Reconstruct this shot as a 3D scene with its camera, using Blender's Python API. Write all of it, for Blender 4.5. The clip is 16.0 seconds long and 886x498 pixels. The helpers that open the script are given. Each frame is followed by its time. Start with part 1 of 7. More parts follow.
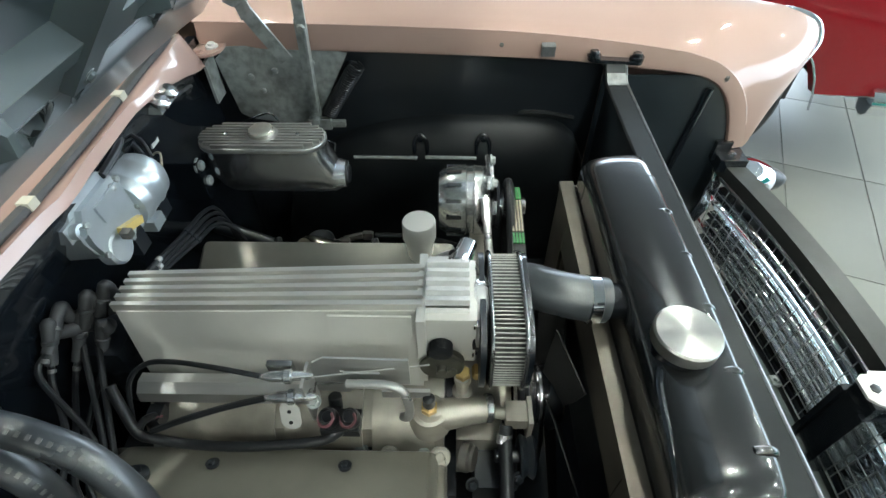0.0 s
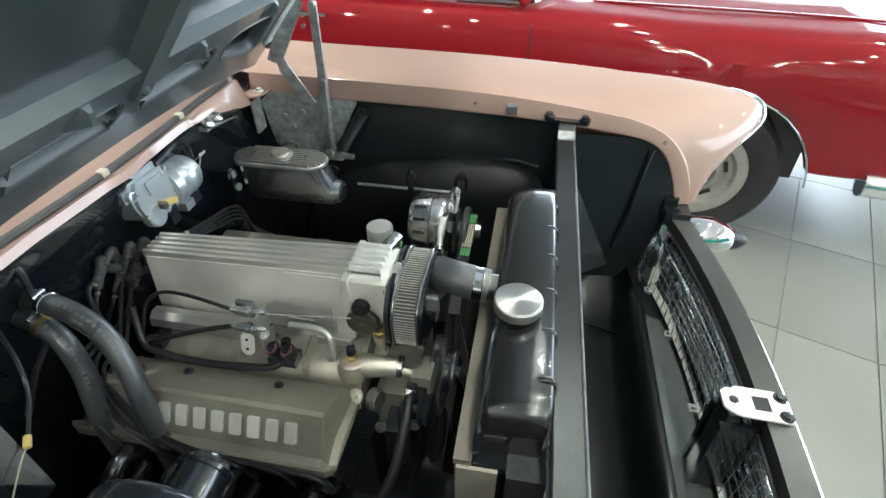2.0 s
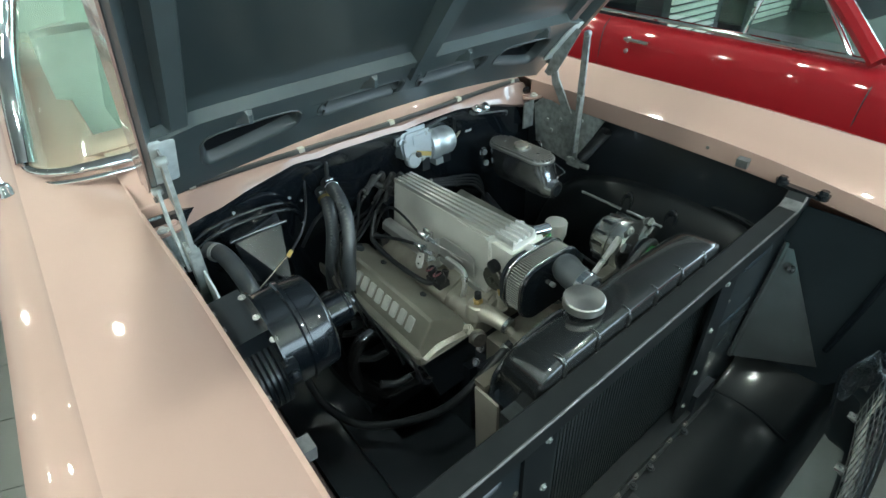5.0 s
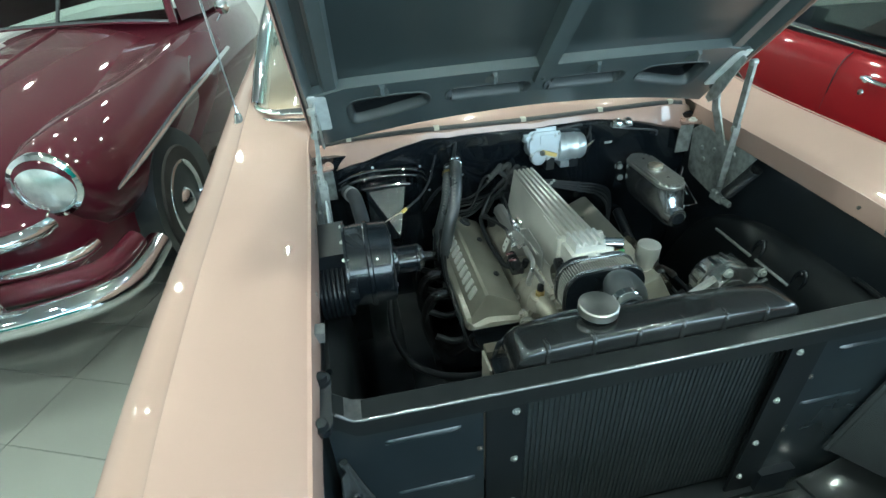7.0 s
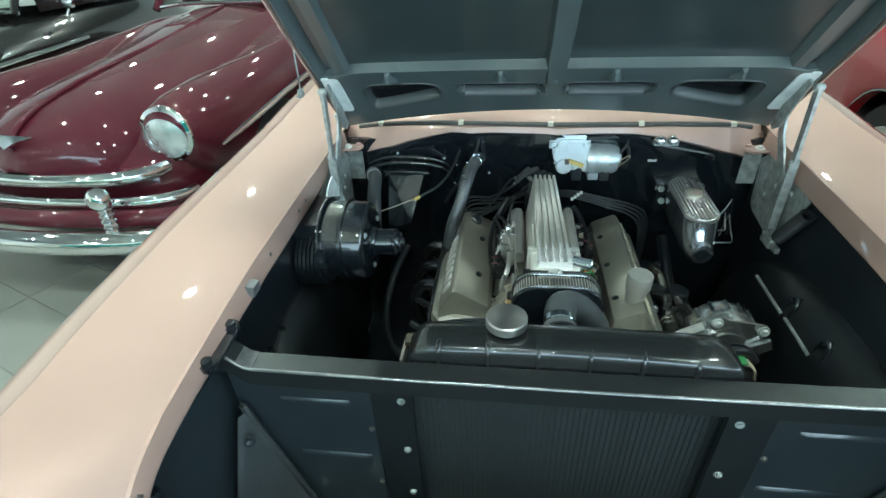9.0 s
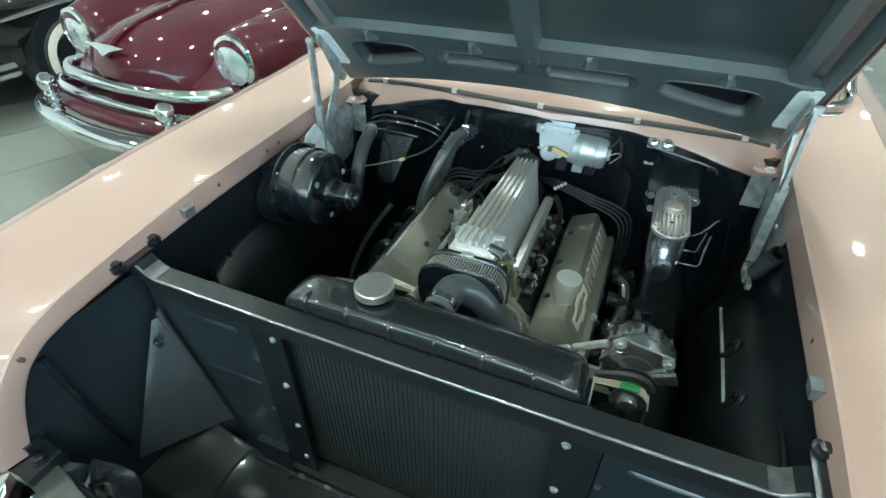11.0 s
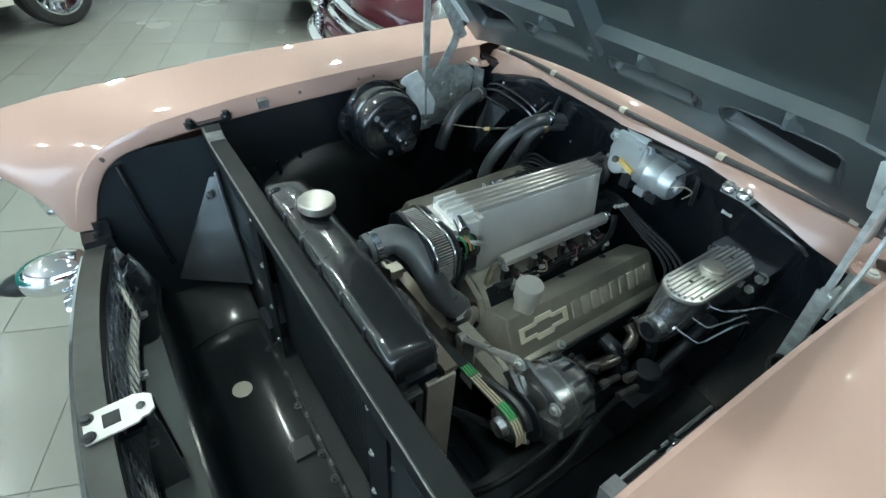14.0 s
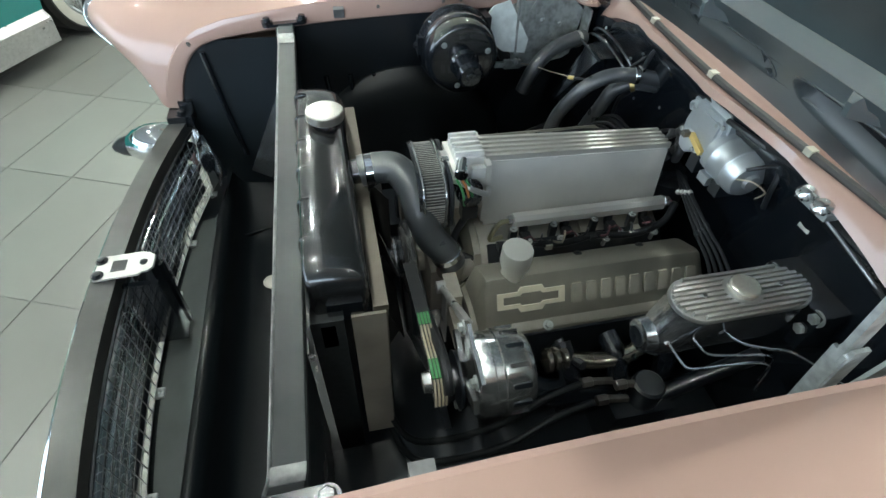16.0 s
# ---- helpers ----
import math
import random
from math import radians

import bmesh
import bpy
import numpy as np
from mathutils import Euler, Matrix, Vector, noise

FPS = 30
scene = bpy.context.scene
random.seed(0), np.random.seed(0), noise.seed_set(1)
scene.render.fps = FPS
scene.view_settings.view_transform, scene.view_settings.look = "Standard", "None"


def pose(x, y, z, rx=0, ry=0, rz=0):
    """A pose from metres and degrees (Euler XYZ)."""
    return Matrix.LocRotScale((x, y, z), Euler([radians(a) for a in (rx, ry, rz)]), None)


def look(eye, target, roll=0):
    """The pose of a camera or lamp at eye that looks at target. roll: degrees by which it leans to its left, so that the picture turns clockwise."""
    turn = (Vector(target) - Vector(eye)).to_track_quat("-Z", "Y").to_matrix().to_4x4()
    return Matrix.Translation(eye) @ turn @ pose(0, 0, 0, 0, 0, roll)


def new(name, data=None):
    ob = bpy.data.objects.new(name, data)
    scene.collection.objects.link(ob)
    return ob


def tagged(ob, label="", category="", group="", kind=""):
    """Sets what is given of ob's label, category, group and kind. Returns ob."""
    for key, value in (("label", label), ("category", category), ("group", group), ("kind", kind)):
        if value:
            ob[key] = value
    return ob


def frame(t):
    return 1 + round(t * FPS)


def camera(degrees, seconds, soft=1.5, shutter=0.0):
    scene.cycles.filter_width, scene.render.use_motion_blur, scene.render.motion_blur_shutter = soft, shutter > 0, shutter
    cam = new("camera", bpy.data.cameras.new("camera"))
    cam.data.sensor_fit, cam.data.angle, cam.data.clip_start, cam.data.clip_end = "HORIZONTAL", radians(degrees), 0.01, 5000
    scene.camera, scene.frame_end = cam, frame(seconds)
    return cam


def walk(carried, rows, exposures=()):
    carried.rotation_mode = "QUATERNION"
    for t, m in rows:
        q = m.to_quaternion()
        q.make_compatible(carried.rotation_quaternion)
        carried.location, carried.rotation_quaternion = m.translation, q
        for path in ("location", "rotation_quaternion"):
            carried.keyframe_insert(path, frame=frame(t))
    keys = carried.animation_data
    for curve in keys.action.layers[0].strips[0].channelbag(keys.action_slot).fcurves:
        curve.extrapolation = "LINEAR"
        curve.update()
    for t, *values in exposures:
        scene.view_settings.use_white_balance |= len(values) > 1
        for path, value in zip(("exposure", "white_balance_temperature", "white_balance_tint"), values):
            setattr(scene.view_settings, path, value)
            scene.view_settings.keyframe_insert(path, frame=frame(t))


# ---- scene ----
cam = camera(82.9, 16.0)
PATH = [
    (0, (-0.451, 0.368, 1.499), (0.935, 0.409, 0.058), -0.7),
    (0.5, (-0.471, 0.336, 1.505), (0.964, 0.415, 0.114), -0.8),
    (1, (-0.525, 0.277, 1.526), (0.962, 0.402, 0.194), -1.2),
    (1.5, (-0.59, 0.203, 1.555), (0.931, 0.384, 0.268), -1.3),
    (2, (-0.693, 0.102, 1.574), (0.836, 0.397, 0.319), -0.8),
    (2.5, (-0.78, 0.013, 1.587), (0.737, 0.42, 0.349), 0.4),
    (3, (-0.828, -0.06, 1.61), (0.645, 0.508, 0.382), 0.8),
    (3.5, (-0.83, -0.114, 1.613), (0.569, 0.641, 0.399), 0.4),
    (4, (-0.799, -0.186, 1.621), (0.475, 0.782, 0.421), -0.4),
    (4.5, (-0.756, -0.254, 1.628), (0.368, 0.905, 0.447), -2.0),
    (5, (-0.737, -0.308, 1.645), (0.24, 0.986, 0.474), -3.5),
    (5.2, (-0.73, -0.342, 1.644), (0.166, 1.009, 0.473), -4.0),
    (7.3, (-0.47, -0.596, 1.665), (-0.27, 1.052, 0.55), -3.0),
    (7.5, (-0.425, -0.595, 1.662), (-0.28, 1.061, 0.55), -2.8),
    (8, (-0.313, -0.599, 1.658), (-0.327, 1.065, 0.549), -2.4),
    (8.5, (-0.222, -0.603, 1.658), (-0.364, 1.057, 0.551), -2.8),
    (9, (-0.115, -0.629, 1.647), (-0.364, 1.015, 0.536), -3.1),
    (9.5, (-0.014, -0.658, 1.645), (-0.327, 0.956, 0.507), -1.7),
    (9.7, (0.034, -0.659, 1.649), (-0.316, 0.941, 0.502), -1.3),
    (11.8, (0.429, -0.428, 1.661), (-0.377, 0.937, 0.442), -1.8),
    (12, (0.467, -0.413, 1.639), (-0.4, 0.926, 0.434), -2.7),
    (12.5, (0.581, -0.379, 1.61), (-0.404, 0.848, 0.375), -1.3),
    (13, (0.676, -0.35, 1.626), (-0.376, 0.808, 0.381), 0.9),
    (13.5, (0.73, -0.296, 1.63), (-0.418, 0.759, 0.377), 2.5),
    (14, (0.754, -0.206, 1.621), (-0.483, 0.712, 0.345), 4.1),
    (14.5, (0.751, -0.084, 1.612), (-0.54, 0.676, 0.287), 5.4),
    (15, (0.757, -0.026, 1.596), (-0.562, 0.599, 0.228), 4.9),
    (15.5, (0.794, 0.034, 1.579), (-0.547, 0.511, 0.174), 3.9),
    (16, (0.853, 0.117, 1.575), (-0.488, 0.464, 0.133), 3.2),
]
EXPOSE = [(0, 0.65, 6900, 10), (2, 0.63, 7100, 12), (3.5, 0.34, 7400, 17), (5, 0.32, 6650, 2), (8, 0.44, 6400, -4), (10, 0.46, 6350, -4), (12, 0.42, 6450, -2), (13, 0.27, 6400, 2), (15, 0.33, 6500, 6), (16, 0.28, 6850, 11)]
walk(cam, [(t, look(eye, target, roll)) for t, eye, target, roll in PATH], EXPOSE)

# ---- light and room tone ----
world = bpy.data.worlds.new("world")
scene.world = world
world.use_nodes = True
wt = world.node_tree
sky = wt.nodes.new("ShaderNodeTexSky")
sky.sky_type, sky.sun_disc = "NISHITA", False
sky.sun_elevation, sky.sun_rotation = radians(40), radians(200)
wt.links.new(sky.outputs[0], wt.nodes["Background"].inputs[0])
wt.nodes["Background"].inputs[1].default_value = 0.1


def area_lamp(name, m, sx, sy, watts, colour):
    d = bpy.data.lights.new(name, "AREA")
    d.shape, d.size, d.size_y, d.energy, d.color = "RECTANGLE", sx, sy, watts, colour
    o = new(name, d)
    o.matrix_world = m
    return o


def down_lamp(name, x, y, z, watts, colour, size=0.10):
    d = bpy.data.lights.new(name, "AREA")
    d.shape, d.size, d.energy, d.color = "DISK", size, watts, colour
    o = new(name, d)
    o.matrix_world = pose(x, y, z)
    return o


CEIL = 3.9
# daylight in the shop-front openings
area_lamp("window_light", look((1.5, -6.85, 1.9), (1.5, 0, 1.2)), 9.0, 3.0, 110, (0.64, 0.82, 1.0))
area_lamp("window_light_side", look((7.85, -2.5, 1.9), (0, -1.5, 0.8)), 6.0, 3.0, 240, (0.64, 0.82, 1.0))
LAMPS = [(-6.4 + 2.0 * i + (0.7 if j % 2 else 0), -5.0 + 2.3 * j) for i in range(5) for j in range(6)]
for lx, ly in LAMPS:
    down_lamp("ceiling_light_beam", lx, ly, CEIL - 0.06, 26 if abs(lx) > 1.5 else 33, (0.90, 1.0, 0.96))

# ---- materials ----


def material(name, base, rough=0.5, metal=0.0, coat=0.0, vary=0.0, scale=20.0, bump=0.0, bump_scale=200.0, rough_vary=0.0, base2=None, stretch=(1, 1, 1), spec=0.5, coat_rough=0.03):
    m = bpy.data.materials.new(name)
    m.use_nodes = True
    t = m.node_tree
    b = t.nodes["Principled BSDF"]
    b.inputs["Base Color"].default_value = (*base, 1)
    b.inputs["Roughness"].default_value = rough
    b.inputs["Metallic"].default_value = metal
    b.inputs["Coat Weight"].default_value = coat
    b.inputs["Coat Roughness"].default_value = coat_rough
    b.inputs["Specular IOR Level"].default_value = spec
    co = t.nodes.new("ShaderNodeTexCoord")
    mp = t.nodes.new("ShaderNodeMapping")
    mp.inputs["Scale"].default_value = stretch
    t.links.new(co.outputs["Object"], mp.inputs[0])
    if vary or base2:
        n1 = t.nodes.new("ShaderNodeTexNoise")
        n1.inputs["Scale"].default_value, n1.inputs["Detail"].default_value = scale, 6
        t.links.new(mp.outputs[0], n1.inputs[0])
        mix = t.nodes.new("ShaderNodeMix")
        mix.data_type = "RGBA"
        other = base2 or tuple(c * (1 - vary) for c in base)
        mix.inputs["A"].default_value = (*base, 1)
        mix.inputs["B"].default_value = (*other, 1)
        ramp = t.nodes.new("ShaderNodeMapRange")
        ramp.inputs["From Min"].default_value, ramp.inputs["From Max"].default_value = 0.38, 0.68
        t.links.new(n1.outputs[0], ramp.inputs[0])
        t.links.new(ramp.outputs[0], mix.inputs["Factor"])
        t.links.new(mix.outputs["Result"], b.inputs["Base Color"])
    if rough_vary:
        n3 = t.nodes.new("ShaderNodeTexNoise")
        n3.inputs["Scale"].default_value, n3.inputs["Detail"].default_value = scale * 0.4, 5
        t.links.new(mp.outputs[0], n3.inputs[0])
        r = t.nodes.new("ShaderNodeMapRange")
        r.inputs["From Min"].default_value, r.inputs["From Max"].default_value = 0.3, 0.7
        r.inputs["To Min"].default_value, r.inputs["To Max"].default_value = max(0.02, rough - rough_vary), rough + rough_vary
        t.links.new(n3.outputs[0], r.inputs[0])
        t.links.new(r.outputs[0], b.inputs["Roughness"])
    if bump:
        n2 = t.nodes.new("ShaderNodeTexNoise")
        n2.inputs["Scale"].default_value, n2.inputs["Detail"].default_value = bump_scale, 4
        t.links.new(mp.outputs[0], n2.inputs[0])
        bp = t.nodes.new("ShaderNodeBump")
        bp.inputs["Strength"].default_value, bp.inputs["Distance"].default_value = bump, 0.002
        t.links.new(n2.outputs[0], bp.inputs["Height"])
        t.links.new(bp.outputs[0], b.inputs["Normal"])
    return m


PINK = material("rose_paint", (0.385, 0.254, 0.218), 0.44, 0.15, 1.0, spec=0.2, vary=0.05, scale=3, bump=0.02, bump_scale=900)
GLOSS = material("gloss_black_paint", (0.006, 0.0085, 0.012), 0.24, 0, 0.9, vary=0.15, scale=9, rough_vary=0.03, bump=0.03, bump_scale=60)
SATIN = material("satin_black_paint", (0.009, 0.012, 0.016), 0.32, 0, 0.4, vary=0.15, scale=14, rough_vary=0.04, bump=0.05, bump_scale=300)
# frame, slot edges and field share one black paint; shade is in their tones
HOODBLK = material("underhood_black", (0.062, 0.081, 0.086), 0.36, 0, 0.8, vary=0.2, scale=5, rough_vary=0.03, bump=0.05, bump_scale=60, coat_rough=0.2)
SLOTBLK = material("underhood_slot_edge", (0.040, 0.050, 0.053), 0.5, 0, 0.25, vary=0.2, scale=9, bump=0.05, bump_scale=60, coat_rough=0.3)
HOODSHADE = material("underhood_field_shade", (0.030, 0.041, 0.044), 0.34, 0, 0.8, vary=0.12, scale=5, bump=0.05, bump_scale=25, coat_rough=0.12)
ARCHBLK = material("dull_black_undercoat", (0.007, 0.009, 0.011), 0.45, 0, 0.0, spec=0.3, vary=0.2, scale=10, bump=0.08, bump_scale=200)
GUSSETG = material("grey_black_pressing", (0.095, 0.108, 0.118), 0.25, 0.65, 0.6, coat_rough=0.16, vary=0.15, scale=8, bump=0.04)
ALTC = material("cast_alternator_case", (0.58, 0.60, 0.60), 0.20, 0.95, vary=0.25, scale=40, rough_vary=0.06, bump=0.06, bump_scale=300)
RESV = material("polished_reservoir", (0.68, 0.71, 0.75), 0.19, 0.97, vary=0.12, scale=30, rough_vary=0.05)
RIMD = material("dull_chrome_rim", (0.44, 0.45, 0.46), 0.2, 0.95, vary=0.25, scale=40)
MESHW = material("screen_wire", (0.34, 0.345, 0.34), 0.35, 0.9, vary=0.15, scale=40)
LEDGE = material("ledge_reflection", (0.22, 0.245, 0.24), 0.18, 0.6, vary=0.15, scale=8, rough_vary=0.04)
GRILLE = material("grille_chrome", (0.80, 0.84, 0.85), 0.10, 1.0, rough_vary=0.05, scale=30)
OILCAP = material("brushed_cap", (0.74, 0.74, 0.71), 0.32, 0.7)
CAPB = material("turned_cap", (0.46, 0.46, 0.44), 0.30, 0.95, vary=0.1, scale=40)
_cap = CAPB.node_tree.nodes["Principled BSDF"]
_cap.inputs["Anisotropic"].default_value = 0.85
_tan = CAPB.node_tree.nodes.new("ShaderNodeTangent")
_tan.direction_type, _tan.axis = "RADIAL", "Z"
CAPB.node_tree.links.new(_tan.outputs[0], _cap.inputs["Tangent"])
GALV = material("bright_galvanised", (0.72, 0.78, 0.78), 0.42, 0.05, base2=(0.55, 0.60, 0.60), scale=30, bump=0.05)
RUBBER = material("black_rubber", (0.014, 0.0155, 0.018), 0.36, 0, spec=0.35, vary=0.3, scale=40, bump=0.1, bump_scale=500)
WEATHER = material("grey_rubber_seal", (0.045, 0.043, 0.042), 0.6, 0, vary=0.4, scale=30, bump=0.1)
CHROME = material("chrome", (0.82, 0.84, 0.86), 0.05, 1.0, rough_vary=0.03, scale=30)
POLISH = material("polished_aluminium", (0.66, 0.67, 0.68), 0.20, 0.95, vary=0.1, scale=60, rough_vary=0.06)
BRUSHED = material("brushed_aluminium", (0.58, 0.58, 0.57), 0.34, 0.8, vary=0.15, scale=60, stretch=(1, 0.1, 1), rough_vary=0.08, bump=0.05, bump_scale=300)
CAST = material("cast_aluminium", (0.40, 0.375, 0.325), 0.40, 0.6, vary=0.2, scale=25, rough_vary=0.08, bump=0.12, bump_scale=450)
COVER = material("valve_cover_grey", (0.245, 0.234, 0.200), 0.40, 0.45, vary=0.15, scale=12, rough_vary=0.07, bump=0.12, bump_scale=600)
PLENUM = material("plenum_silver", (0.70, 0.69, 0.655), 0.34, 0.35, vary=0.1, scale=10, rough_vary=0.05, bump=0.08, bump_scale=500)
MACHINED = material("machined_ridge", (0.76, 0.745, 0.71), 0.34, 0.7, vary=0.1, scale=40, stretch=(1, 0.05, 1))
ZINC = material("galvanised_steel", (0.40, 0.43, 0.43), 0.42, 0.45, base2=(0.22, 0.24, 0.23), scale=45, rough_vary=0.12, bump=0.08, bump_scale=150)
SILVERP = material("silver_paint", (0.53, 0.58, 0.61), 0.34, 0.72, vary=0.12, scale=20, bump=0.05, bump_scale=300)
# shaded copy of the bare aluminium sheet below
SHROUDSHADE = material("shaded_shroud_sheet", (0.13, 0.115, 0.094), 0.40, 0.5, vary=0.2, scale=15, rough_vary=0.08)
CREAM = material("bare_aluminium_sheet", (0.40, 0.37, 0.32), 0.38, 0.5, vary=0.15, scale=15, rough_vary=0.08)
SUPBLK = material("support_bar_black", (0.022, 0.025, 0.027), 0.33, 0.5, 0.0, spec=0.4, vary=0.2, scale=18, bump=0.01, bump_scale=300, coat_rough=0.25)
BAREDGE = material("support_bar_edge", (0.22, 0.225, 0.23), 0.32, 0.8, vary=0.4, scale=50)
PANELBLK = material("front_panel_black", (0.016, 0.0225, 0.028), 0.30, 0, 0.8, vary=0.25, scale=7, rough_vary=0.04, bump=0.03, bump_scale=30, coat_rough=0.14)
BARGREY = material("bar_dark_metallic", (0.060, 0.062, 0.059), 0.30, 0.3, 0.0, vary=0.15, scale=25, rough_vary=0.02, coat_rough=0.18)
WHITEPL = material("white_zinc_plate", (0.56, 0.56, 0.54), 0.4, 0.3, vary=0.1, scale=60)
STOPG = material("dull_stop_metal", (0.15, 0.155, 0.16), 0.45, 0.3, vary=0.3, scale=60)
BRONZE = material("dark_plated_bolt", (0.16, 0.15, 0.14), 0.35, 0.7, vary=0.3, scale=80)
CLIP = material("yellowed_clip", (0.50, 0.48, 0.40), 0.4, 0.1, vary=0.1, scale=80)
# pale emblem and letter colours hold the glint of the polished metal
EMBLEM = material("emblem_glint", (0.82, 0.76, 0.62), 0.28, 0.35, vary=0.12, scale=40)
LETTER = material("bright_letter", (0.84, 0.80, 0.69), 0.27, 0.65, vary=0.1, scale=60)
CAPPALE = material("pale_plated_cap", (0.74, 0.71, 0.62), 0.25, 0.8, vary=0.1, scale=60)
LID = material("satin_finned_lid", (0.56, 0.56, 0.545), 0.30, 0.85, vary=0.1, scale=60)
BRASS = material("brass", (0.62, 0.45, 0.2), 0.3, 1.0, vary=0.25, scale=60)
YELLOW = material("yellow_plastic", (0.56, 0.41, 0.14), 0.4)
GREEN = material("green_marking", (0.035, 0.20, 0.065), 0.5)
REDW = material("dark_red_wire", (0.15, 0.055, 0.065), 0.5)
WHITEM = material("white_marking", (0.13, 0.13, 0.13), 0.6)
YZINC = material("yellow_zinc_pipe", (0.40, 0.37, 0.25), 0.32, 0.8, vary=0.2, scale=50)
COPPERW = material("orange_wire", (0.42, 0.16, 0.05), 0.5)
PALEW = material("pale_wire", (0.36, 0.31, 0.23), 0.5)
REDP = material("red_paint", (0.20, 0.003, 0.008), 0.5, 0.0, 1.0, spec=0.1, vary=0.06, scale=2)
MAROON = material("maroon_paint", (0.054, 0.0040, 0.0118), 0.5, 0.0, 1.0, spec=0.1, vary=0.1, scale=2)
BLACKP = material("black_car_paint", (0.006, 0.006, 0.006), 0.2, 0, 1.0)
TEALP = material("teal_paint", (0.02, 0.22, 0.20), 0.25, 0.1, 1.0)
TYRE = material("tyre_rubber", (0.02, 0.02, 0.02), 0.7, bump=0.1, bump_scale=200, vary=0.3)
WWALL = material("white_wall", (0.6, 0.58, 0.52), 0.6, vary=0.1)
WHITEWALLPAINT = material("white_wall_paint", (0.78, 0.8, 0.78), 0.7, vary=0.05, scale=2, bump=0.05)
CEILP = material("ceiling_paint", (0.27, 0.28, 0.28), 0.8, vary=0.08, scale=2, bump=0.05)
GROUT = material("tile_grout", (0.15, 0.15, 0.142), 0.8, vary=0.3, scale=40, bump=0.2)
FIN = material("radiator_fins", (0.040, 0.046, 0.049), 0.45, 0.4, vary=0.3, scale=80, bump=0.2, bump_scale=600)
LENS = material("headlamp_glass", (0.72, 0.78, 0.80), 0.12, 0.7, 1.0, vary=0.3, scale=25, bump=0.3, bump_scale=60)
SEATV = material("pale_vinyl", (0.55, 0.62, 0.58), 0.5, vary=0.1)


def glass_material(name, tint, rough=0.0):
    m = bpy.data.materials.new(name)
    m.use_nodes = True
    b = m.node_tree.nodes["Principled BSDF"]
    b.inputs["Base Color"].default_value = (*tint, 1)
    b.inputs["Roughness"].default_value = rough
    b.inputs["Transmission Weight"].default_value = 1.0
    b.inputs["IOR"].default_value = 1.45
    return m


GLASS = glass_material("clear_glass", (0.80, 0.94, 0.86))


def glow_material(name, colour, strength):
    m = bpy.data.materials.new(name)
    m.use_nodes = True
    b = m.node_tree.nodes["Principled BSDF"]
    b.inputs["Emission Color"].default_value = (*colour, 1)
    b.inputs["Emission Strength"].default_value = strength
    return m


LAMPGLOW = glow_material("lamp_lens", (0.90, 1.0, 0.96), 60)
DAYGLOW = glow_material("daylight_backdrop", (0.62, 0.80, 1.0), 3.2)


def tile_material():
    m = material("floor_tile", (0.205, 0.21, 0.193), 0.26, 0, 0, vary=0.05, scale=3, rough_vary=0.02, bump=0.03, bump_scale=80)
    t = m.node_tree
    b = t.nodes["Principled BSDF"]
    info = t.nodes.new("ShaderNodeObjectInfo")
    geo = t.nodes.new("ShaderNodeNewGeometry")
    add = t.nodes.new("ShaderNodeMath")
    add.operation = "ADD"
    t.links.new(info.outputs["Random"], add.inputs[0])
    t.links.new(geo.outputs["Random Per Island"], add.inputs[1])
    fr = t.nodes.new("ShaderNodeMath")
    fr.operation = "FRACT"
    t.links.new(add.outputs[0], fr.inputs[0])
    hs = t.nodes.new("ShaderNodeHueSaturation")
    mr = t.nodes.new("ShaderNodeMapRange")
    mr.inputs["To Min"].default_value, mr.inputs["To Max"].default_value = 0.88, 1.08
    t.links.new(fr.outputs[0], mr.inputs[0])
    t.links.new(mr.outputs[0], hs.inputs["Value"])
    src = b.inputs["Base Color"].links[0].from_socket
    t.links.new(src, hs.inputs["Color"])
    t.links.new(hs.outputs[0], b.inputs["Base Color"])
    return m


TILE = tile_material()

# ---- mesh tools ----


def V(*a):
    return Vector(a)


def thing(name, label, category, group="", at=(0, 0, 0), kind=""):
    e = new(name)
    e.location = at
    e.empty_display_size = 0.05
    return tagged(e, label, category, group, kind)


def finish(me, sharp=38):
    for p in me.polygons:
        p.use_smooth = True
    me.set_sharp_from_angle(angle=radians(sharp))
    return me


def part(name, bm, mat, parent=None, label="", sharp=38, recalc=True):
    if recalc:
        bmesh.ops.recalc_face_normals(bm, faces=bm.faces)
    me = bpy.data.meshes.new(name)
    bm.to_mesh(me)
    bm.free()
    finish(me, sharp)
    me.materials.append(mat)
    o = new(name, me)
    if parent is not None:
        o.parent = parent
        top = parent
        off = Vector(parent.location)
        while top.parent:
            top = top.parent
            off += Vector(top.location)
        o.location = -off
    if label:
        o["label"] = label
    return o


def centre_origin(o):
    """Move the origin of a part into its own middle without moving it."""
    me = o.data
    co = np.zeros(len(me.vertices) * 3)
    me.vertices.foreach_get("co", co)
    c = Vector(co.reshape(-1, 3).mean(0))
    me.transform(Matrix.Translation(-c))
    o.location = Vector(o.location) + c
    return o


def bevelled(bm, width, angle=30, segments=2, geom=None):
    edges = [e for e in (geom or bm.edges) if len(e.link_faces) == 2 and e.calc_face_angle(0) > radians(angle)]
    if edges and width:
        bmesh.ops.bevel(bm, geom=edges, offset=width, segments=segments, profile=0.5, affect="EDGES", clamp_overlap=True)
    return bm


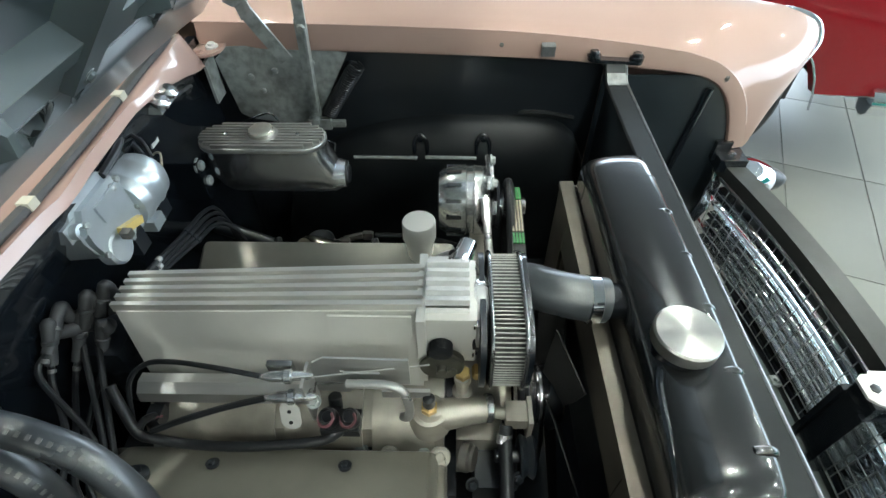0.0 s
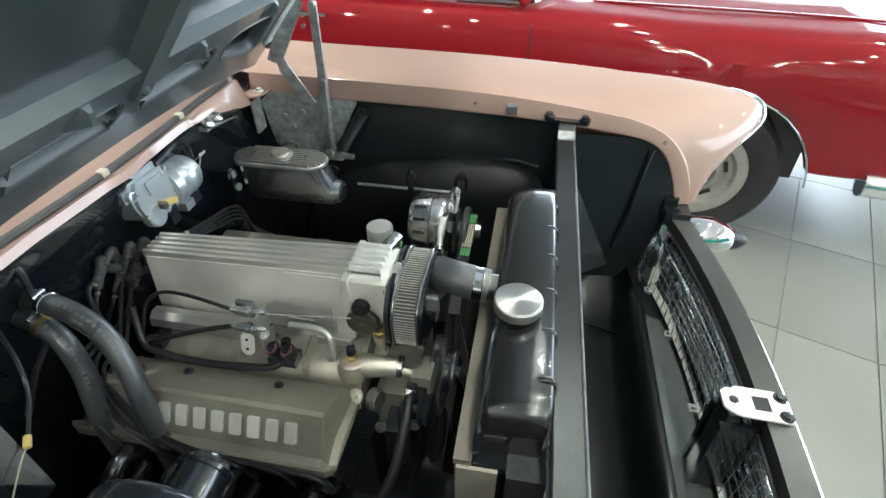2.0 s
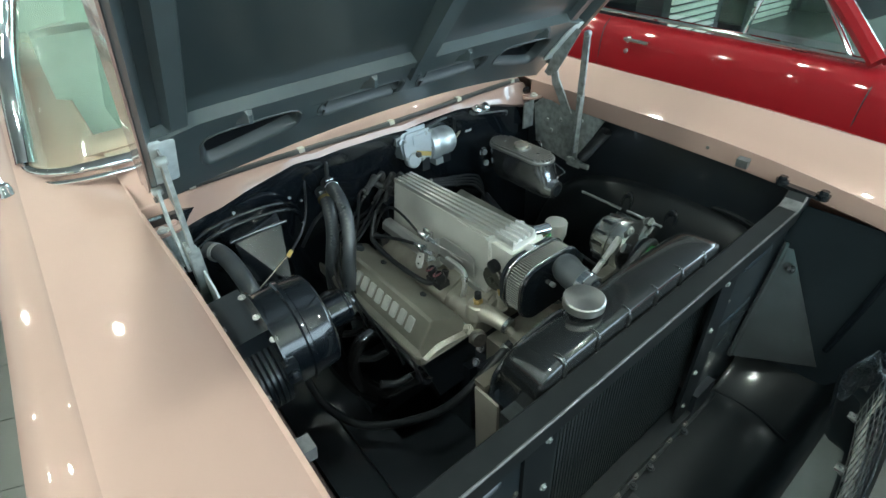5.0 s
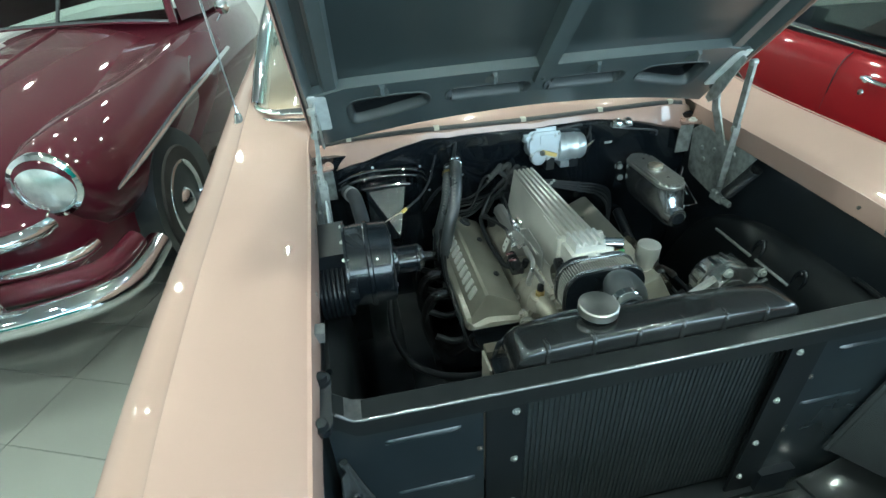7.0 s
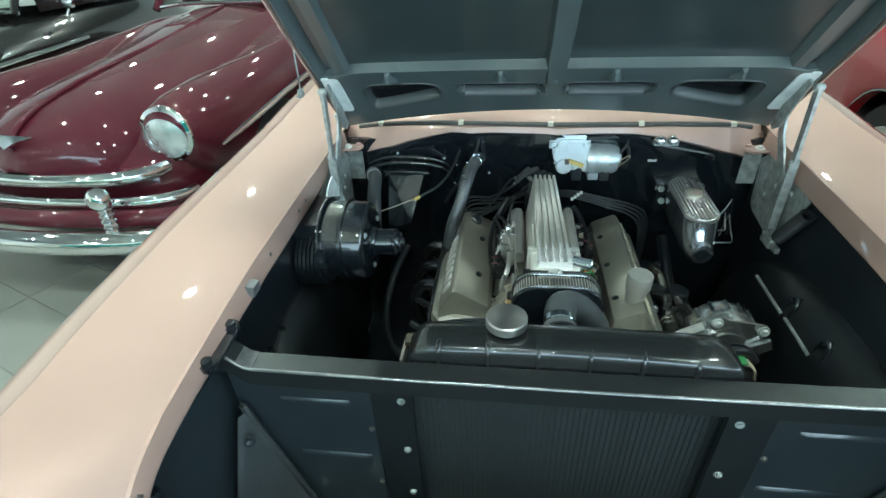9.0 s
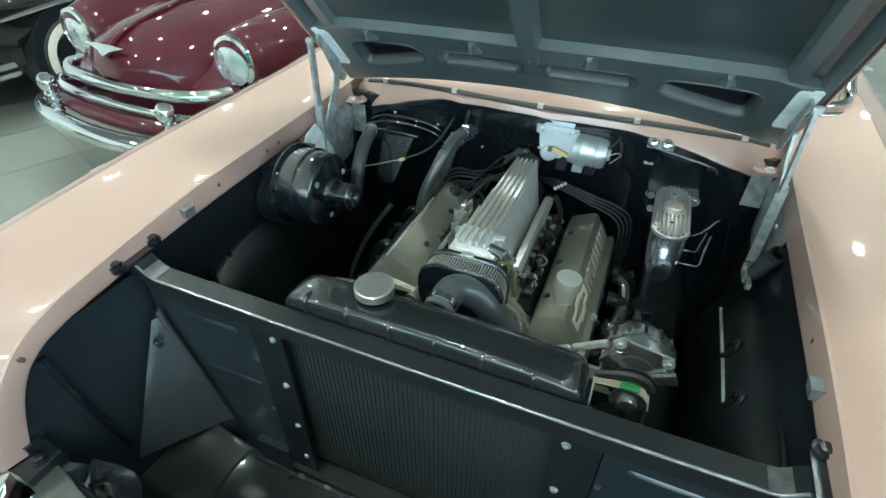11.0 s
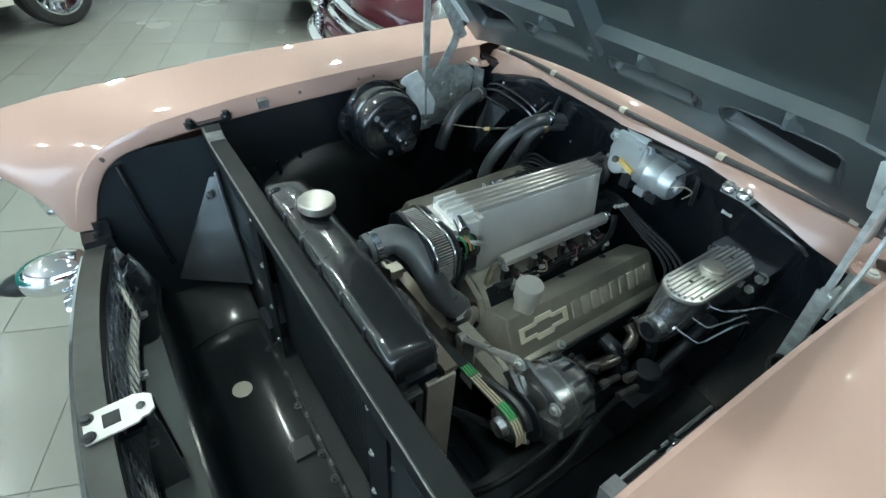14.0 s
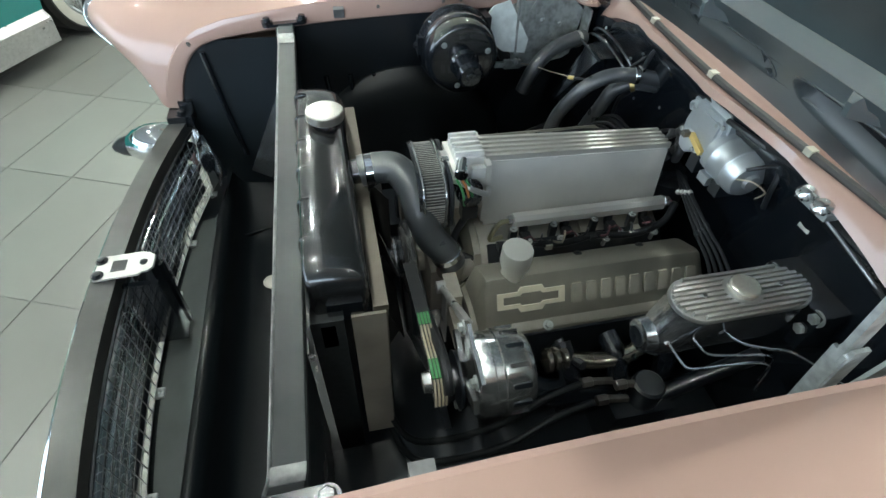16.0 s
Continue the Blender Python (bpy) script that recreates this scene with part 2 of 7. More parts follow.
def box(bm, lo, hi, m=None):
    vs = [bm.verts.new((x, y, z)) for x in (lo[0], hi[0]) for y in (lo[1], hi[1]) for z in (lo[2], hi[2])]
    for f in ((0, 1, 3, 2), (4, 6, 7, 5), (0, 4, 5, 1), (2, 3, 7, 6), (0, 2, 6, 4), (1, 5, 7, 3)):
        bm.faces.new([vs[i] for i in f])
    if m is not None:
        bmesh.ops.transform(bm, matrix=m, verts=vs)
    return vs


def rbox(lo, hi, r=0.004, seg=2, m=None):
    bm = bmesh.new()
    box(bm, lo, hi)
    bevelled(bm, r, segments=seg)
    if m is not None:
        bmesh.ops.transform(bm, matrix=m, verts=bm.verts)
    return bm


def join(*bms):
    a = bms[0]
    for b in bms[1:]:
        me = bpy.data.meshes.new("tmp")
        b.to_mesh(me)
        b.free()
        a.from_mesh(me)
        bpy.data.meshes.remove(me)
    return a


def loft(rings, cap=True, closed=True, bm=None):
    """Skin over rings of equally many points."""
    bm = bm or bmesh.new()
    rows = [[bm.verts.new(p) for p in r] for r in rings]
    n = len(rows[0])
    for a, b in zip(rows, rows[1:]):
        for i in range(n if closed else n - 1):
            j = (i + 1) % n
            bm.faces.new((a[i], a[j], b[j], b[i]))
    if cap and closed:
        bm.faces.new(rows[0][::-1])
        bm.faces.new(rows[-1])
    return bm


def thick(bm, t):
    """Give an open sheet thickness."""
    bmesh.ops.recalc_face_normals(bm, faces=bm.faces)
    bmesh.ops.solidify(bm, geom=bm.faces[:], thickness=t)
    return bm


def axis_frame(d):
    d = Vector(d).normalized()
    u = d.cross(V(0, 0, 1))
    if u.length < 1e-3:
        u = V(1, 0, 0)
    u.normalize()
    return d, u, d.cross(u).normalized()


def lathe(p, d, profile, seg=28, bm=None, cap=True):
    """A turned form: profile of (way along d, radius) from the point p."""
    d, u, v = axis_frame(d)
    p = Vector(p)
    rings = [[p + d * s + (u * math.cos(a) + v * math.sin(a)) * max(r, 1e-4) for a in [2 * math.pi * i / seg for i in range(seg)]] for s, r in profile]
    return loft(rings, cap=cap, bm=bm)


def rod(a, b, r, seg=16, edge=0.15, bm=None):
    a, b = Vector(a), Vector(b)
    ln = (b - a).length
    e = min(r * edge, ln * 0.2)
    return lathe(a, b - a, [(0, r - e), (e, r), (ln - e, r), (ln, r - e)], seg, bm)


def smooth_path(pts, steps=6):
    pts = [Vector(p) for p in pts]
    out = []
    for i in range(len(pts) - 1):
        p0, p1, p2, p3 = pts[max(i - 1, 0)], pts[i], pts[i + 1], pts[min(i + 2, len(pts) - 1)]
        for k in range(steps):
            t = k / steps
            out.append(0.5 * ((2 * p1) + (p2 - p0) * t + (2 * p0 - 5 * p1 + 4 * p2 - p3) * t * t + (3 * p1 - p0 - 3 * p2 + p3) * t**3))
    return out + [pts[-1]]


def tube(pts, r, seg=10, steps=6, bm=None, smooth=True):
    path = smooth_path(pts, steps) if smooth else [Vector(p) for p in pts]
    d0 = (path[1] - path[0]).normalized()
    u = axis_frame(d0)[1]
    rings = []
    for i, p in enumerate(path):
        d = (path[min(i + 1, len(path) - 1)] - path[max(i - 1, 0)]).normalized()
        u = (u - d * u.dot(d)).normalized()
        v = d.cross(u)
        rr = r(i / (len(path) - 1)) if callable(r) else r
        rings.append([p + (u * math.cos(a) + v * math.sin(a)) * rr for a in [2 * math.pi * k / seg for k in range(seg)]])
    return loft(rings, bm=bm)


def prism(outline, origin, u, v, depth, bevel=0.0, seg=2):
    """A plate: outline in (u, v) at origin, pushed by depth along u x v."""
    origin, u, v = Vector(origin), Vector(u).normalized(), Vector(v).normalized()
    n = u.cross(v).normalized()
    lo = [origin + u * a + v * b for a, b in outline]
    bm = loft([lo, [p + n * depth for p in lo]])
    return bevelled(bm, bevel, 40, seg) if bevel else bm


def oval(w, h, r, k=6):
    """Outline of a rounded rectangle w x h about the origin."""
    pts = []
    for cx, cy, a0 in ((w / 2 - r, h / 2 - r, 0), (-w / 2 + r, h / 2 - r, 90), (-w / 2 + r, -h / 2 + r, 180), (w / 2 - r, -h / 2 + r, 270)):
        for i in range(k + 1):
            a = radians(a0 + 90 * i / k)
            pts.append((cx + r * math.cos(a), cy + r * math.sin(a)))
    return pts


def bolt(p, d, r=0.007, h=0.006, washer=True):
    bm = lathe(p, d, [(0, r), (h * 0.85, r), (h, r * 0.8)], 6)
    if washer:
        lathe(p, d, [(-0.001, r * 1.45), (h * 0.25, r * 1.45)], 16, bm)
    return bm


def ev(table, x):
    xs, ys = zip(*sorted(table))
    return float(np.interp(x, xs, ys))


def sm(table, x):
    """Smooth interpolation through a table."""
    t = sorted(table)
    xs = [a for a, _ in t]
    i = int(np.clip(np.searchsorted(xs, x) - 1, 0, len(t) - 2))
    p = [t[max(i - 1, 0)], t[i], t[i + 1], t[min(i + 2, len(t) - 1)]]
    w = np.clip((x - p[1][0]) / (p[2][0] - p[1][0]), 0, 1)
    m1 = (p[2][1] - p[0][1]) / max(p[2][0] - p[0][0], 1e-6) * (p[2][0] - p[1][0])
    m2 = (p[3][1] - p[1][1]) / max(p[3][0] - p[1][0], 1e-6) * (p[2][0] - p[1][0])
    return float((2 * w**3 - 3 * w * w + 1) * p[1][1] + (w**3 - 2 * w * w + w) * m1 + (3 * w * w - 2 * w**3) * p[2][1] + (w**3 - w * w) * m2)


# ---- room ----
X0, X1, Y0, Y1 = -9.0, 8.0, -7.0, 10.0


def wall(name, lo, hi, mat, openings=(), axis="x"):
    """A wall slab, built of blocks round its openings (a0, a1, z0, z1 along the wall)."""
    bm = bmesh.new()
    a = 0 if axis == "x" else 1
    cuts = sorted({lo[a], hi[a], *[o[0] for o in openings], *[o[1] for o in openings]})
    for c0, c1 in zip(cuts, cuts[1:]):
        mid = (c0 + c1) / 2
        holes = sorted((o[2], o[3]) for o in openings if o[0] < mid < o[1])
        z = lo[2]
        for h0, h1 in [*holes, (hi[2], hi[2])]:
            if h0 - z > 1e-4:
                p, q = list(lo), list(hi)
                p[a], q[a], p[2], q[2] = c0, c1, z, h0
                box(bm, p, q)
            z = h1
    return tagged(part(name, bm, mat), "pale painted showroom wall", "wall", kind="structure")


wall("wall_north", (X0, Y1, 0), (X1, Y1 + 0.2, CEIL), WHITEWALLPAINT)
wall("wall_west", (X0 - 0.2, Y0, 0), (X0, Y1, CEIL), WHITEWALLPAINT, axis="y")
wall("wall_south", (X0, Y0 - 0.2, 0), (X1, Y0, CEIL), WHITEWALLPAINT, [(-3.2, 6.2, 0.35, 3.45)])
wall("wall_east", (X1, Y0, 0), (X1 + 0.2, Y1, CEIL), WHITEWALLPAINT, [(-5.6, 0.6, 0.35, 3.45)], axis="y")
tagged(part("ceiling", rbox((X0 - 0.2, Y0 - 0.2, CEIL), (X1 + 0.2, Y1 + 0.2, CEIL + 0.2), 0), CEILP), "plain dark grey ceiling", "ceiling", kind="structure")
tagged(part("backdrop", rbox((-14, Y0 - 4.2, -0.5), (16, Y0 - 4.0, 6), 0), DAYGLOW), "bright daylight outside", "backdrop", kind="structure")
tagged(part("backdrop", rbox((X1 + 4.0, -14, -0.5), (X1 + 4.2, 10, 6), 0), DAYGLOW), "bright daylight outside", "backdrop", kind="structure")
for lx, ly in LAMPS:
    lm = thing("ceiling_light", "round recessed white ceiling downlight, lit", "lamp", "ceiling downlights", (lx, ly, CEIL))
    part("trim_ring", lathe((lx, ly, CEIL), (0, 0, -1), [(0, 0.11), (0.012, 0.11), (0.014, 0.065), (0.002, 0.062)], 20), WHITEPL, lm)
    part("lens", lathe((lx, ly, CEIL - 0.001), (0, 0, -1), [(0, 0.06), (0.006, 0.06)], 20), LAMPGLOW, lm)

# ---- the rose car: body ----
car = thing("classic_car", "rose pink two-tone classic car with its bonnet open", "car", at=(0, 0.6, 0))
LIP = [(-0.16, 0.962), (0.0, 0.982), (0.17, 0.996), (0.47, 1.008), (0.75, 1.014), (0.95, 1.016), (1.3, 1.02), (2.3, 1.03)]
LIPX = [(-0.16, 0.656), (0.0, 0.654), (0.3, 0.654), (0.6, 0.656), (0.95, 0.665), (2.3, 0.67)]
CROWN = [(-0.60, 0.965), (-0.54, 0.988), (-0.40, 1.017), (-0.25, 1.035), (0.0, 1.053), (0.3, 1.068), (0.8, 1.08), (1.2, 1.092), (2.3, 1.11)]
RIDGEX = [(-0.16, 0.872), (0.0, 0.877), (0.3, 0.880), (0.6, 0.880), (0.95, 0.882), (2.3, 0.882)]
# the wing's nose: inner edge, crease of the lip and outer edge against the way round the nose
EDGE = [(0, 0.658, -0.16, 0.948), (0.17, 0.658, -0.22, 0.934), (0.33, 0.658, -0.265, 0.906), (0.5, 0.659, -0.298, 0.86), (0.67, 0.660, -0.32, 0.81), (0.85, 0.663, -0.338, 0.755), (1, 0.666, -0.345, 0.728)]
CREASE = [(0, 0.666, -0.16, 0.9845), (0.17, 0.666, -0.24, 0.958), (0.33, 0.666, -0.296, 0.918), (0.5, 0.667, -0.335, 0.866), (0.67, 0.669, -0.36, 0.812), (0.85, 0.673, -0.38, 0.755), (1, 0.676, -0.388, 0.728)]
NOSE = [(0, 0.872, -0.16, 1.041), (0.15, 0.875, -0.27, 1.033), (0.30, 0.878, -0.38, 1.020), (0.42, 0.882, -0.475, 1.002), (0.54, 0.874, -0.550, 0.974), (0.62, 0.848, -0.562, 0.936), (0.72, 0.806, -0.520, 0.893), (0.82, 0.750, -0.455, 0.856), (0.91, 0.716, -0.420, 0.800), (1, 0.699, -0.404, 0.740)]


def along(table, u):
    return V(*[sm([(p[0], p[k]) for p in table], u) for k in (1, 2, 3)])


def wing_ring(e, cr, tp, q, h, s):
    """Inner edge, lip, swept top and outer side of a wing; q turns the side into the brow's flange."""
    up = V(-0.30 * q, -0.55 * q, 1 - 0.3 * q).normalized()
    lip = cr - e
    pts = [e + V(0.006, 0.002, -0.008), e + V(-0.0005, 0, -0.004), e + lip * 0.06 + V(-0.002, 0, 0.001), e + lip * 0.93, cr, cr + (tp - cr) * 0.03 - up * 0.0028]
    k = cr + (tp - cr) * 0.52 + up * h
    for i in range(1, 13):
        t = 0.06 + 0.94 * i / 12
        pts.append(cr * (1 - t) ** 2 + k * 2 * t * (1 - t) + tp * t * t)
    side = [(0.012, 0, -0.009), (0.046, 0, -0.014), (0.070, 0, -0.022), (0.084, 0, -0.036), (0.090, 0, -0.066), (0.092, 0, 0.78 - tp.z), (0.090, 0, 0.62 - tp.z), (0.070, 0, 0.45 - tp.z)]
    tuck = [(0.0, 0.001, -0.004), (0.001, 0.004, -0.010), (0.003, 0.010, -0.016), (0.005, 0.018, -0.020), (0.006, 0.026, -0.022), (0.008, 0.034, -0.024), (0.009, 0.040, -0.025), (0.010, 0.046, -0.026)]
    pts += [tp + V(*a).lerp(V(*b_), q) for a, b_ in zip(side, tuck)]
    return [V(p.x * s, p.y, p.z) for p in pts]


def fender_ring(y, s):
    zl, xl = sm(LIP, y), ev(LIPX, y)
    dz = 0.0225 + 0.0105 * float(np.clip((y + 0.16) / 0.42, 0, 1))
    return wing_ring(V(xl + 0.003, y, zl - 0.015), V(xl + 0.010, y, zl + dz), V(sm(RIDGEX, y), y, sm(CROWN, y)), 0.0, 0.008, s)


for s in (1, -1):
    rings = [fender_ring(y, s) for y in (0.95, 0.85, 0.75, 0.65, 0.55, 0.45, 0.35, 0.25, 0.16, 0.08, 0.0, -0.05, -0.1)]
    for i in range(29):
        u = i / 28
        q = float(np.clip((u - 0.26) / 0.22, 0, 1))
        q = q * q * (3 - 2 * q)
        rings.append(wing_ring(along(EDGE, u), along(CREASE, u), along(NOSE, u), q, 0.012 + 0.055 * math.sin(math.pi * min(1, u * 0.92)) ** 1.5, s))
    f = part("front_fender", thick(loft(rings, closed=False), -0.002), PINK, car, "rose pink painted front wing", sharp=32)
    # bright moulding round the brow
    def flip(p):
        return V(p.x * s, p.y, p.z)
    brow = [flip(along(NOSE, u) + V(0.002, -0.002, -0.005)) for u in np.linspace(0.40, 0.93, 16)]
    part("headlight_brow_trim", tube(brow, lambda t: 0.006 + 0.006 * math.sin(math.pi * min(1, t * 1.3) ** 0.6), 10, 3), CHROME, f, "chrome brow moulding")
    part("headlight_bezel", lathe((s * 0.835, -0.375, 0.800), (s * 0.15, -1, -0.05), [(0, 0.06), (0.03, 0.094), (0.06, 0.092), (0.068, 0.080), (0.05, 0.070)], 32, cap=False), CHROME, f, "chrome headlight bezel")
    part("headlight_bucket", lathe((s * 0.832, -0.32, 0.800), (s * 0.15, -1, -0.05), [(0, 0.10), (0.02, 0.13), (0.05, 0.13), (0.06, 0.09)], 28), SATIN, f, "dark headlight bucket")
    part("headlight_lens", lathe((s * 0.841, -0.42, 0.797), (s * 0.15, -1, -0.05), [(0, 0.078), (0.014, 0.07), (0.026, 0.04), (0.03, 0.0)], 28), LENS, f, "ribbed headlight glass")
    # rear of the wing, scuttle side and door top
    ring = fender_ring(0.95, s)[4:]
    back = [ring, [V(p.x, 1.12, p.z + 0.012) for p in ring], [V(p.x, 1.5, p.z + 0.03) for p in ring], [V(p.x, 2.3, p.z + 0.04) for p in ring]]
    part("side_panel", thick(loft(back, closed=False), -0.002), PINK, car, "rose pink body side", sharp=32)
    # bolts along the lip
    for y in (0.264,) if s > 0 else (0.274, 0.467, 0.52):
        part("bolt", bolt((s * (ev(LIPX, y) + 0.005), y, sm(LIP, y) + 0.006), (-s, 0, 0.12), 0.0055, 0.004), BRONZE, f, "dark bolt head")
    pb = (along(EDGE, 0.27) + along(CREASE, 0.27)) / 2
    part("bolt", bolt(flip(pb), (-s * 0.75, 0.35, 0.55), 0.0065, 0.004), BRONZE, f, "dark bolt head")
    # clip set in the lip
    yb = 0.16
    part("rubber_stop", rbox((-0.013, -0.015, -0.012), (0.013, 0.015, 0.012), 0.008, 3, m=pose(s * 0.655, yb, 0.999, 0, -s * 8, 0)), STOPG, f, "grey metal bonnet stop")

# cowl: pink lip below the seal, and panel behind it
SEAL = [(-0.68, 1.035, 1.03), (-0.546, 0.978, 1.064), (-0.40, 0.94, 1.082), (-0.269, 0.915, 1.090), (0.01, 0.895, 1.092), (0.283, 0.913, 1.086), (0.42, 0.93, 1.080), (0.564, 0.950, 1.070), (0.68, 1.01, 1.035)]


def seal_at(x):
    return sm([(p[0], p[1]) for p in SEAL], x), sm([(p[0], p[2]) for p in SEAL], x)


rings = []
for i in range(41):
    x = -0.68 + 1.36 * i / 40
    y, z = seal_at(x)
    e = max(0, (abs(x) - 0.30) / 0.38)
    low = 0.019 + 0.064 * min(1, e * 1.15) + 0.005 * max(math.exp(-(((x - c) / 0.035) ** 2)) for c in (-0.50, -0.235, 0.045, 0.31, 0.53))
    fw = 0.020 + 0.028 * e
    rings.append([V(x, y - fw + 0.02, z - low - 0.012), V(x, y - fw, z - low), V(x, y - fw + 0.004, z - low + 0.012), V(x, y - 0.012, z - 0.010), V(x, y - 0.002, z - 0.008), V(x, y + 0.010, z - 0.008), V(x, y + 0.022, z + 0.006), V(x, y + 0.06, z + 0.016), V(x, y + 0.13, 1.112 - 0.03 * x * x), V(x, y + 0.22, 1.108 - 0.05 * x * x), V(x, 1.42, 1.07)])
cowl = part("cowl", thick(loft(rings, closed=False), -0.002), PINK, car, "rose pink cowl panel", sharp=50)
part("seal_strip", tube([(p[0] * 0.93, seal_at(p[0] * 0.93)[0] + 0.003, seal_at(p[0] * 0.93)[1] - 0.002) for p in SEAL], 0.0085, 8, 6), WEATHER, cowl, "grey rubber bonnet seal")
for x in (-0.546, -0.269, 0.01, 0.283, 0.564):
    y, z = seal_at(x)
    part("seal_clip", rbox((x - 0.008, y - 0.007, z - 0.004), (x + 0.008, y + 0.009, z + 0.0082), 0.002), CLIP, cowl, "pale metal clip")
for s in (1, -1):
    # dished corner plate with two bolts
    cx, cy, cz = s * 0.648, 0.925, 0.995
    part("corner_plate", prism(oval(0.085, 0.075, 0.03), (cx, cy, cz + 0.004), (1, 0, 0), (0, 1, -0.1), 0.006, 0.002), PINK, cowl)
    for dx in (-0.028, 0.026):
        part("bolt", bolt((cx + dx, cy + 0.012, cz + 0.010), (0, 0, 1), 0.009, 0.008), PINK, cowl)
    part("spacer_stack", lathe((cx - 0.004, cy - 0.012, cz + 0.008), (0, 0, 1), [(0, 0.014), (0.008, 0.014), (0.009, 0.008), (0.014, 0.008)], 16), WHITEPL, cowl)

# windscreen and its surround
WS = V(0, -0.15, -0.05)
for s in (-1, 1):
    base = [V(s * 0.60, 1.30, 1.16) + WS, V(s * 0.76, 1.33, 1.16) + WS, V(s * 0.845, 1.42, 1.155) + WS, V(s * 0.865, 1.60, 1.15) + WS]
    top = V(s * 0.70, 1.70, 1.55) + WS
    part("windscreen_moulding", tube(base, 0.012, 10, 5), CHROME, car, "chrome windscreen moulding")
    part("lower_moulding", tube([p + V(s * 0.010, -0.022, -0.018) for p in base], 0.007, 10, 5), CHROME, car, "chrome lower moulding")
    part("corner_pillar", tube([base[2] + V(s * 0.005, 0.06, 0), (base[2] + top) / 2 + V(s * 0.02, 0.06, 0), top], 0.026, 10, 4), CHROME, car, "chrome windscreen pillar")
bl = [p + WS for p in (V(-0.86, 1.50, 1.155), V(-0.84, 1.42, 1.155), V(-0.76, 1.33, 1.16), V(-0.5, 1.29, 1.165), V(0, 1.27, 1.17), V(0.5, 1.29, 1.165), V(0.76, 1.33, 1.16), V(0.84, 1.42, 1.155), V(0.86, 1.50, 1.155))]
tl = [V(p.x * 0.82, p.y + 0.32 - 0.05 * abs(p.x), p.z + 0.43) for p in bl]
ws = part("windscreen", thick(loft([smooth_path(bl, 4), smooth_path(tl, 4)], closed=False), 0.005), GLASS, car, "curved clear windscreen")
ws.visible_shadow = False
part("windscreen_moulding", tube(bl[2:7], 0.014, 8, 4), CHROME, car, "chrome windscreen moulding")
part("roof", thick(loft([[V(w * math.cos(a), y + 0.05 * math.sin(a) * e, zs + (z - zs) * math.sin(a) ** 0.8) for a in np.linspace(0, math.pi, 21)] for y, w, zs, z, e in ((1.53, 0.71, 1.505, 1.565, -0.6), (1.75, 0.73, 1.52, 1.60, -0.5), (2.3, 0.735, 1.52, 1.615, 0), (2.8, 0.73, 1.50, 1.59, 1), (3.02, 0.70, 1.47, 1.54, 2))], closed=False), -0.02), PINK, car, "rose pink rounded roof", sharp=60)
for s in (-1, 1):
    part("rear_pillar", loft([[V(s * (0.73 - 0.02 * k), 2.62 + 0.32 * k, 1.52 - 0.03 * k) if h else V(s * 0.845, 2.85 + 0.45 * k, 1.05) for h in (1, 0)] + [V(s * 0.80, 2.85 + 0.45 * k, 1.05) if h else V(s * (0.69 - 0.02 * k), 2.62 + 0.32 * k, 1.50 - 0.03 * k) for h in (1, 0)] for k in (0, 1)]), PINK, car)
    sg = part("side_glass", prism([(1.62, 1.06), (2.80, 1.06), (2.60, 1.50), (1.80, 1.50)], (s * 0.835, 0, 0), (0, 1, 0), (-0.24 * s, 0, 1), 0.004), GLASS, car, "clear side window")
    sg.visible_shadow = False
rg = part("rear_glass", thick(loft([[V(x, 3.30 + 0.10 * (1 - (x / 0.8) ** 2), 1.06) for x in np.linspace(-0.79, 0.79, 13)], [V(x, 2.96 + 0.10 * (1 - (x / 0.66) ** 2), 1.49) for x in np.linspace(-0.66, 0.66, 13)]], closed=False), 0.004), GLASS, car, "curved rear window")
rg.visible_shadow = False
for s in (-1, 1):
    part("seat_back", rbox((s * 0.38 - 0.34, 1.95, 0.6), (s * 0.38 + 0.34, 2.12, 1.30), 0.05, 3), SEATV, car, "pale vinyl seat back")
part("dash_panel", rbox((-0.80, 1.33, 0.90), (0.80, 1.50, 1.085), 0.03, 3), PINK, car)
part("rear_body", loft([[V(w * a, y, z0 + (z1 - z0) * b) for a, b in ((-0.9, 0), (-1, 0.15), (-1.0, 0.6), (-0.975, 0.88), (-0.93, 0.97), (-0.86, 1), (-0.5, 1.02), (0, 1.035), (0.5, 1.02), (0.86, 1), (0.93, 0.97), (0.975, 0.88), (1.0, 0.6), (1, 0.15), (0.9, 0))] for y, w, z0, z1 in ((2.3, 0.93, 0.33, 1.06), (2.9, 0.93, 0.33, 1.06), (3.6, 0.92, 0.33, 1.05), (4.2, 0.90, 0.36, 1.02), (4.45, 0.87, 0.40, 0.99), (4.52, 0.82, 0.45, 0.93))]), PINK, car, sharp=50)
part("floor_pan", rbox((-0.88, 1.05, 0.28), (0.88, 4.0, 0.34), 0.01), SATIN, car)
ant = part("aerial", tube([(-0.905, 1.203, 1.10), (-0.925, 1.26, 1.28), (-0.95, 1.33, 1.52)], 0.0035, 8, 3), CHROME, car, "thin chrome aerial")
part("aerial_base", lathe((-0.905, 1.203, 1.070), (-0.05, 0.12, 1), [(0, 0.026), (0.012, 0.024), (0.025, 0.016), (0.045, 0.012), (0.05, 0.006)], 20), CHROME, ant)
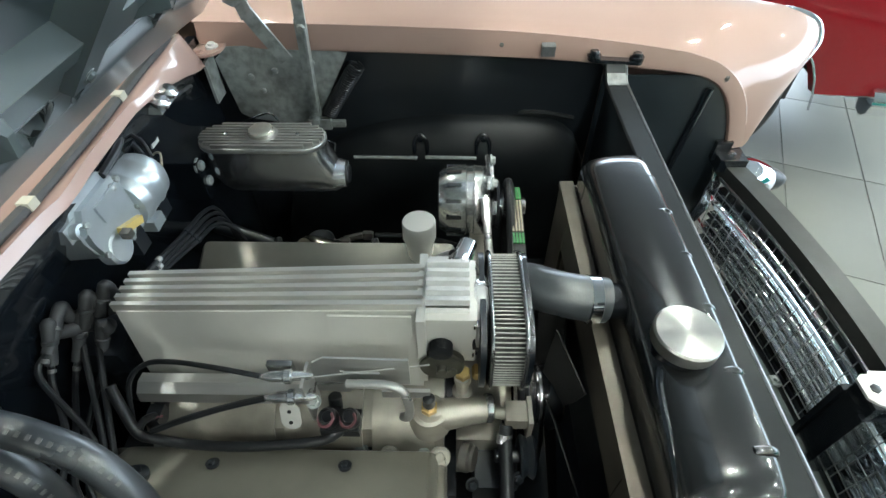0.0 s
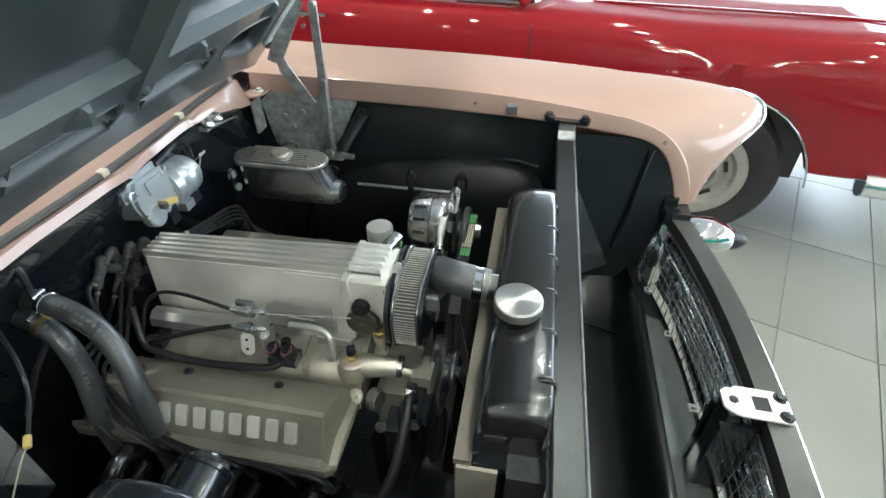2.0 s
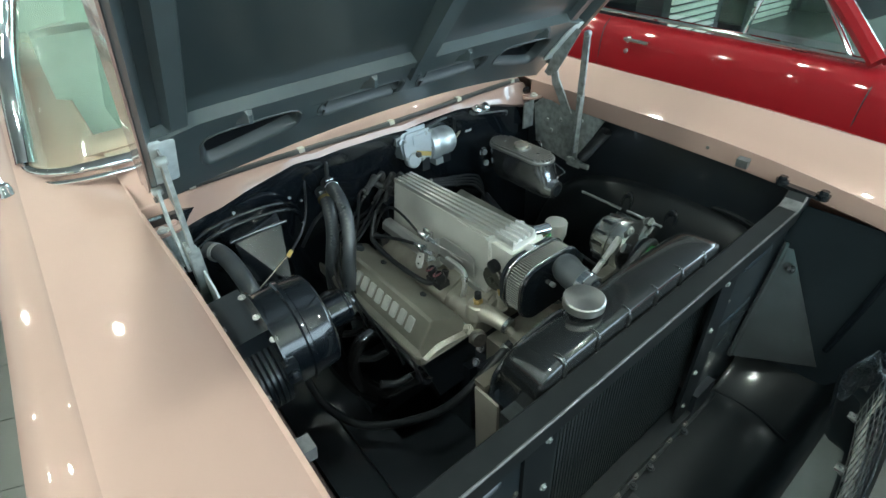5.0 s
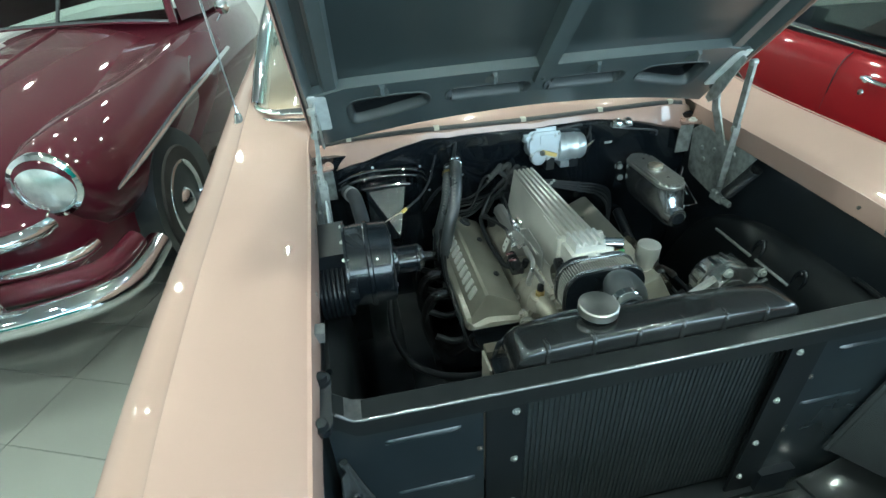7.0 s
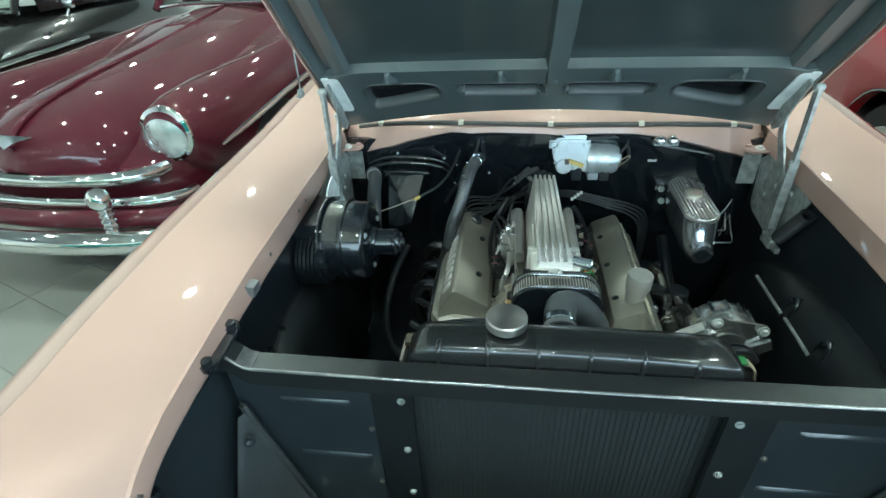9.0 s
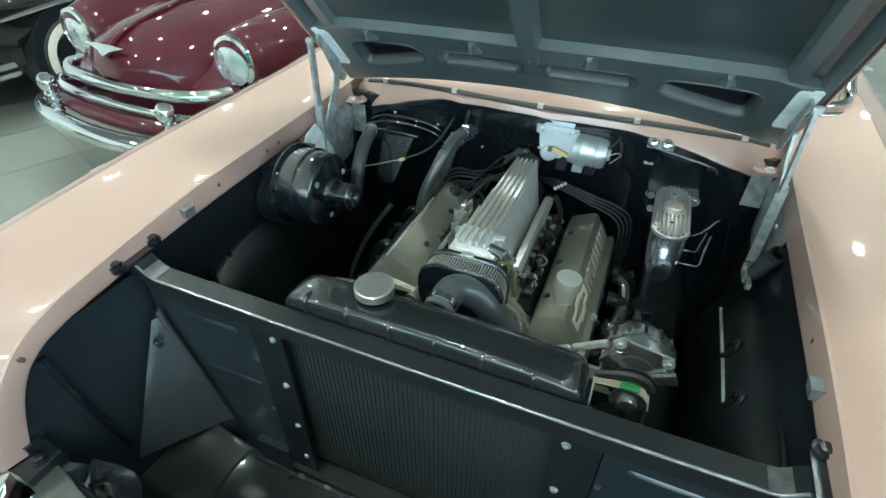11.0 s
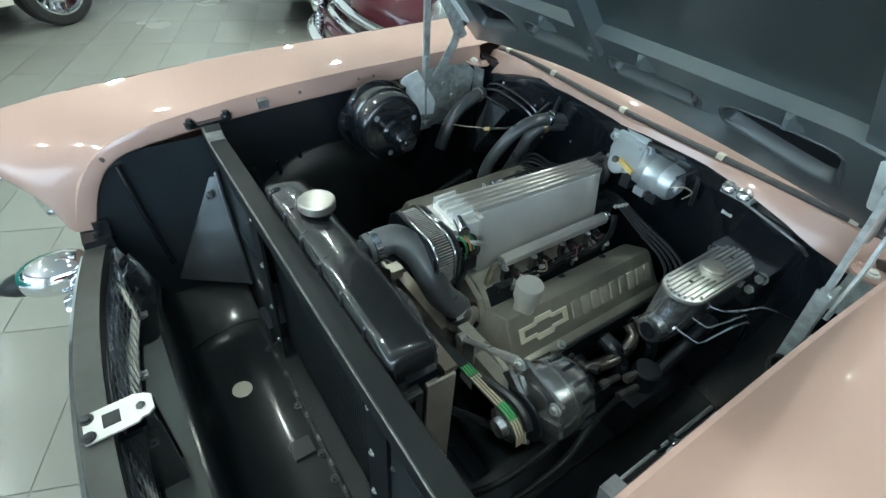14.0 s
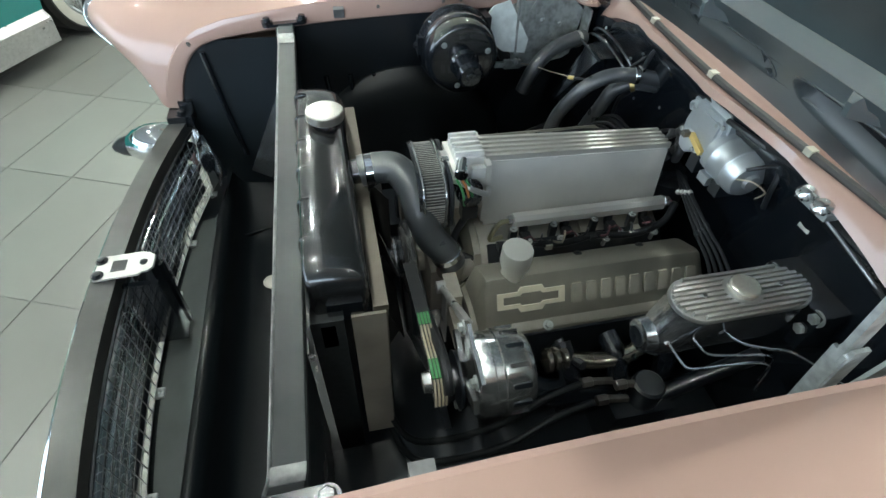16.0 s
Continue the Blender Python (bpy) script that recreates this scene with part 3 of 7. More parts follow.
for s in (1, -1):
    for yw in (0.36, 3.2):
        w = part("wheel", lathe((s * 0.70, yw, 0.34), (s, 0, 0), [(0, 0.20), (0.0, 0.33), (0.03, 0.34), (0.17, 0.34), (0.20, 0.32), (0.20, 0.21)], 36), TYRE, car, "black tyre on chrome wheel")
        part("rim", lathe((s * 0.75, yw, 0.34), (s, 0, 0), [(0, 0.2), (0.14, 0.205), (0.15, 0.19), (0.11, 0.12), (0.14, 0.05), (0.14, 0.0)], 28), CHROME, w)

# front: upper grille bar, screen, grille bars and bumper

def bar_y(x):
    return -0.428 + 0.075 * (abs(x) / 0.65) ** 2.2


bar = part("grille_bar", bevelled(loft([[V(x, bar_y(x) - 0.026, 0.668), V(x, bar_y(x) + 0.026, 0.668), V(x, bar_y(x) + 0.026, 0.705), V(x, bar_y(x) - 0.026, 0.705)] for x in np.linspace(-0.655, 0.655, 33)]), 0.005), BARGREY, car, "dark painted upper grille bar")
for s in (1, -1):
    part("end_bracket", join(rbox((s * 0.645 - 0.03, -0.385, 0.690), (s * 0.645 + 0.03, -0.315, 0.725), 0.008), rbox((s * 0.665 - 0.012, -0.35, 0.70), (s * 0.665 + 0.012, -0.31, 0.755), 0.006), bolt((s * 0.64, -0.345, 0.725), (0, 0, 1), 0.012, 0.01)), GLOSS, bar)
plate = part("latch_plate", prism([(-0.035, -0.11), (0.035, -0.11), (0.035, -0.018), (0.028, -0.012), (0.028, 0.0), (0.018, 0.012), (-0.018, 0.012), (-0.028, 0), (-0.035, -0.018)][::-1], (-0.02, -0.335, 0.716), (1, 0, 0), (0, 1, 0.05), 0.005, 0.002), WHITEPL, bar, "white plated latch plate")
part("slot", rbox((-0.036, -0.412, 0.712), (-0.004, -0.362, 0.7187), 0.002), RUBBER, plate)
for bx, by in ((-0.042, -0.437), (0.002, -0.437), (-0.02, -0.345)):
    part("bolt", bolt((bx, by, 0.716), (0, 0, 1), 0.009, 0.008), SATIN, plate)
part("latch_support", join(rbox((-0.055, -0.345, 0.42), (0.0, -0.330, 0.715), 0.003), rbox((-0.06, -0.40, 0.46), (-0.045, -0.325, 0.68), 0.003), rbox((0.0, -0.40, 0.46), (0.012, -0.325, 0.68), 0.003)), GLOSS, bar, "black latch support post")
grille = part("grille_screen", tube([(x, bar_y(x) + 0.033, 0.672) for x in np.linspace(-0.61, 0.61, 17)], 0.004, 8, 1), SATIN, car, "wire grille screen")
for i in range(37):
    x = -0.60 + 1.2 * i / 36
    yy = bar_y(x) + 0.032
    part("wire", rod((x, yy, 0.672), (x, yy + 0.004, 0.445), 0.0012, 6), MESHW, grille)
for k in range(8):
    f0 = k / 7
    part("wire", tube([(x, bar_y(x) + 0.033 + 0.004 * f0, 0.668 - 0.220 * f0) for x in np.linspace(-0.6, 0.6, 17)], 0.0012, 6, 1), MESHW, grille)
for z, yo, r in ((0.618, -0.010, 0.026), (0.540, -0.014, 0.017), (0.510, -0.018, 0.017), (0.480, -0.018, 0.017), (0.450, -0.014, 0.017)):
    part("grille_moulding", loft([[V(x, bar_y(x) + yo + r * 1.5 * math.cos(a), z + r * 0.8 * math.sin(a)) for a in np.linspace(0, 2 * math.pi, 17)[:-1]] for x in np.linspace(-0.62, 0.62, 33)]), GRILLE, car, "polished horizontal grille bar", sharp=60)
for x in (-0.584, -0.353, -0.15, 0.15, 0.40, 0.584):
    part("screen_clip", join(rbox((x - 0.012, bar_y(x) + 0.036, 0.436), (x + 0.012, bar_y(x) + 0.056, 0.449), 0.003), rod((x, bar_y(x) + 0.046, 0.447), (x, bar_y(x) + 0.046, 0.456), 0.005, 8)), ZINC, grille)
bump = part("bumper", tube([(-0.93, -0.20, 0.42), (-0.88, -0.40, 0.42), (-0.70, -0.44, 0.41), (-0.35, -0.46, 0.40), (0, -0.48, 0.40), (0.35, -0.46, 0.40), (0.70, -0.44, 0.41), (0.88, -0.40, 0.42), (0.93, -0.20, 0.42)], 0.05, 14, 5), CHROME, car, "chrome front bumper")
part("bar_moulding", tube([(x, bar_y(x) - 0.034, 0.676) for x in np.linspace(-0.62, 0.62, 17)], 0.011, 8, 2), CHROME, car, "chrome moulding before the bar")
for s in (1, -1):
    part("bumper_bullet", lathe((s * 0.76, -0.42, 0.56), (s * 0.15, -1, -0.15), [(0, 0.05), (0.03, 0.062), (0.09, 0.066), (0.14, 0.055), (0.165, 0.04)], 28), CHROME, bump, "chrome bumper bullet")
    part("bullet_tip", lathe((s * 0.785, -0.582, 0.536), (s * 0.15, -1, -0.15), [(0, 0.039), (0.03, 0.032), (0.06, 0.016), (0.07, 0.004)], 24), RUBBER, bump, "black rubber bullet tip")
    part("parking_light", lathe((s * 0.70, -0.40, 0.47), (s * 0.1, -1, -0.1), [(0, 0.035), (0.06, 0.045), (0.10, 0.035), (0.11, 0.0)], 24), CHROME, bump)

PANBLK = material("pan_black", (0.0045, 0.0065, 0.008), 0.4, 0, 0.25, spec=0.15, vary=0.2, scale=8, rough_vary=0.05, bump=0.02, bump_scale=14, coat_rough=0.12)
# pan between grille and radiator, splash baffle
rings = []
for x in np.linspace(-0.66, 0.66, 45):
    e = max(0.0, (abs(x) - 0.46) / 0.22)
    up = 0.11 * e**1.6
    yb0 = bar_y(x) + 0.085
    rings.append([V(x, yb0 - 0.055, 0.434), V(x, yb0, 0.446 + up * 0.3), V(x, max(yb0 + 0.01, -0.290), 0.457 + up * 0.4), V(x, -0.270, 0.452 + up * 0.4), V(x, -0.255, 0.41 + up * 0.6), V(x, -0.235, 0.345 + up * 0.9), V(x, -0.21, 0.328 + up), V(x, -0.12, 0.322 + up), V(x, -0.03, 0.322 + up), V(x, -0.012, 0.335 + up)])
pan = part("splash_pan", thick(loft(rings, closed=False), -0.003), PANBLK, car, "satin black pan behind the grille", sharp=60)
# paler strip added on the black pan for the window's reflection
part("ledge_strip", thick(loft([[V(x, bar_y(x) + 0.046, 0.4400), V(x, bar_y(x) + 0.085, 0.4490), V(x, max(bar_y(x) + 0.095, -0.296), 0.4610)] for x in np.linspace(-0.46, 0.46, 25)], closed=False), 0.002), LEDGE, pan, "ledge behind the screen, window reflection in its colour", sharp=60)
part("drain_hole", lathe((-0.263, -0.150, 0.3245), (0, 0.066, 1), [(0, 0.028), (0.0022, 0.028)], 28), CREAM, pan, "pale hole in the pan")
part("rubber_block", rbox((-0.02, -0.10, 0.322), (0.035, -0.045, 0.337), 0.006), RUBBER, pan)
for bx in (-0.36, -0.12, 0.05, 0.13, 0.30):
    part("bolt", bolt((bx, -0.035, 0.335), (0, 0, 1), 0.008, 0.008), SATIN, pan)
for s in (1, -1):
    part("pressed_arc", tube([(s * 0.500, -0.014, 0.336), (s * 0.514, -0.060, 0.332), (s * 0.515, -0.110, 0.332), (s * 0.507, -0.162, 0.333), (s * 0.488, -0.205, 0.338), (s * 0.466, -0.236, 0.350)], 0.0045, 8, 4), PANBLK, pan, "raised pressed arc")
    flap = []
    for i in range(9):
        v = i / 8
        flap.append([V(s * (0.655 - 0.10 * v + 0.012 * math.sin(9 * v + k)), -0.350 + 0.085 * v + 0.010 * math.sin(5 * v + 2 * k), 0.690 - 0.055 * k - 0.03 * v + 0.012 * math.sin(11 * v + k)) for k in range(4)])
    part("corner_flap", thick(loft(flap, closed=False), 0.003), GLOSS, pan, "creased black rubber corner flap", sharp=60)
for i in range(9):
    x = -0.33 + 0.0825 * i
    part("support_bolt", bolt((x, -0.020, 0.3285), (0, -0.3, 1), 0.0075, 0.007), BRONZE, pan)
for s in (1, -1):
    # side skirts, front
    bm = loft([[V(s * 0.672, y, z) for y in np.linspace(-0.345, 0.02, 7)] for z in np.linspace(0.30, 0.93, 5)], closed=False)
    for v in bm.verts:
        if v.co.z > 0.8:
            v.co.y = max(v.co.y, -0.335 + (v.co.z - 0.80) * 0.6)
    sk = part("front_skirt", thick(bm, 0.003), PANELBLK, car, "satin black inner wing panel")
    part("rib", tube([(s * 0.664, -0.24, 0.90), (s * 0.664, -0.22, 0.72), (s * 0.664, -0.196, 0.54)], 0.009, 8, 3), GLOSS, sk)
    tri = loft([[V(s * 0.636, -0.014, 0.815), V(s * 0.648, -0.030, 0.812)], [V(s * 0.540, -0.004, 0.46), V(s * 0.668, -0.195, 0.47)]], closed=False)
    thick(tri, 0.004)
    part("gusset_dimple", lathe((s * 0.628, -0.046, 0.762), (-s * 0.5, -0.75, 0.45), [(-0.004, 0.010), (0.004, 0.012), (0.007, 0.008), (0.002, 0.0)], 18), GLOSS, sk)
    part("gusset_flange", tube([(s * 0.640, -0.012, 0.830), (s * 0.622, -0.014, 0.760), (s * 0.580, -0.012, 0.610), (s * 0.540, -0.010, 0.462)], 0.0085, 8, 3), GUSSETG, sk)
    part("gusset", bevelled(tri, 0.0), GUSSETG, sk, "black pressed corner gusset")

# radiator support: bar, filler panels
BARX = [(-0.66, 0.032), (-0.645, 0.032), (-0.632, 0.027), (-0.618, 0.014), (-0.605, 0.003), (-0.59, 0.0), (-0.3, -0.003), (0, -0.004), (0.3, -0.003), (0.59, 0.0), (0.605, 0.003), (0.618, 0.014), (0.632, 0.027), (0.645, 0.032), (0.66, 0.032)]
sup = part("radiator_support_bar", loft([[V(x, -0.018, 0.903 + d), V(x, -0.014, 0.905 + d), V(x, 0.026, 0.925 + d), V(x, 0.030, 0.928 + d), V(x, 0.030, 0.942 + d), V(x, 0.027, 0.945 + d), V(x, -0.014, 0.945 + d), V(x, -0.018, 0.941 + d)] for x, d in BARX]), SUPBLK, car, "satin black radiator support bar", sharp=30)
# thin pale roll added to draw the highlight along the worn front edge
part("rolled_edge", tube([(x, -0.0165, 0.9435 + d) for x, d in BARX[2:-2]], 0.0030, 8, 1), BAREDGE, sup, "worn front edge with its highlight painted in")
for s in (1, -1):
    part("end_strap", thick(loft([[V(s * x, y, 0.9462 + d) for y in (-0.0165, 0.0275)] for x, d in BARX[9:12]], closed=False), 0.0016), BAREDGE, sup, "bare metal end strap")
    part("end_flange", join(prism(oval(0.034, 0.125, 0.016), (s * 0.652, 0.006, 0.972), (1, 0, 0), (0, 1, 0.06), 0.008, 0.002), bolt((s * 0.652, -0.042, 0.980), (0, 0, 1), 0.011, 0.012), bolt((s * 0.652, 0.055, 0.985), (0, 0, 1), 0.011, 0.012)), GLOSS, sup, "black bolted end flange")
    part("hole", lathe((s * 0.414, 0.014, 0.9405), (0, 0, 1), [(0, 0.0075), (0.0018, 0.0075)], 16), RUBBER, sup)
    fp = part("filler_panel", rbox((min(s * 0.37, s * 0.655), 0.0, 0.33), (max(s * 0.37, s * 0.655), 0.012, 0.925), 0.003), PANELBLK, car, "gloss black filler panel")
    for z, x0, x1 in ((0.846, 0.415, 0.56), (0.673, 0.39, 0.55)):
        part("ridge", loft([[V(s * x, -0.001, z - 0.007), V(s * x, -0.001 - d, z - 0.002), V(s * x, -0.001 - d, z + 0.002), V(s * x, -0.001, z + 0.007), V(s * x, 0.003, z)] for x, d in ((x0, 0.0005), (x0 + 0.012, 0.005), (x1 - 0.012, 0.005), (x1, 0.0005))]), PANELBLK, fp, sharp=60)
    part("edge_flange", rbox((min(s * 0.285, s * 0.366), -0.006, 0.33), (max(s * 0.285, s * 0.366), 0.002, 0.903), 0.002), ARCHBLK, fp)
    for z in (0.42, 0.56, 0.716, 0.868):
        part("bolt", bolt((s * 0.307, -0.006, z), (0, -1, 0), 0.0058, 0.006), ZINC, fp)
    for z in (0.58, 0.768, 0.892):
        part("bolt", bolt((s * 0.378, -0.001, z), (0, -1, 0), 0.0045, 0.004), BRONZE, fp)

# engine bay sides, wheel arches, bulkhead, chassis
for s in (1, -1):
    sk = part("inner_fender", rbox((min(s * 0.675, s * 0.68), 0.02, 0.20), (max(s * 0.675, s * 0.68), 0.985, 0.985), 0.002), SATIN, car, "satin black inner wing")
    if s > 0:
        HUMP = [(0.0, 0.50), (0.03, 0.70), (0.08, 0.785), (0.15, 0.812), (0.30, 0.818), (0.45, 0.814), (0.56, 0.795), (0.66, 0.762), (0.75, 0.700), (0.82, 0.600), (0.86, 0.47)]
        ah = part("wheel_arch", loft([[V(0.598, y, 0.40), V(0.599, y, max(0.42, z - 0.12)), V(0.602, y, max(0.43, z - 0.088)), V(0.610, y, max(0.44, z - 0.060)), V(0.624, y, z - 0.030), V(0.642, y, z - 0.008), V(0.656, y, z), V(0.677, y, z + 0.002), V(0.677, y, 0.40)] for y, z in [(y, sm(HUMP, y)) for y in np.linspace(0.0, 0.86, 30)]]), ARCHBLK, sk, "dull black wheel arch", sharp=50)
        # pale metal beads stand in for reflections along the glossy pressed edge
        for y0, y1 in ((0.316, 0.437), (0.468, 0.618)):
            part("bead", tube([(0.6035, y0, 0.7365), (0.6035, y0 + 0.006, 0.738), (0.6035, y1 - 0.006, 0.740), (0.6035, y1, 0.7385)], 0.0046, 8, 2), ZINC, ah, "pale bead, edge reflection in its colour")
        part("pressed_bead", tube([(0.668, 0.205, 0.826), (0.668, 0.19, 0.832), (0.668, 0.13, 0.828), (0.668, 0.07, 0.815)], 0.006, 8, 3), ARCHBLK, ah)
        for y in (0.453, 0.296):
            part("clip", join(tube([(0.612, y - 0.016, 0.745), (0.618, y - 0.015, 0.775), (0.622, y, 0.795), (0.618, y + 0.015, 0.775), (0.612, y + 0.016, 0.745)], 0.0065, 10, 4), rod((0.640, y, 0.788), (0.606, y, 0.790), 0.008, 12)), GLOSS, ah, "black horseshoe clip")
    else:
        prof = [(0.03, 0.40), (0.02, 0.52)] + [(0.36 - 0.335 * math.cos(a), 0.50 + 0.315 * math.sin(a)) for a in np.linspace(0.25, math.pi - 0.2, 18)] + [(0.705, 0.50), (0.73, 0.40)]
        arch = loft([[V(s * 0.620, y, z - 0.10) for y, z in prof], [V(s * 0.625, y, z - 0.05) for y, z in prof], [V(s * 0.640, y, z - 0.022) for y, z in prof], [V(s * 0.665, y, z) for y, z in prof], [V(s * 0.676, y, z) for y, z in prof]])
        ah = part("wheel_arch", arch, ARCHBLK, sk, "dull black wheel arch")
    for k in range(4 if s < 0 else 0):
        part("rib", tube([(s * 0.668, 0.10 + 0.075 * k, 0.80), (s * 0.660, 0.105 + 0.075 * k, 0.74), (s * 0.640, 0.11 + 0.075 * k, 0.58)], 0.008, 8, 3), GLOSS, sk)
    part("chassis_rail", rbox((min(s * 0.36, s * 0.46), -0.02, 0.30), (max(s * 0.36, s * 0.46), 1.6, 0.42), 0.01), SATIN, car, "black chassis rail")
    part("tunnel_side", rbox((min(s * 0.46, s * 0.57), 0.04, 0.34), (max(s * 0.46, s * 0.57), 0.98, 0.40), 0.01), SATIN, car)
part("under_tray", rbox((-0.68, -0.33, 0.20), (0.68, 1.05, 0.215), 0.004), SATIN, car, "black under tray")
part("lower_support", join(rbox((-0.36, -0.02, 0.32), (0.36, 0.03, 0.352), 0.004), rbox((-0.66, -0.03, 0.30), (0.66, 0.02, 0.328), 0.004)), ARCHBLK, car, "black lower radiator support")
part("cross_member", rbox((-0.46, 0.30, 0.24), (0.46, 0.46, 0.36), 0.02), SATIN, car, "black front cross member")
fw = part("bulkhead", rbox((-0.672, 0.955, 0.20), (0.672, 0.975, 1.02), 0.004), GLOSS, car, "gloss black bulkhead")
ring_a = []
for x in np.linspace(-0.66, 0.66, 37):
    y, z = seal_at(x)
    e = max(0, (abs(x) - 0.30) / 0.38)
    zt = z - 0.025 - 0.064 * min(1, e * 1.15)
    ring_a.append([V(x, y - 0.012, zt), V(x, y - 0.014, zt - 0.012), V(x, min(y + 0.005, 0.95), zt - 0.055), V(x, 0.952, zt - 0.14), V(x, 0.955, 0.60)])
part("bulkhead_top", thick(loft(ring_a, closed=False), -0.003), GLOSS, fw)
# ---- bonnet ----
HO, HU, HN = V(0, 0.725, 1.295), V(0, -0.67, 0.74), V(0, -0.74, -0.67)


def hp(x, s, d=0.0):
    """A point of the open bonnet: across, up along it, and out of its underside."""
    return HO + V(x, 0, 0) + HU * s + HN * d


def holed_sheet(outer, holes, t, put):
    """A plate with openings that go through it."""
    bm = bmesh.new()
    edges = []
    for loop in [outer, *holes]:
        vs = [bm.verts.new(put(a, b, 0)) for a, b in loop]
        edges += [bm.edges.new((vs[i], vs[(i + 1) % len(vs)])) for i in range(len(vs))]
    bmesh.ops.triangle_fill(bm, use_beauty=True, use_dissolve=False, edges=edges)
    return thick(bm, t)


def rear_edge(x):
    return -0.178 - 0.10 * (abs(x) / 0.64) ** 2


hood = part("bonnet", loft([[hp(x, rear_edge(x) - 0.012, -0.062), hp(x, rear_edge(x) - 0.012, -0.052), hp(x, 1.02, -0.052), hp(x, 1.02, -0.062)] for x in np.linspace(-0.650, 0.650, 29)]), PINK, car, "open rose pink bonnet with black underside")
for s in (1, -1):
    part("edge_lip", bevelled(loft([[hp(s * 0.6445, q, -0.053), hp(s * 0.6505, q, -0.053), hp(s * 0.6495, q, d), hp(s * 0.6455, q, d)] for q, d in ((-0.255, -0.01), (-0.20, 0.010), (-0.08, 0.020), (0.3, 0.022), (1.0, 0.022))]), 0.0015), PINK, hood, "turned down rose pink edge")
# skin behind the slots blackened for the shade inside, field darkened likewise
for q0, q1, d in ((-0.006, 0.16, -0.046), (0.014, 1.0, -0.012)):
    part("underside_skin", loft([[hp(x, (rear_edge(x) if q1 < 0.5 else 0) + q0, d - 0.004), hp(x, (rear_edge(x) if q1 < 0.5 else 0) + q0, d), hp(x, q1, d), hp(x, q1, d - 0.004)] for x in np.linspace(-0.642, 0.642, 29)]), RUBBER if q1 < 0.5 else HOODSHADE, hood, "black painted underside, shade in its colour", sharp=60)
outer = [(x, rear_edge(x)) for x in np.linspace(-0.642, 0.642, 33)] + [(0.642, 0.0), (0.55, 0.018), (0.30, 0.026), (0, 0.028), (-0.30, 0.026), (-0.55, 0.018), (-0.642, 0.0)]
WING_SLOT = [(0.522, -0.148), (0.490, -0.156), (0.340, -0.108), (0.316, -0.086), (0.322, -0.056), (0.36, -0.044), (0.50, -0.050), (0.526, -0.074)]
SLOTS = [[(-a, b) for a, b in WING_SLOT][::-1], [(a - 0.143, b - 0.069) for a, b in oval(0.226, 0.046, 0.021, 5)], [(a + 0.143, b - 0.069) for a, b in oval(0.226, 0.046, 0.021, 5)], WING_SLOT]


def grown(loop, k):
    """An opening's outline, widened by k all round."""
    cx, cy = sum(p[0] for p in loop) / len(loop), sum(p[1] for p in loop) / len(loop)
    n = len(loop)
    out_ = []
    for i in range(n):
        a_, b_ = loop[i - 1], loop[(i + 1) % n]
        tx, ty = b_[0] - a_[0], b_[1] - a_[1]
        ln = math.hypot(tx, ty) or 1
        nx, ny = ty / ln, -tx / ln
        if nx * (loop[i][0] - cx) + ny * (loop[i][1] - cy) < 0:
            nx, ny = -nx, -ny
        out_.append((loop[i][0] + nx * k, loop[i][1] + ny * k))
    return out_


def rounded(loop):
    return [(p.x, p.y) for p in smooth_path([V(*p, 0) for p in loop + loop[:1]], 3)][:-1]


SLOTS = [rounded(sl) for sl in SLOTS]
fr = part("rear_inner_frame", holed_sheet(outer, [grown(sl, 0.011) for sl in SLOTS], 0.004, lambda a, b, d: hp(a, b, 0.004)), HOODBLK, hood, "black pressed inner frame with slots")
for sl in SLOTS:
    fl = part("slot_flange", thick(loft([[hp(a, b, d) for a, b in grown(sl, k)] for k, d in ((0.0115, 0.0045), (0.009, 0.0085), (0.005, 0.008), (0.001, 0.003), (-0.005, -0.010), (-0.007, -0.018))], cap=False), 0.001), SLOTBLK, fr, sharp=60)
    # near-black wall stands in for the shade deep in the slot
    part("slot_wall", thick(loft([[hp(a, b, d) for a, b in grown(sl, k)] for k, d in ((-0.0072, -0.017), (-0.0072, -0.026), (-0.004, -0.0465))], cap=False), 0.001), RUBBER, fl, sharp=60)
ledge = [(-0.64, -0.020), (-0.56, 0.005), (-0.50, 0.016), (-0.2, 0.022), (0.2, 0.022), (0.50, 0.016), (0.56, 0.005), (0.64, -0.020)]
part("ledge", loft([[hp(a, b - 0.016, 0.004), hp(a, b - 0.012, 0.014), hp(a, b + 0.010, 0.014), hp(a, b + 0.017, -0.014)] for a, b in [(q.x, q.y) for q in smooth_path([V(a, b, 0) for a, b in ledge], 4)]]), HOODBLK, fr)
for x in (-0.441, -0.143, 0.148, 0.447):
    part("tab", loft([[hp(x - 0.022, -0.030, 0.005), hp(x + 0.022, -0.030, 0.005), hp(x + 0.013, 0.03, 0.0), hp(x - 0.013, 0.03, 0.0)], [hp(x - 0.004, 0.006, 0.034), hp(x + 0.004, 0.006, 0.034), hp(x + 0.004, 0.022, 0.024), hp(x - 0.004, 0.022, 0.024)]]), HOODBLK, fr)
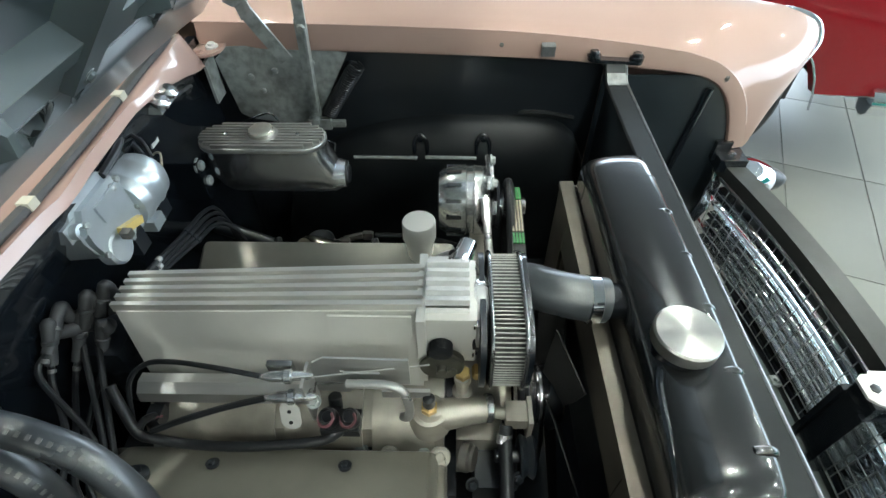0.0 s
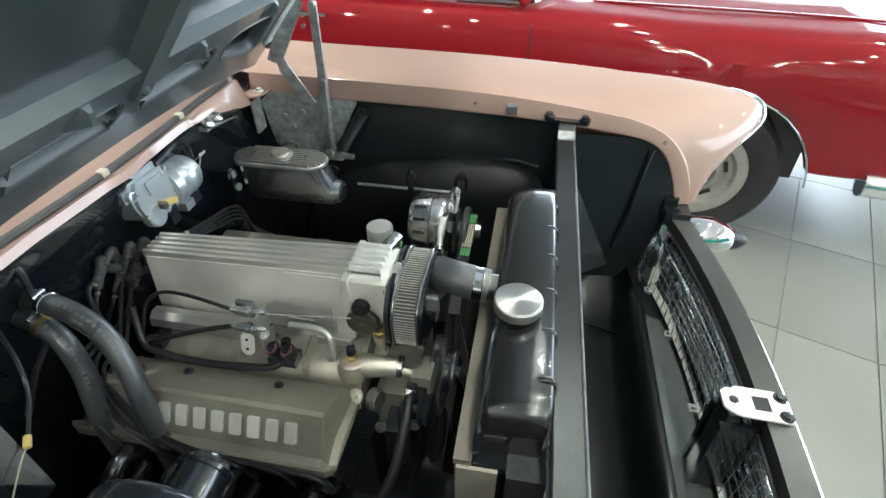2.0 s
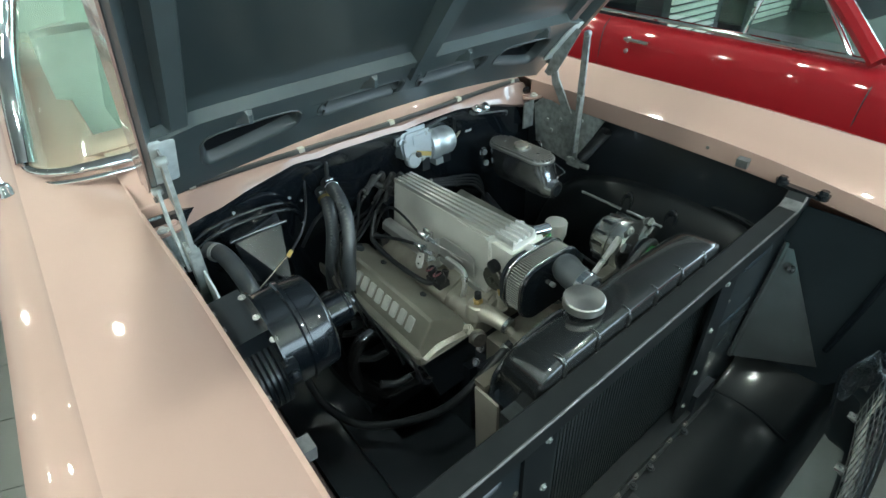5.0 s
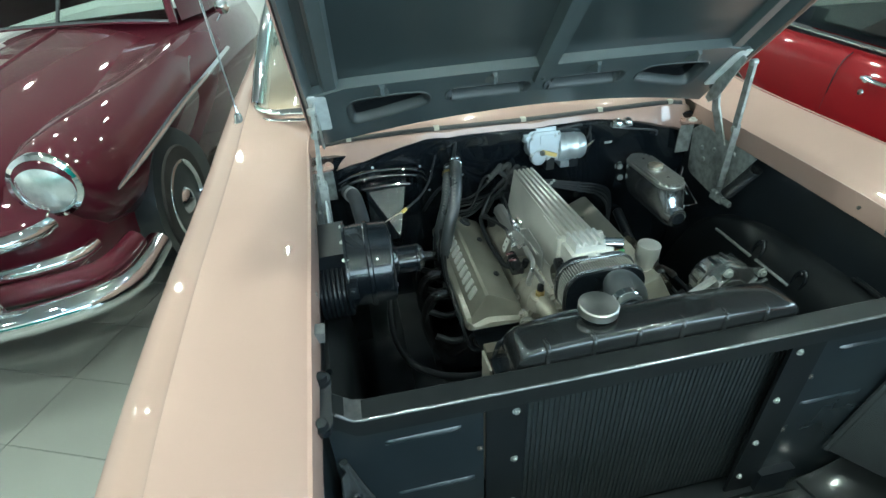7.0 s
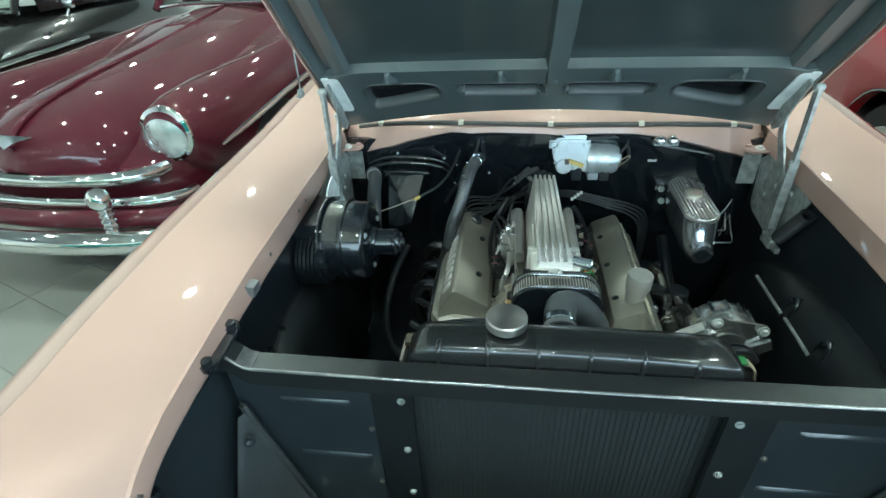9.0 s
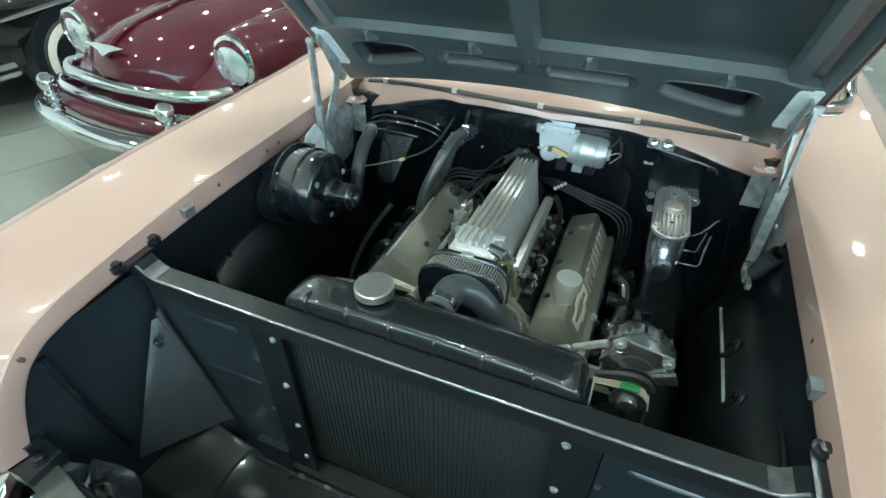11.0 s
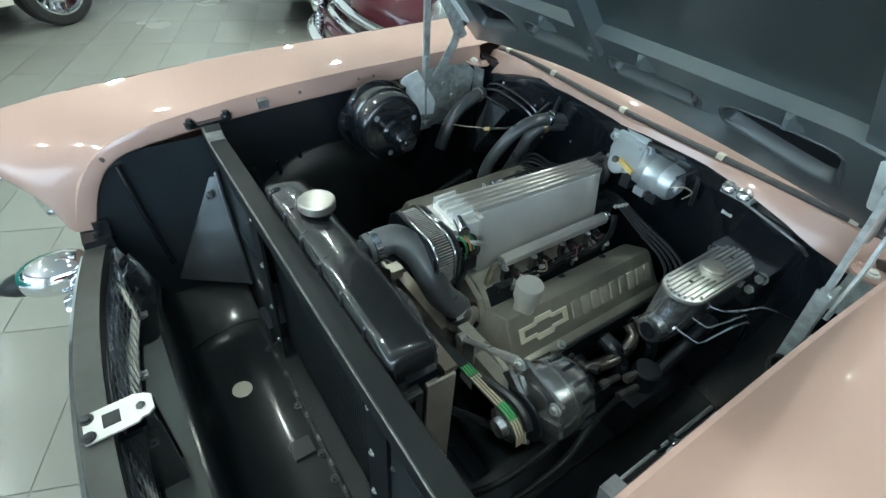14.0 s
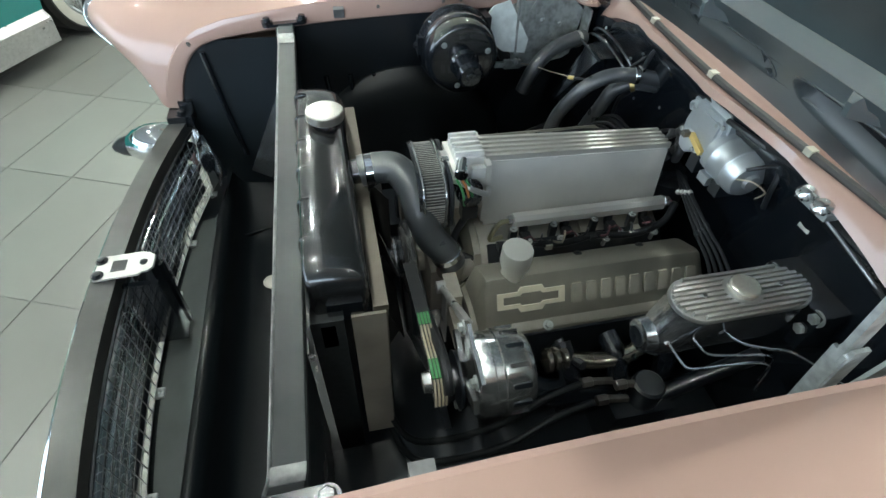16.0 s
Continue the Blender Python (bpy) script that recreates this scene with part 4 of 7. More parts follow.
for s in (1, -1):
    part("frame_hole", lathe(hp(s * 0.534, -0.152, 0.0035), HN, [(0, 0.0065), (0.0012, 0.0065)], 16), RUBBER, fr)
    part("side_rail", bevelled(loft([[hp(s * 0.643, q, -0.045), hp(s * 0.643, q, 0.014), hp(s * 0.634, q, 0.018), hp(s * 0.624, q, 0.006), hp(s * 0.614, q, -0.014)] for q in (-0.20, 0.0, 0.4, 1.0)]), 0.003), HOODBLK, hood, "black bonnet side rail")
    part("inner_rail", loft([[hp(s * 0.595, q, -0.014), hp(s * 0.585, q, 0.008), hp(s * 0.555, q, 0.008), hp(s * 0.545, q, -0.014)] for q in (0.0, 0.5, 1.0)]), HOODBLK, hood)
rib = part("centre_rib", bevelled(loft([[hp(-0.028 + w, q, -0.014), hp(-0.020 + w, q, 0.020), hp(0.020 - w, q, 0.020), hp(0.028 - w, q, -0.014)] for q, w in ((-0.035, 0.0), (0.02, -0.002), (1.0, -0.006))]), 0.004), HOODBLK, hood, "black centre rib")
part("bolt", bolt(hp(0, -0.018, 0.020), HN, 0.006, 0.005), HOODBLK, rib)

# ---- bonnet hinges ----
for s in (1, -1):
    hg = thing("bonnet_hinge", "galvanised steel bonnet hinge with folding arms", "hinge", "bonnet hinges", (s * 0.655, 0.78, 0.85))
    tp, lo = V(s * 0.622, 0.690, 1.258), V(s * 0.640, 0.711, 0.823)
    br = [(0.0, 0.0), (0.03, 0.012), (0.045, -0.01), (0.04, -0.05), (0.0, -0.20), (-0.03, -0.215), (-0.045, -0.19)]
    part("bonnet_bracket", prism([(a, b) for a, b in br], V(s * 0.615, 0.712, 1.262), (0, 1, 0), (0, -0.67, 0.74), 0.004 * s, 0.0), ZINC, hg, "bluish galvanised bracket plate")
    part("bracket_foot", prism(oval(0.056, 0.17, 0.01), hp(s * 0.612, -0.085, 0.010), (1, 0, 0), (0, -0.67, 0.74), 0.005, 0.001), GALV, hg, "pale galvanised bonnet plate")
    mid = V(s * 0.632, 0.699, 1.055)

    def strap(a, b, w=0.016, t=0.003):
        a, b = Vector(a), Vector(b)
        d = (b - a).normalized()
        n = V(1, 0, 0)
        q = d.cross(n).normalized()
        ends = []
        for p in (a, b):
            ends.append([p + q * w - n * t, p + q * w + n * t, p - q * w + n * t, p - q * w - n * t])
        return bevelled(loft(ends), 0.002)
    part("upper_arm", strap(tp, mid - V(0, 0, 0.012), 0.011, 0.0045), ZINC, hg, "galvanised folding arm")
    part("lower_arm", join(strap(mid + V(s * 0.008, 0.004, 0.016), lo + V(s * 0.008, 0, 0), 0.012), strap(mid + V(-s * 0.002, -0.008, 0.004), lo + V(-s * 0.002, -0.008, 0.03), 0.003, 0.011)), ZINC, hg)
    part("link_arm", join(strap((s * 0.636, 0.828, 1.15), (s * 0.642, 0.812, 1.07), 0.015), strap((s * 0.642, 0.815, 1.085), (s * 0.648, 0.753, 0.975), 0.016)), ZINC, hg)
    for p in (tp, mid, lo, V(s * 0.636, 0.828, 1.145)):
        part("pivot", lathe(p - V(s * 0.010, 0, 0), (s, 0, 0), [(0, 0.007), (0.003, 0.010), (0.018, 0.010), (0.022, 0.007)], 14), ZINC, hg)
    part("foot", join(rbox((s * 0.642 - 0.008, 0.675, 0.80), (s * 0.642 + 0.008, 0.73, 0.828), 0.004), rbox((s * 0.642 - 0.006, 0.64, 0.806), (s * 0.642 + 0.006, 0.68, 0.822), 0.003)), ZINC, hg)
    plate = [(0.615, 0.985), (0.72, 1.005), (0.80, 1.005), (0.89, 1.00), (0.925, 0.97), (0.905, 0.83), (0.88, 0.815), (0.74, 0.792), (0.715, 0.80), (0.69, 0.85)]
    part("side_plate", prism(plate, V(s * 0.662, 0, 0), (0, 1, 0), (0, 0, 1), 0.004), ZINC, hg, "stained galvanised side plate")
    if s < 0:
        part("fan_plate", prism([(0.585, 0.965), (0.615, 1.005), (0.665, 1.02), (0.74, 0.90), (0.735, 0.855), (0.66, 0.865), (0.60, 0.91)], V(-0.628, 0, 0), (0, 1, 0), (0, 0, 1), -0.004), GALV, hg, "pale fan-shaped galvanised plate")
        part("fan_fold", prism([(0.66, 0.90), (0.70, 0.985), (0.78, 0.97), (0.80, 0.90), (0.74, 0.86)], V(-0.602, 0, 0.01), (-0.25, 1, 0), (0, 0, 1), -0.004), GALV, hg)
    part("rear_flange", rbox((s * 0.637 - 0.026, 0.926, 0.885), (s * 0.637 + 0.026, 0.932, 0.985), 0.002), ZINC, hg)
    for q in ((0.79, 0.945), (0.85, 0.93), (0.83, 0.895), (0.70, 0.965)):
        part("rivet", lathe((s * 0.657, *q), (-s, 0, 0), [(0, 0.008), (0.004, 0.007), (0.006, 0.003)], 12), ZINC, hg)
    sp0, spd = V(s * 0.655, 0.595, 0.96), V(0, 0.56, -0.83).normalized()
    spu = V(1, 0, 0)
    part("spring", tube([sp0 + spd * (0.152 * q / 300) + (spu * math.cos(q * 2 * math.pi / 12) + spd.cross(spu) * math.sin(q * 2 * math.pi / 12)) * 0.017 for q in range(301)], 0.0033, 6, 1, smooth=False), RUBBER, hg, "black coil spring")

CAMGREY = material("dark_oxide_cam", (0.10, 0.10, 0.085), 0.35, 0.6, vary=0.3, scale=60)
HEADERB = material("dark_coated_header", (0.11, 0.11, 0.115), 0.18, 0.9, vary=0.25, scale=20, rough_vary=0.05)
HEADER = material("heat_stained_header", (0.42, 0.39, 0.33), 0.24, 0.95, base2=(0.22, 0.20, 0.17), scale=20, rough_vary=0.05)
BRIGHTAL = material("bright_machined_block", (0.78, 0.78, 0.77), 0.32, 0.35, vary=0.1, scale=60)
# ---- engine ----
eng = thing("engine", "V8 engine with cast aluminium intake and grey valve covers", "engine", at=(0, 0.6, 0.36))
part("block", join(rbox((-0.17, 0.36, 0.36), (0.17, 0.86, 0.62), 0.02), rbox((-0.11, 0.38, 0.5), (0.11, 0.88, 0.69), 0.015)), SATIN, eng, "black engine block")
for s in (1, -1):
    part("cylinder_head", bevelled(loft([[V(s * 0.13, y, 0.56), V(s * 0.12, y, 0.69 if s > 0 else 0.724), V(s * (0.31 if s > 0 else 0.298), y, 0.69 if s > 0 else 0.724), V(s * (0.30 if s > 0 else 0.252), y, 0.56)] for y in ((0.355, 0.885) if s > 0 else (0.385, 0.88))]), 0.006), SATIN, eng, "dark cylinder head")
    if s > 0:
        foot, lip = 0.69, 0.705
        sec = [(0.150, 0.69), (0.150, 0.70), (0.155, 0.704), (0.158, 0.750), (0.163, 0.768), (0.172, 0.776), (0.226, 0.800), (0.236, 0.800), (0.243, 0.793), (0.282, 0.722), (0.287, 0.710), (0.300, 0.704), (0.304, 0.70), (0.304, 0.69)]
        stations = ((0.340, 0.0), (0.342, 0.12), (0.352, 0.17), (0.366, 0.90), (0.371, 0.97), (0.380, 1.0), (0.848, 1.0), (0.856, 0.98), (0.862, 0.92), (0.890, 0.17), (0.898, 0.12), (0.900, 0.0))
        slope_lo, slope_hi = V(0.282, 0, 0.722), V(0.243, 0, 0.793)
    else:
        foot, lip = 0.725, 0.7495
        sec = [(0.150, 0.725), (0.150, 0.744), (0.154, 0.748), (0.156, 0.764), (0.160, 0.772), (0.170, 0.778), (0.236, 0.815), (0.246, 0.818), (0.254, 0.815), (0.290, 0.757), (0.294, 0.7505), (0.308, 0.748), (0.312, 0.744), (0.312, 0.725)]
        stations = ((0.374, 0.0), (0.377, 0.15), (0.388, 0.27), (0.397, 0.92), (0.400, 0.98), (0.407, 1.0), (0.830, 1.0), (0.838, 0.98), (0.845, 0.92), (0.872, 0.27), (0.884, 0.15), (0.887, 0.0))
        slope_lo, slope_hi = V(-0.290, 0, 0.757), V(-0.254, 0, 0.815)
    slope_lo.x, slope_hi.x = s * abs(slope_lo.x), s * abs(slope_hi.x)
    rings = []
    for y, k in stations:
        pull = 0.014 if k == 0.0 else 0.006 if k < 0.16 else 0.0
        rings.append([V(s * (x + (pull if x < 0.2 else -pull)), y, (foot + (z - foot) * k) if z > lip else foot + (z - foot) * min(1, k * 7)) for x, z in sec])
    vc = part("valve_cover", loft(rings), COVER, eng, "grey cast valve cover with raised letter blocks", sharp=28)
    # raised blocks in place of lettering, on the outer slope
    up = (slope_hi - slope_lo).normalized()
    nrm = V(s * up.z, 0, abs(up.x))
    org = (slope_lo + slope_hi) / 2
    y_em = 0.465
    em = [(-0.074, -0.018), (-0.030, -0.018), (-0.024, -0.028), (0.024, -0.028), (0.030, -0.018), (0.074, -0.018), (0.074, 0.018), (0.030, 0.018), (0.024, 0.028), (-0.024, 0.028), (-0.030, 0.018), (-0.074, 0.018)]
    em_in = [(a * 0.82, b * 0.50) for a, b in em]
    if s > 0:
        part("emblem", holed_sheet(em, [em_in], 0.004, lambda a, b, d: org + V(0, y_em + a, 0) + up * b + nrm * 0.003), EMBLEM, vc, "raised emblem outline with its glint in the colour")
    for i in range(9):
        yy = (0.566 + 0.0335 * i) if s > 0 else (0.455 + 0.0345 * i)
        # letter blocks are coloured pale for their reflections
        bm = prism(oval(0.0220, 0.044 if s > 0 else 0.038, 0.003, 2), org + V(0, yy, 0) - up * 0.002 + nrm * 0.0005, (0, 1, 0), up, 0.005 * s, 0.0008, 1)
        part("letter_block", bm, LETTER if s > 0 else WHITEPL, vc, "raised pale letter block" if s > 0 else "raised polished letter block")
    bx, bz, nx = (0.178, 0.776, -0.35) if s > 0 else (-0.190, 0.790, 0.45)
    for y in (0.45, 0.60, 0.75) if s > 0 else (0.515, 0.70):
        part("cover_bolt", join(lathe((bx, y, bz), (nx, 0, 1), [(0, 0.009), (0.004, 0.0095), (0.005, 0.006)], 14), bolt((bx, y, bz + 0.004), (nx, 0, 1), 0.005, 0.005, False)), SATIN, vc)
    if s > 0:
        part("spark_tab", bolt((0.300, 0.50, 0.702), (0.5, 0, 1), 0.008, 0.010), ZINC, vc)
    # exhaust manifold
    if s > 0:
        mf = part("exhaust_manifold", join(tube([(0.335, 0.40, 0.64), (0.365, 0.43, 0.61), (0.385, 0.50, 0.57), (0.39, 0.66, 0.54), (0.385, 0.80, 0.46), (0.36, 0.88, 0.40)], 0.030, 12, 5), tube([(0.32, 0.53, 0.66), (0.36, 0.535, 0.63), (0.39, 0.55, 0.57)], 0.024, 10, 4), tube([(0.32, 0.64, 0.66), (0.37, 0.645, 0.64), (0.39, 0.66, 0.56)], 0.024, 10, 4), tube([(0.32, 0.77, 0.66), (0.375, 0.765, 0.63), (0.385, 0.77, 0.52)], 0.024, 10, 4)), GLOSS, eng, "coated exhaust header")
    else:
        mf = part("exhaust_manifold", tube([(-0.33, 0.55, 0.46), (-0.355, 0.65, 0.44), (-0.36, 0.78, 0.42), (-0.34, 0.90, 0.38)], 0.032, 14, 5), HEADERB, eng, "dark shiny exhaust header")
        part("header_pipe", tube([(-0.272, 0.395, 0.660), (-0.292, 0.423, 0.632), (-0.305, 0.475, 0.565), (-0.318, 0.530, 0.493), (-0.335, 0.58, 0.455)], 0.0175, 16, 5), HEADERB, mf)
        part("pipe_flange", rod((-0.278, 0.402, 0.652), (-0.284, 0.411, 0.643), 0.026, 20), SATIN, mf)
        for yy in (0.556, 0.655, 0.765):
            part("header_pipe", tube([(-0.290, yy, 0.685), (-0.330, yy + 0.002, 0.712), (-0.366, yy + 0.004, 0.706), (-0.388, yy + 0.010, 0.660), (-0.390, yy + 0.022, 0.590), (-0.370, yy + 0.045, 0.500), (-0.355, yy + 0.07, 0.45)], 0.0175, 16, 5), HEADERB, mf)
    if s > 0:
        part("header_pipe", tube([(0.352, 0.53, 0.645), (0.368, 0.60, 0.640), (0.372, 0.66, 0.648), (0.362, 0.70, 0.672), (0.335, 0.705, 0.690)], 0.017, 14, 5), HEADER, mf, "heat-stained bare pipe")
        for yy in (0.485, 0.502, 0.519):
            part("collar", rod((0.352, yy, 0.648), (0.352, yy + 0.013, 0.648), 0.026, 24, 0.25), HEADER, mf, "bare ribbed collar")
    for y in (0.42, 0.53, 0.65, 0.76):
        part("spark_plug_boot", tube([(s * 0.31, y, 0.655), (s * 0.345, y + 0.01, 0.645), (s * 0.385, y + 0.025, 0.66)], 0.010, 8, 3), RUBBER, eng)
part("oil_filler_cap", lathe((0.220, 0.432, 0.786), (0.05, 0, 1), [(0, 0.024), (0.020, 0.024), (0.030, 0.026), (0.044, 0.0300), (0.048, 0.0315), (0.082, 0.0315), (0.085, 0.030), (0.086, 0.0)], 36), OILCAP, eng, "brushed aluminium oil filler cap")
part("breather_cap", lathe((-0.215, 0.795, 0.802), (0.45, 0, 1), [(0, 0.02), (0.006, 0.02), (0.010, 0.012), (0.014, 0.011)], 20), SATIN, eng)
intake = part("intake_base", bevelled(loft([[V(-0.150, y, 0.69), V(-0.120, y, 0.755), V(-0.055, y, 0.785), V(0.055, y, 0.785), V(0.120, y, 0.755), V(0.150, y, 0.69)] for y in (0.38, 0.84)]), 0.008), CAST, eng, "cast aluminium intake manifold")
for s in (1, -1):
    for y0, y1 in ((0.395, 0.490), (0.505, 0.625), (0.640, 0.830)):
        part("runner_block", bevelled(loft([[V(s * 0.156, y, 0.694), V(s * 0.154, y, 0.712), V(s * 0.120, y, 0.758), V(s * 0.098, y, 0.776), V(s * 0.050, y, 0.790), V(s * 0.050, y, 0.70)] for y in (y0, y1)]), 0.009, segments=3), CAST, intake, "cast runner block")
for s in (1, -1):
    for y in (0.41, 0.51, 0.62, 0.74, 0.82):
        part("intake_bolt", bolt((s * 0.138, y, 0.722), (s * 0.5, 0, 1), 0.009, 0.010), ZINC, eng)
    part("fuel_rail", bevelled(loft([[V(s * 0.064, y, 0.796), V(s * 0.062, y, 0.814), V(s * 0.070, y, 0.828), V(s * 0.086, y, 0.830), V(s * 0.100, y, 0.820), V(s * 0.104, y, 0.802), V(s * 0.096, y, 0.792)] for y in (0.575, 0.835)] if s < 0 else [[V(0.068, y, 0.801), V(0.067, y, 0.816), V(0.073, y, 0.825), V(0.088, y, 0.826), V(0.097, y, 0.818), V(0.099, y, 0.805), V(0.093, y, 0.798)] for y in (0.475, 0.845)]), 0.003), BRUSHED if s < 0 else MACHINED, eng, "machined aluminium fuel rail")
    for y in ((0.545, 0.815) if s < 0 else (0.50, 0.60, 0.71, 0.80)):
        inj = part("fuel_injector", join(rod((s * 0.088, y, 0.80), (s * 0.104, y, 0.755), 0.0105, 14), rbox((s * 0.115 - 0.014, y - 0.011, 0.765), (s * 0.115 + 0.014, y + 0.011, 0.79), 0.004)), RUBBER, eng, "black injector with plug")
        part("wire", tube([(s * 0.118, y - 0.012, 0.785), (s * 0.125, y - 0.004, 0.793), (s * 0.120, y + 0.008, 0.790), (s * 0.130, y + 0.018, 0.782)], 0.0022, 6, 4), REDW, inj)
part("rail_end", join(rod((0.083, 0.845, 0.813), (0.083, 0.862, 0.812), 0.015, 20), rod((0.083, 0.862, 0.812), (0.083, 0.868, 0.812), 0.009, 12)), POLISH, eng, "bright rail end fitting")
part("rail_end", rod((0.083, 0.475, 0.813), (0.083, 0.462, 0.813), 0.011, 6), POLISH, eng, "bright rail end nut")
part("injector_loom", tube([(0.118, 0.43, 0.775), (0.128, 0.50, 0.778), (0.134, 0.58, 0.770), (0.130, 0.66, 0.778), (0.136, 0.75, 0.772), (0.128, 0.83, 0.79), (0.10, 0.87, 0.82)], 0.0085, 10, 5), RUBBER, eng, "black injector loom")
for i in range(7):
    y = 0.45 + 0.055 * i
    part("loom_wire", tube([(0.132, y, 0.778), (0.140 + 0.004 * (i % 3), y + 0.012, 0.790 + 0.004 * (i % 2)), (0.128, y + 0.026, 0.797), (0.112, y + 0.034, 0.786)], 0.0024, 6, 4), (RUBBER, REDW, PALEW)[i % 3] if i % 2 == 0 else RUBBER, eng)
for y in (0.47, 0.565, 0.665, 0.76):
    part("rail_bracket", rbox((0.100, y - 0.008, 0.752), (0.112, y + 0.008, 0.806), 0.003), SATIN, eng)
    part("rail_bolt", bolt((0.106, y, 0.806), (0, 0, 1), 0.006, 0.006), ZINC, eng)
# black plate added over the intake for the fuel rail's shade
part("valley_shade_plate", bevelled(loft([[V(0.108, y, 0.766), V(0.112, y, 0.774), V(0.152, y, 0.722), V(0.150, y, 0.712)] for y in (0.41, 0.84)]), 0.002), SATIN, eng, "dark plate standing in for shade under the rail")
rc = random.Random(5)
for i in range(11):
    y = 0.435 + 0.037 * i + rc.uniform(-0.006, 0.006)
    x, z = 0.124 + rc.uniform(-0.006, 0.012), 0.770 + rc.uniform(-0.008, 0.006)
    if i % 3 == 0:
        part("plug_clip", rbox((x - 0.009, y - 0.008, z), (x + 0.009, y + 0.008, z + 0.014), 0.003), CLIP if i % 2 else RUBBER, eng, "small wiring plug")
    else:
        part("stud", join(rod((x, y, z - 0.02), (x + 0.004, y, z + 0.016), 0.0045, 8), bolt((x + 0.003, y, z + 0.006), (0.2, 0, 1), 0.007, 0.006)), BRUSHED, eng)
# plenum with ribbed top
zf, zr = 0.955, 0.938


def plen_sec(y, k):
    z = zf + (zr - zf) * (y - 0.41) / 0.43
    return [V(-0.066 * k, y, 0.79), V(-0.043 * k, y, z - 0.014), V(-0.041 * k, y, z - 0.006), V(0.041 * k, y, z - 0.006), V(0.043 * k, y, z - 0.014), V(0.066 * k, y, 0.79)]


plenum = part("plenum", bevelled(loft([plen_sec(y, k) for y, k in ((0.412, 0.97), (0.62, 0.90), (0.843, 0.83))]), 0.003), PLENUM, eng, "cast silver intake plenum with ribbed top")
for i in range(5):
    x = -0.034 + 0.017 * i
    part("rib", bevelled(loft([[V((x - 0.0052) * k, y, z - 0.008), V((x - 0.0042) * k, y, z + 0.006), V((x + 0.0042) * k, y, z + 0.006), V((x + 0.0052) * k, y, z - 0.008)] for y, z, k in ((0.410, zf, 0.97), (0.848, zr, 0.83))]), 0.0015), MACHINED, plenum, "machined rib")
part("side_pad", bevelled(loft([[V(-0.0530, y, 0.905), V(-0.0475, y, 0.945), V(-0.0440, y, 0.945), V(-0.0500, y, 0.905)] for y in (0.425, 0.54)]), 0.002), PLENUM, plenum)
part("plate_flange", rbox((-0.062, 0.405, 0.80), (0.062, 0.417, 0.955), 0.004), PLENUM, plenum)
tb = part("throttle_body", rbox((-0.052, 0.335, 0.845), (0.058, 0.407, 0.945), 0.010), PLENUM, eng, "machined aluminium throttle body")
part("ridged_top", rbox((-0.040, 0.345, 0.94), (0.040, 0.405, 0.962), 0.004), BRIGHTAL, tb, "ridged bright top block")
for i in range(5):
    part("ridge", rbox((-0.040 + 0.017 * i, 0.345, 0.958), (-0.034 + 0.017 * i, 0.405, 0.974), 0.002), BRIGHTAL, tb)
part("throat", rod((0.0, 0.338, 0.895), (0.0, 0.318, 0.895), 0.055, 32), BRUSHED, tb)
for q in ((-0.046, 0.93), (0.05, 0.93), (-0.046, 0.86), (0.05, 0.86)):
    part("bolt", bolt((q[0], 0.338, q[1]), (0, -1, 0), 0.006, 0.006), CHROME, tb)
part("return_spring", lathe((-0.054, 0.384, 0.892), (-1, 0, 0), [(0.003 * k + o, r) for k in range(6) for o, r in ((0, 0.0148), (0.0015, 0.017))] + [(0.018, 0.0148)], 16), RUBBER, tb)
part("valve_stub", lathe((-0.066, 0.352, 0.775), (0, 0, 1), [(0, 0.016), (0.006, 0.016), (0.008, 0.010), (0.035, 0.010), (0.037, 0.013), (0.050, 0.013), (0.052, 0.008)], 18), CAST, tb, "cast stub with brass cap")
part("brass_cap", rod((-0.066, 0.352, 0.826), (-0.066, 0.352, 0.838), 0.012, 6), BRASS, tb, "brass plug")
sn = part("sensor", lathe((0.056, 0.372, 0.893), (1, 0, 0.1), [(0, 0.030), (0.010, 0.030), (0.012, 0.026), (0.022, 0.0255), (0.024, 0.021), (0.036, 0.020), (0.038, 0.014), (0.040, 0.0)], 24), GLOSS, tb, "round black throttle sensor")
part("sensor_lug", join(rbox((0.056, 0.335, 0.900), (0.066, 0.362, 0.918), 0.003), bolt((0.066, 0.343, 0.909), (1, 0, 0), 0.005, 0.004)), GLOSS, sn)
part("sensor_plug", rbox((0.064, 0.352, 0.838), (0.090, 0.386, 0.872), 0.005), RUBBER, sn, "black wiring plug")
part("sensor_strap", tube([(0.060, 0.335, 0.925), (0.078, 0.350, 0.930), (0.094, 0.372, 0.922), (0.090, 0.402, 0.905), (0.066, 0.412, 0.900)], 0.006, 8, 5), BRUSHED, sn, "dull metal strap")
for k, (mt, dy) in enumerate(((GREEN, 0.0), (COPPERW, 0.010), (GREEN, 0.018), (RUBBER, 0.026))):
    part("sensor_wire", tube([(0.066, 0.345 + dy, 0.925), (0.080, 0.338 + dy, 0.940), (0.090, 0.345 + dy, 0.930), (0.092, 0.352 + dy, 0.905), (0.082, 0.358 + dy, 0.870)], 0.0030, 6, 5), mt, sn)
part("sensor_loom", tube([(0.078, 0.368, 0.842), (0.082, 0.352, 0.815), (0.090, 0.338, 0.785), (0.100, 0.345, 0.750), (0.115, 0.38, 0.735)], 0.0085, 10, 5), RUBBER, sn, "black ribbed loom")
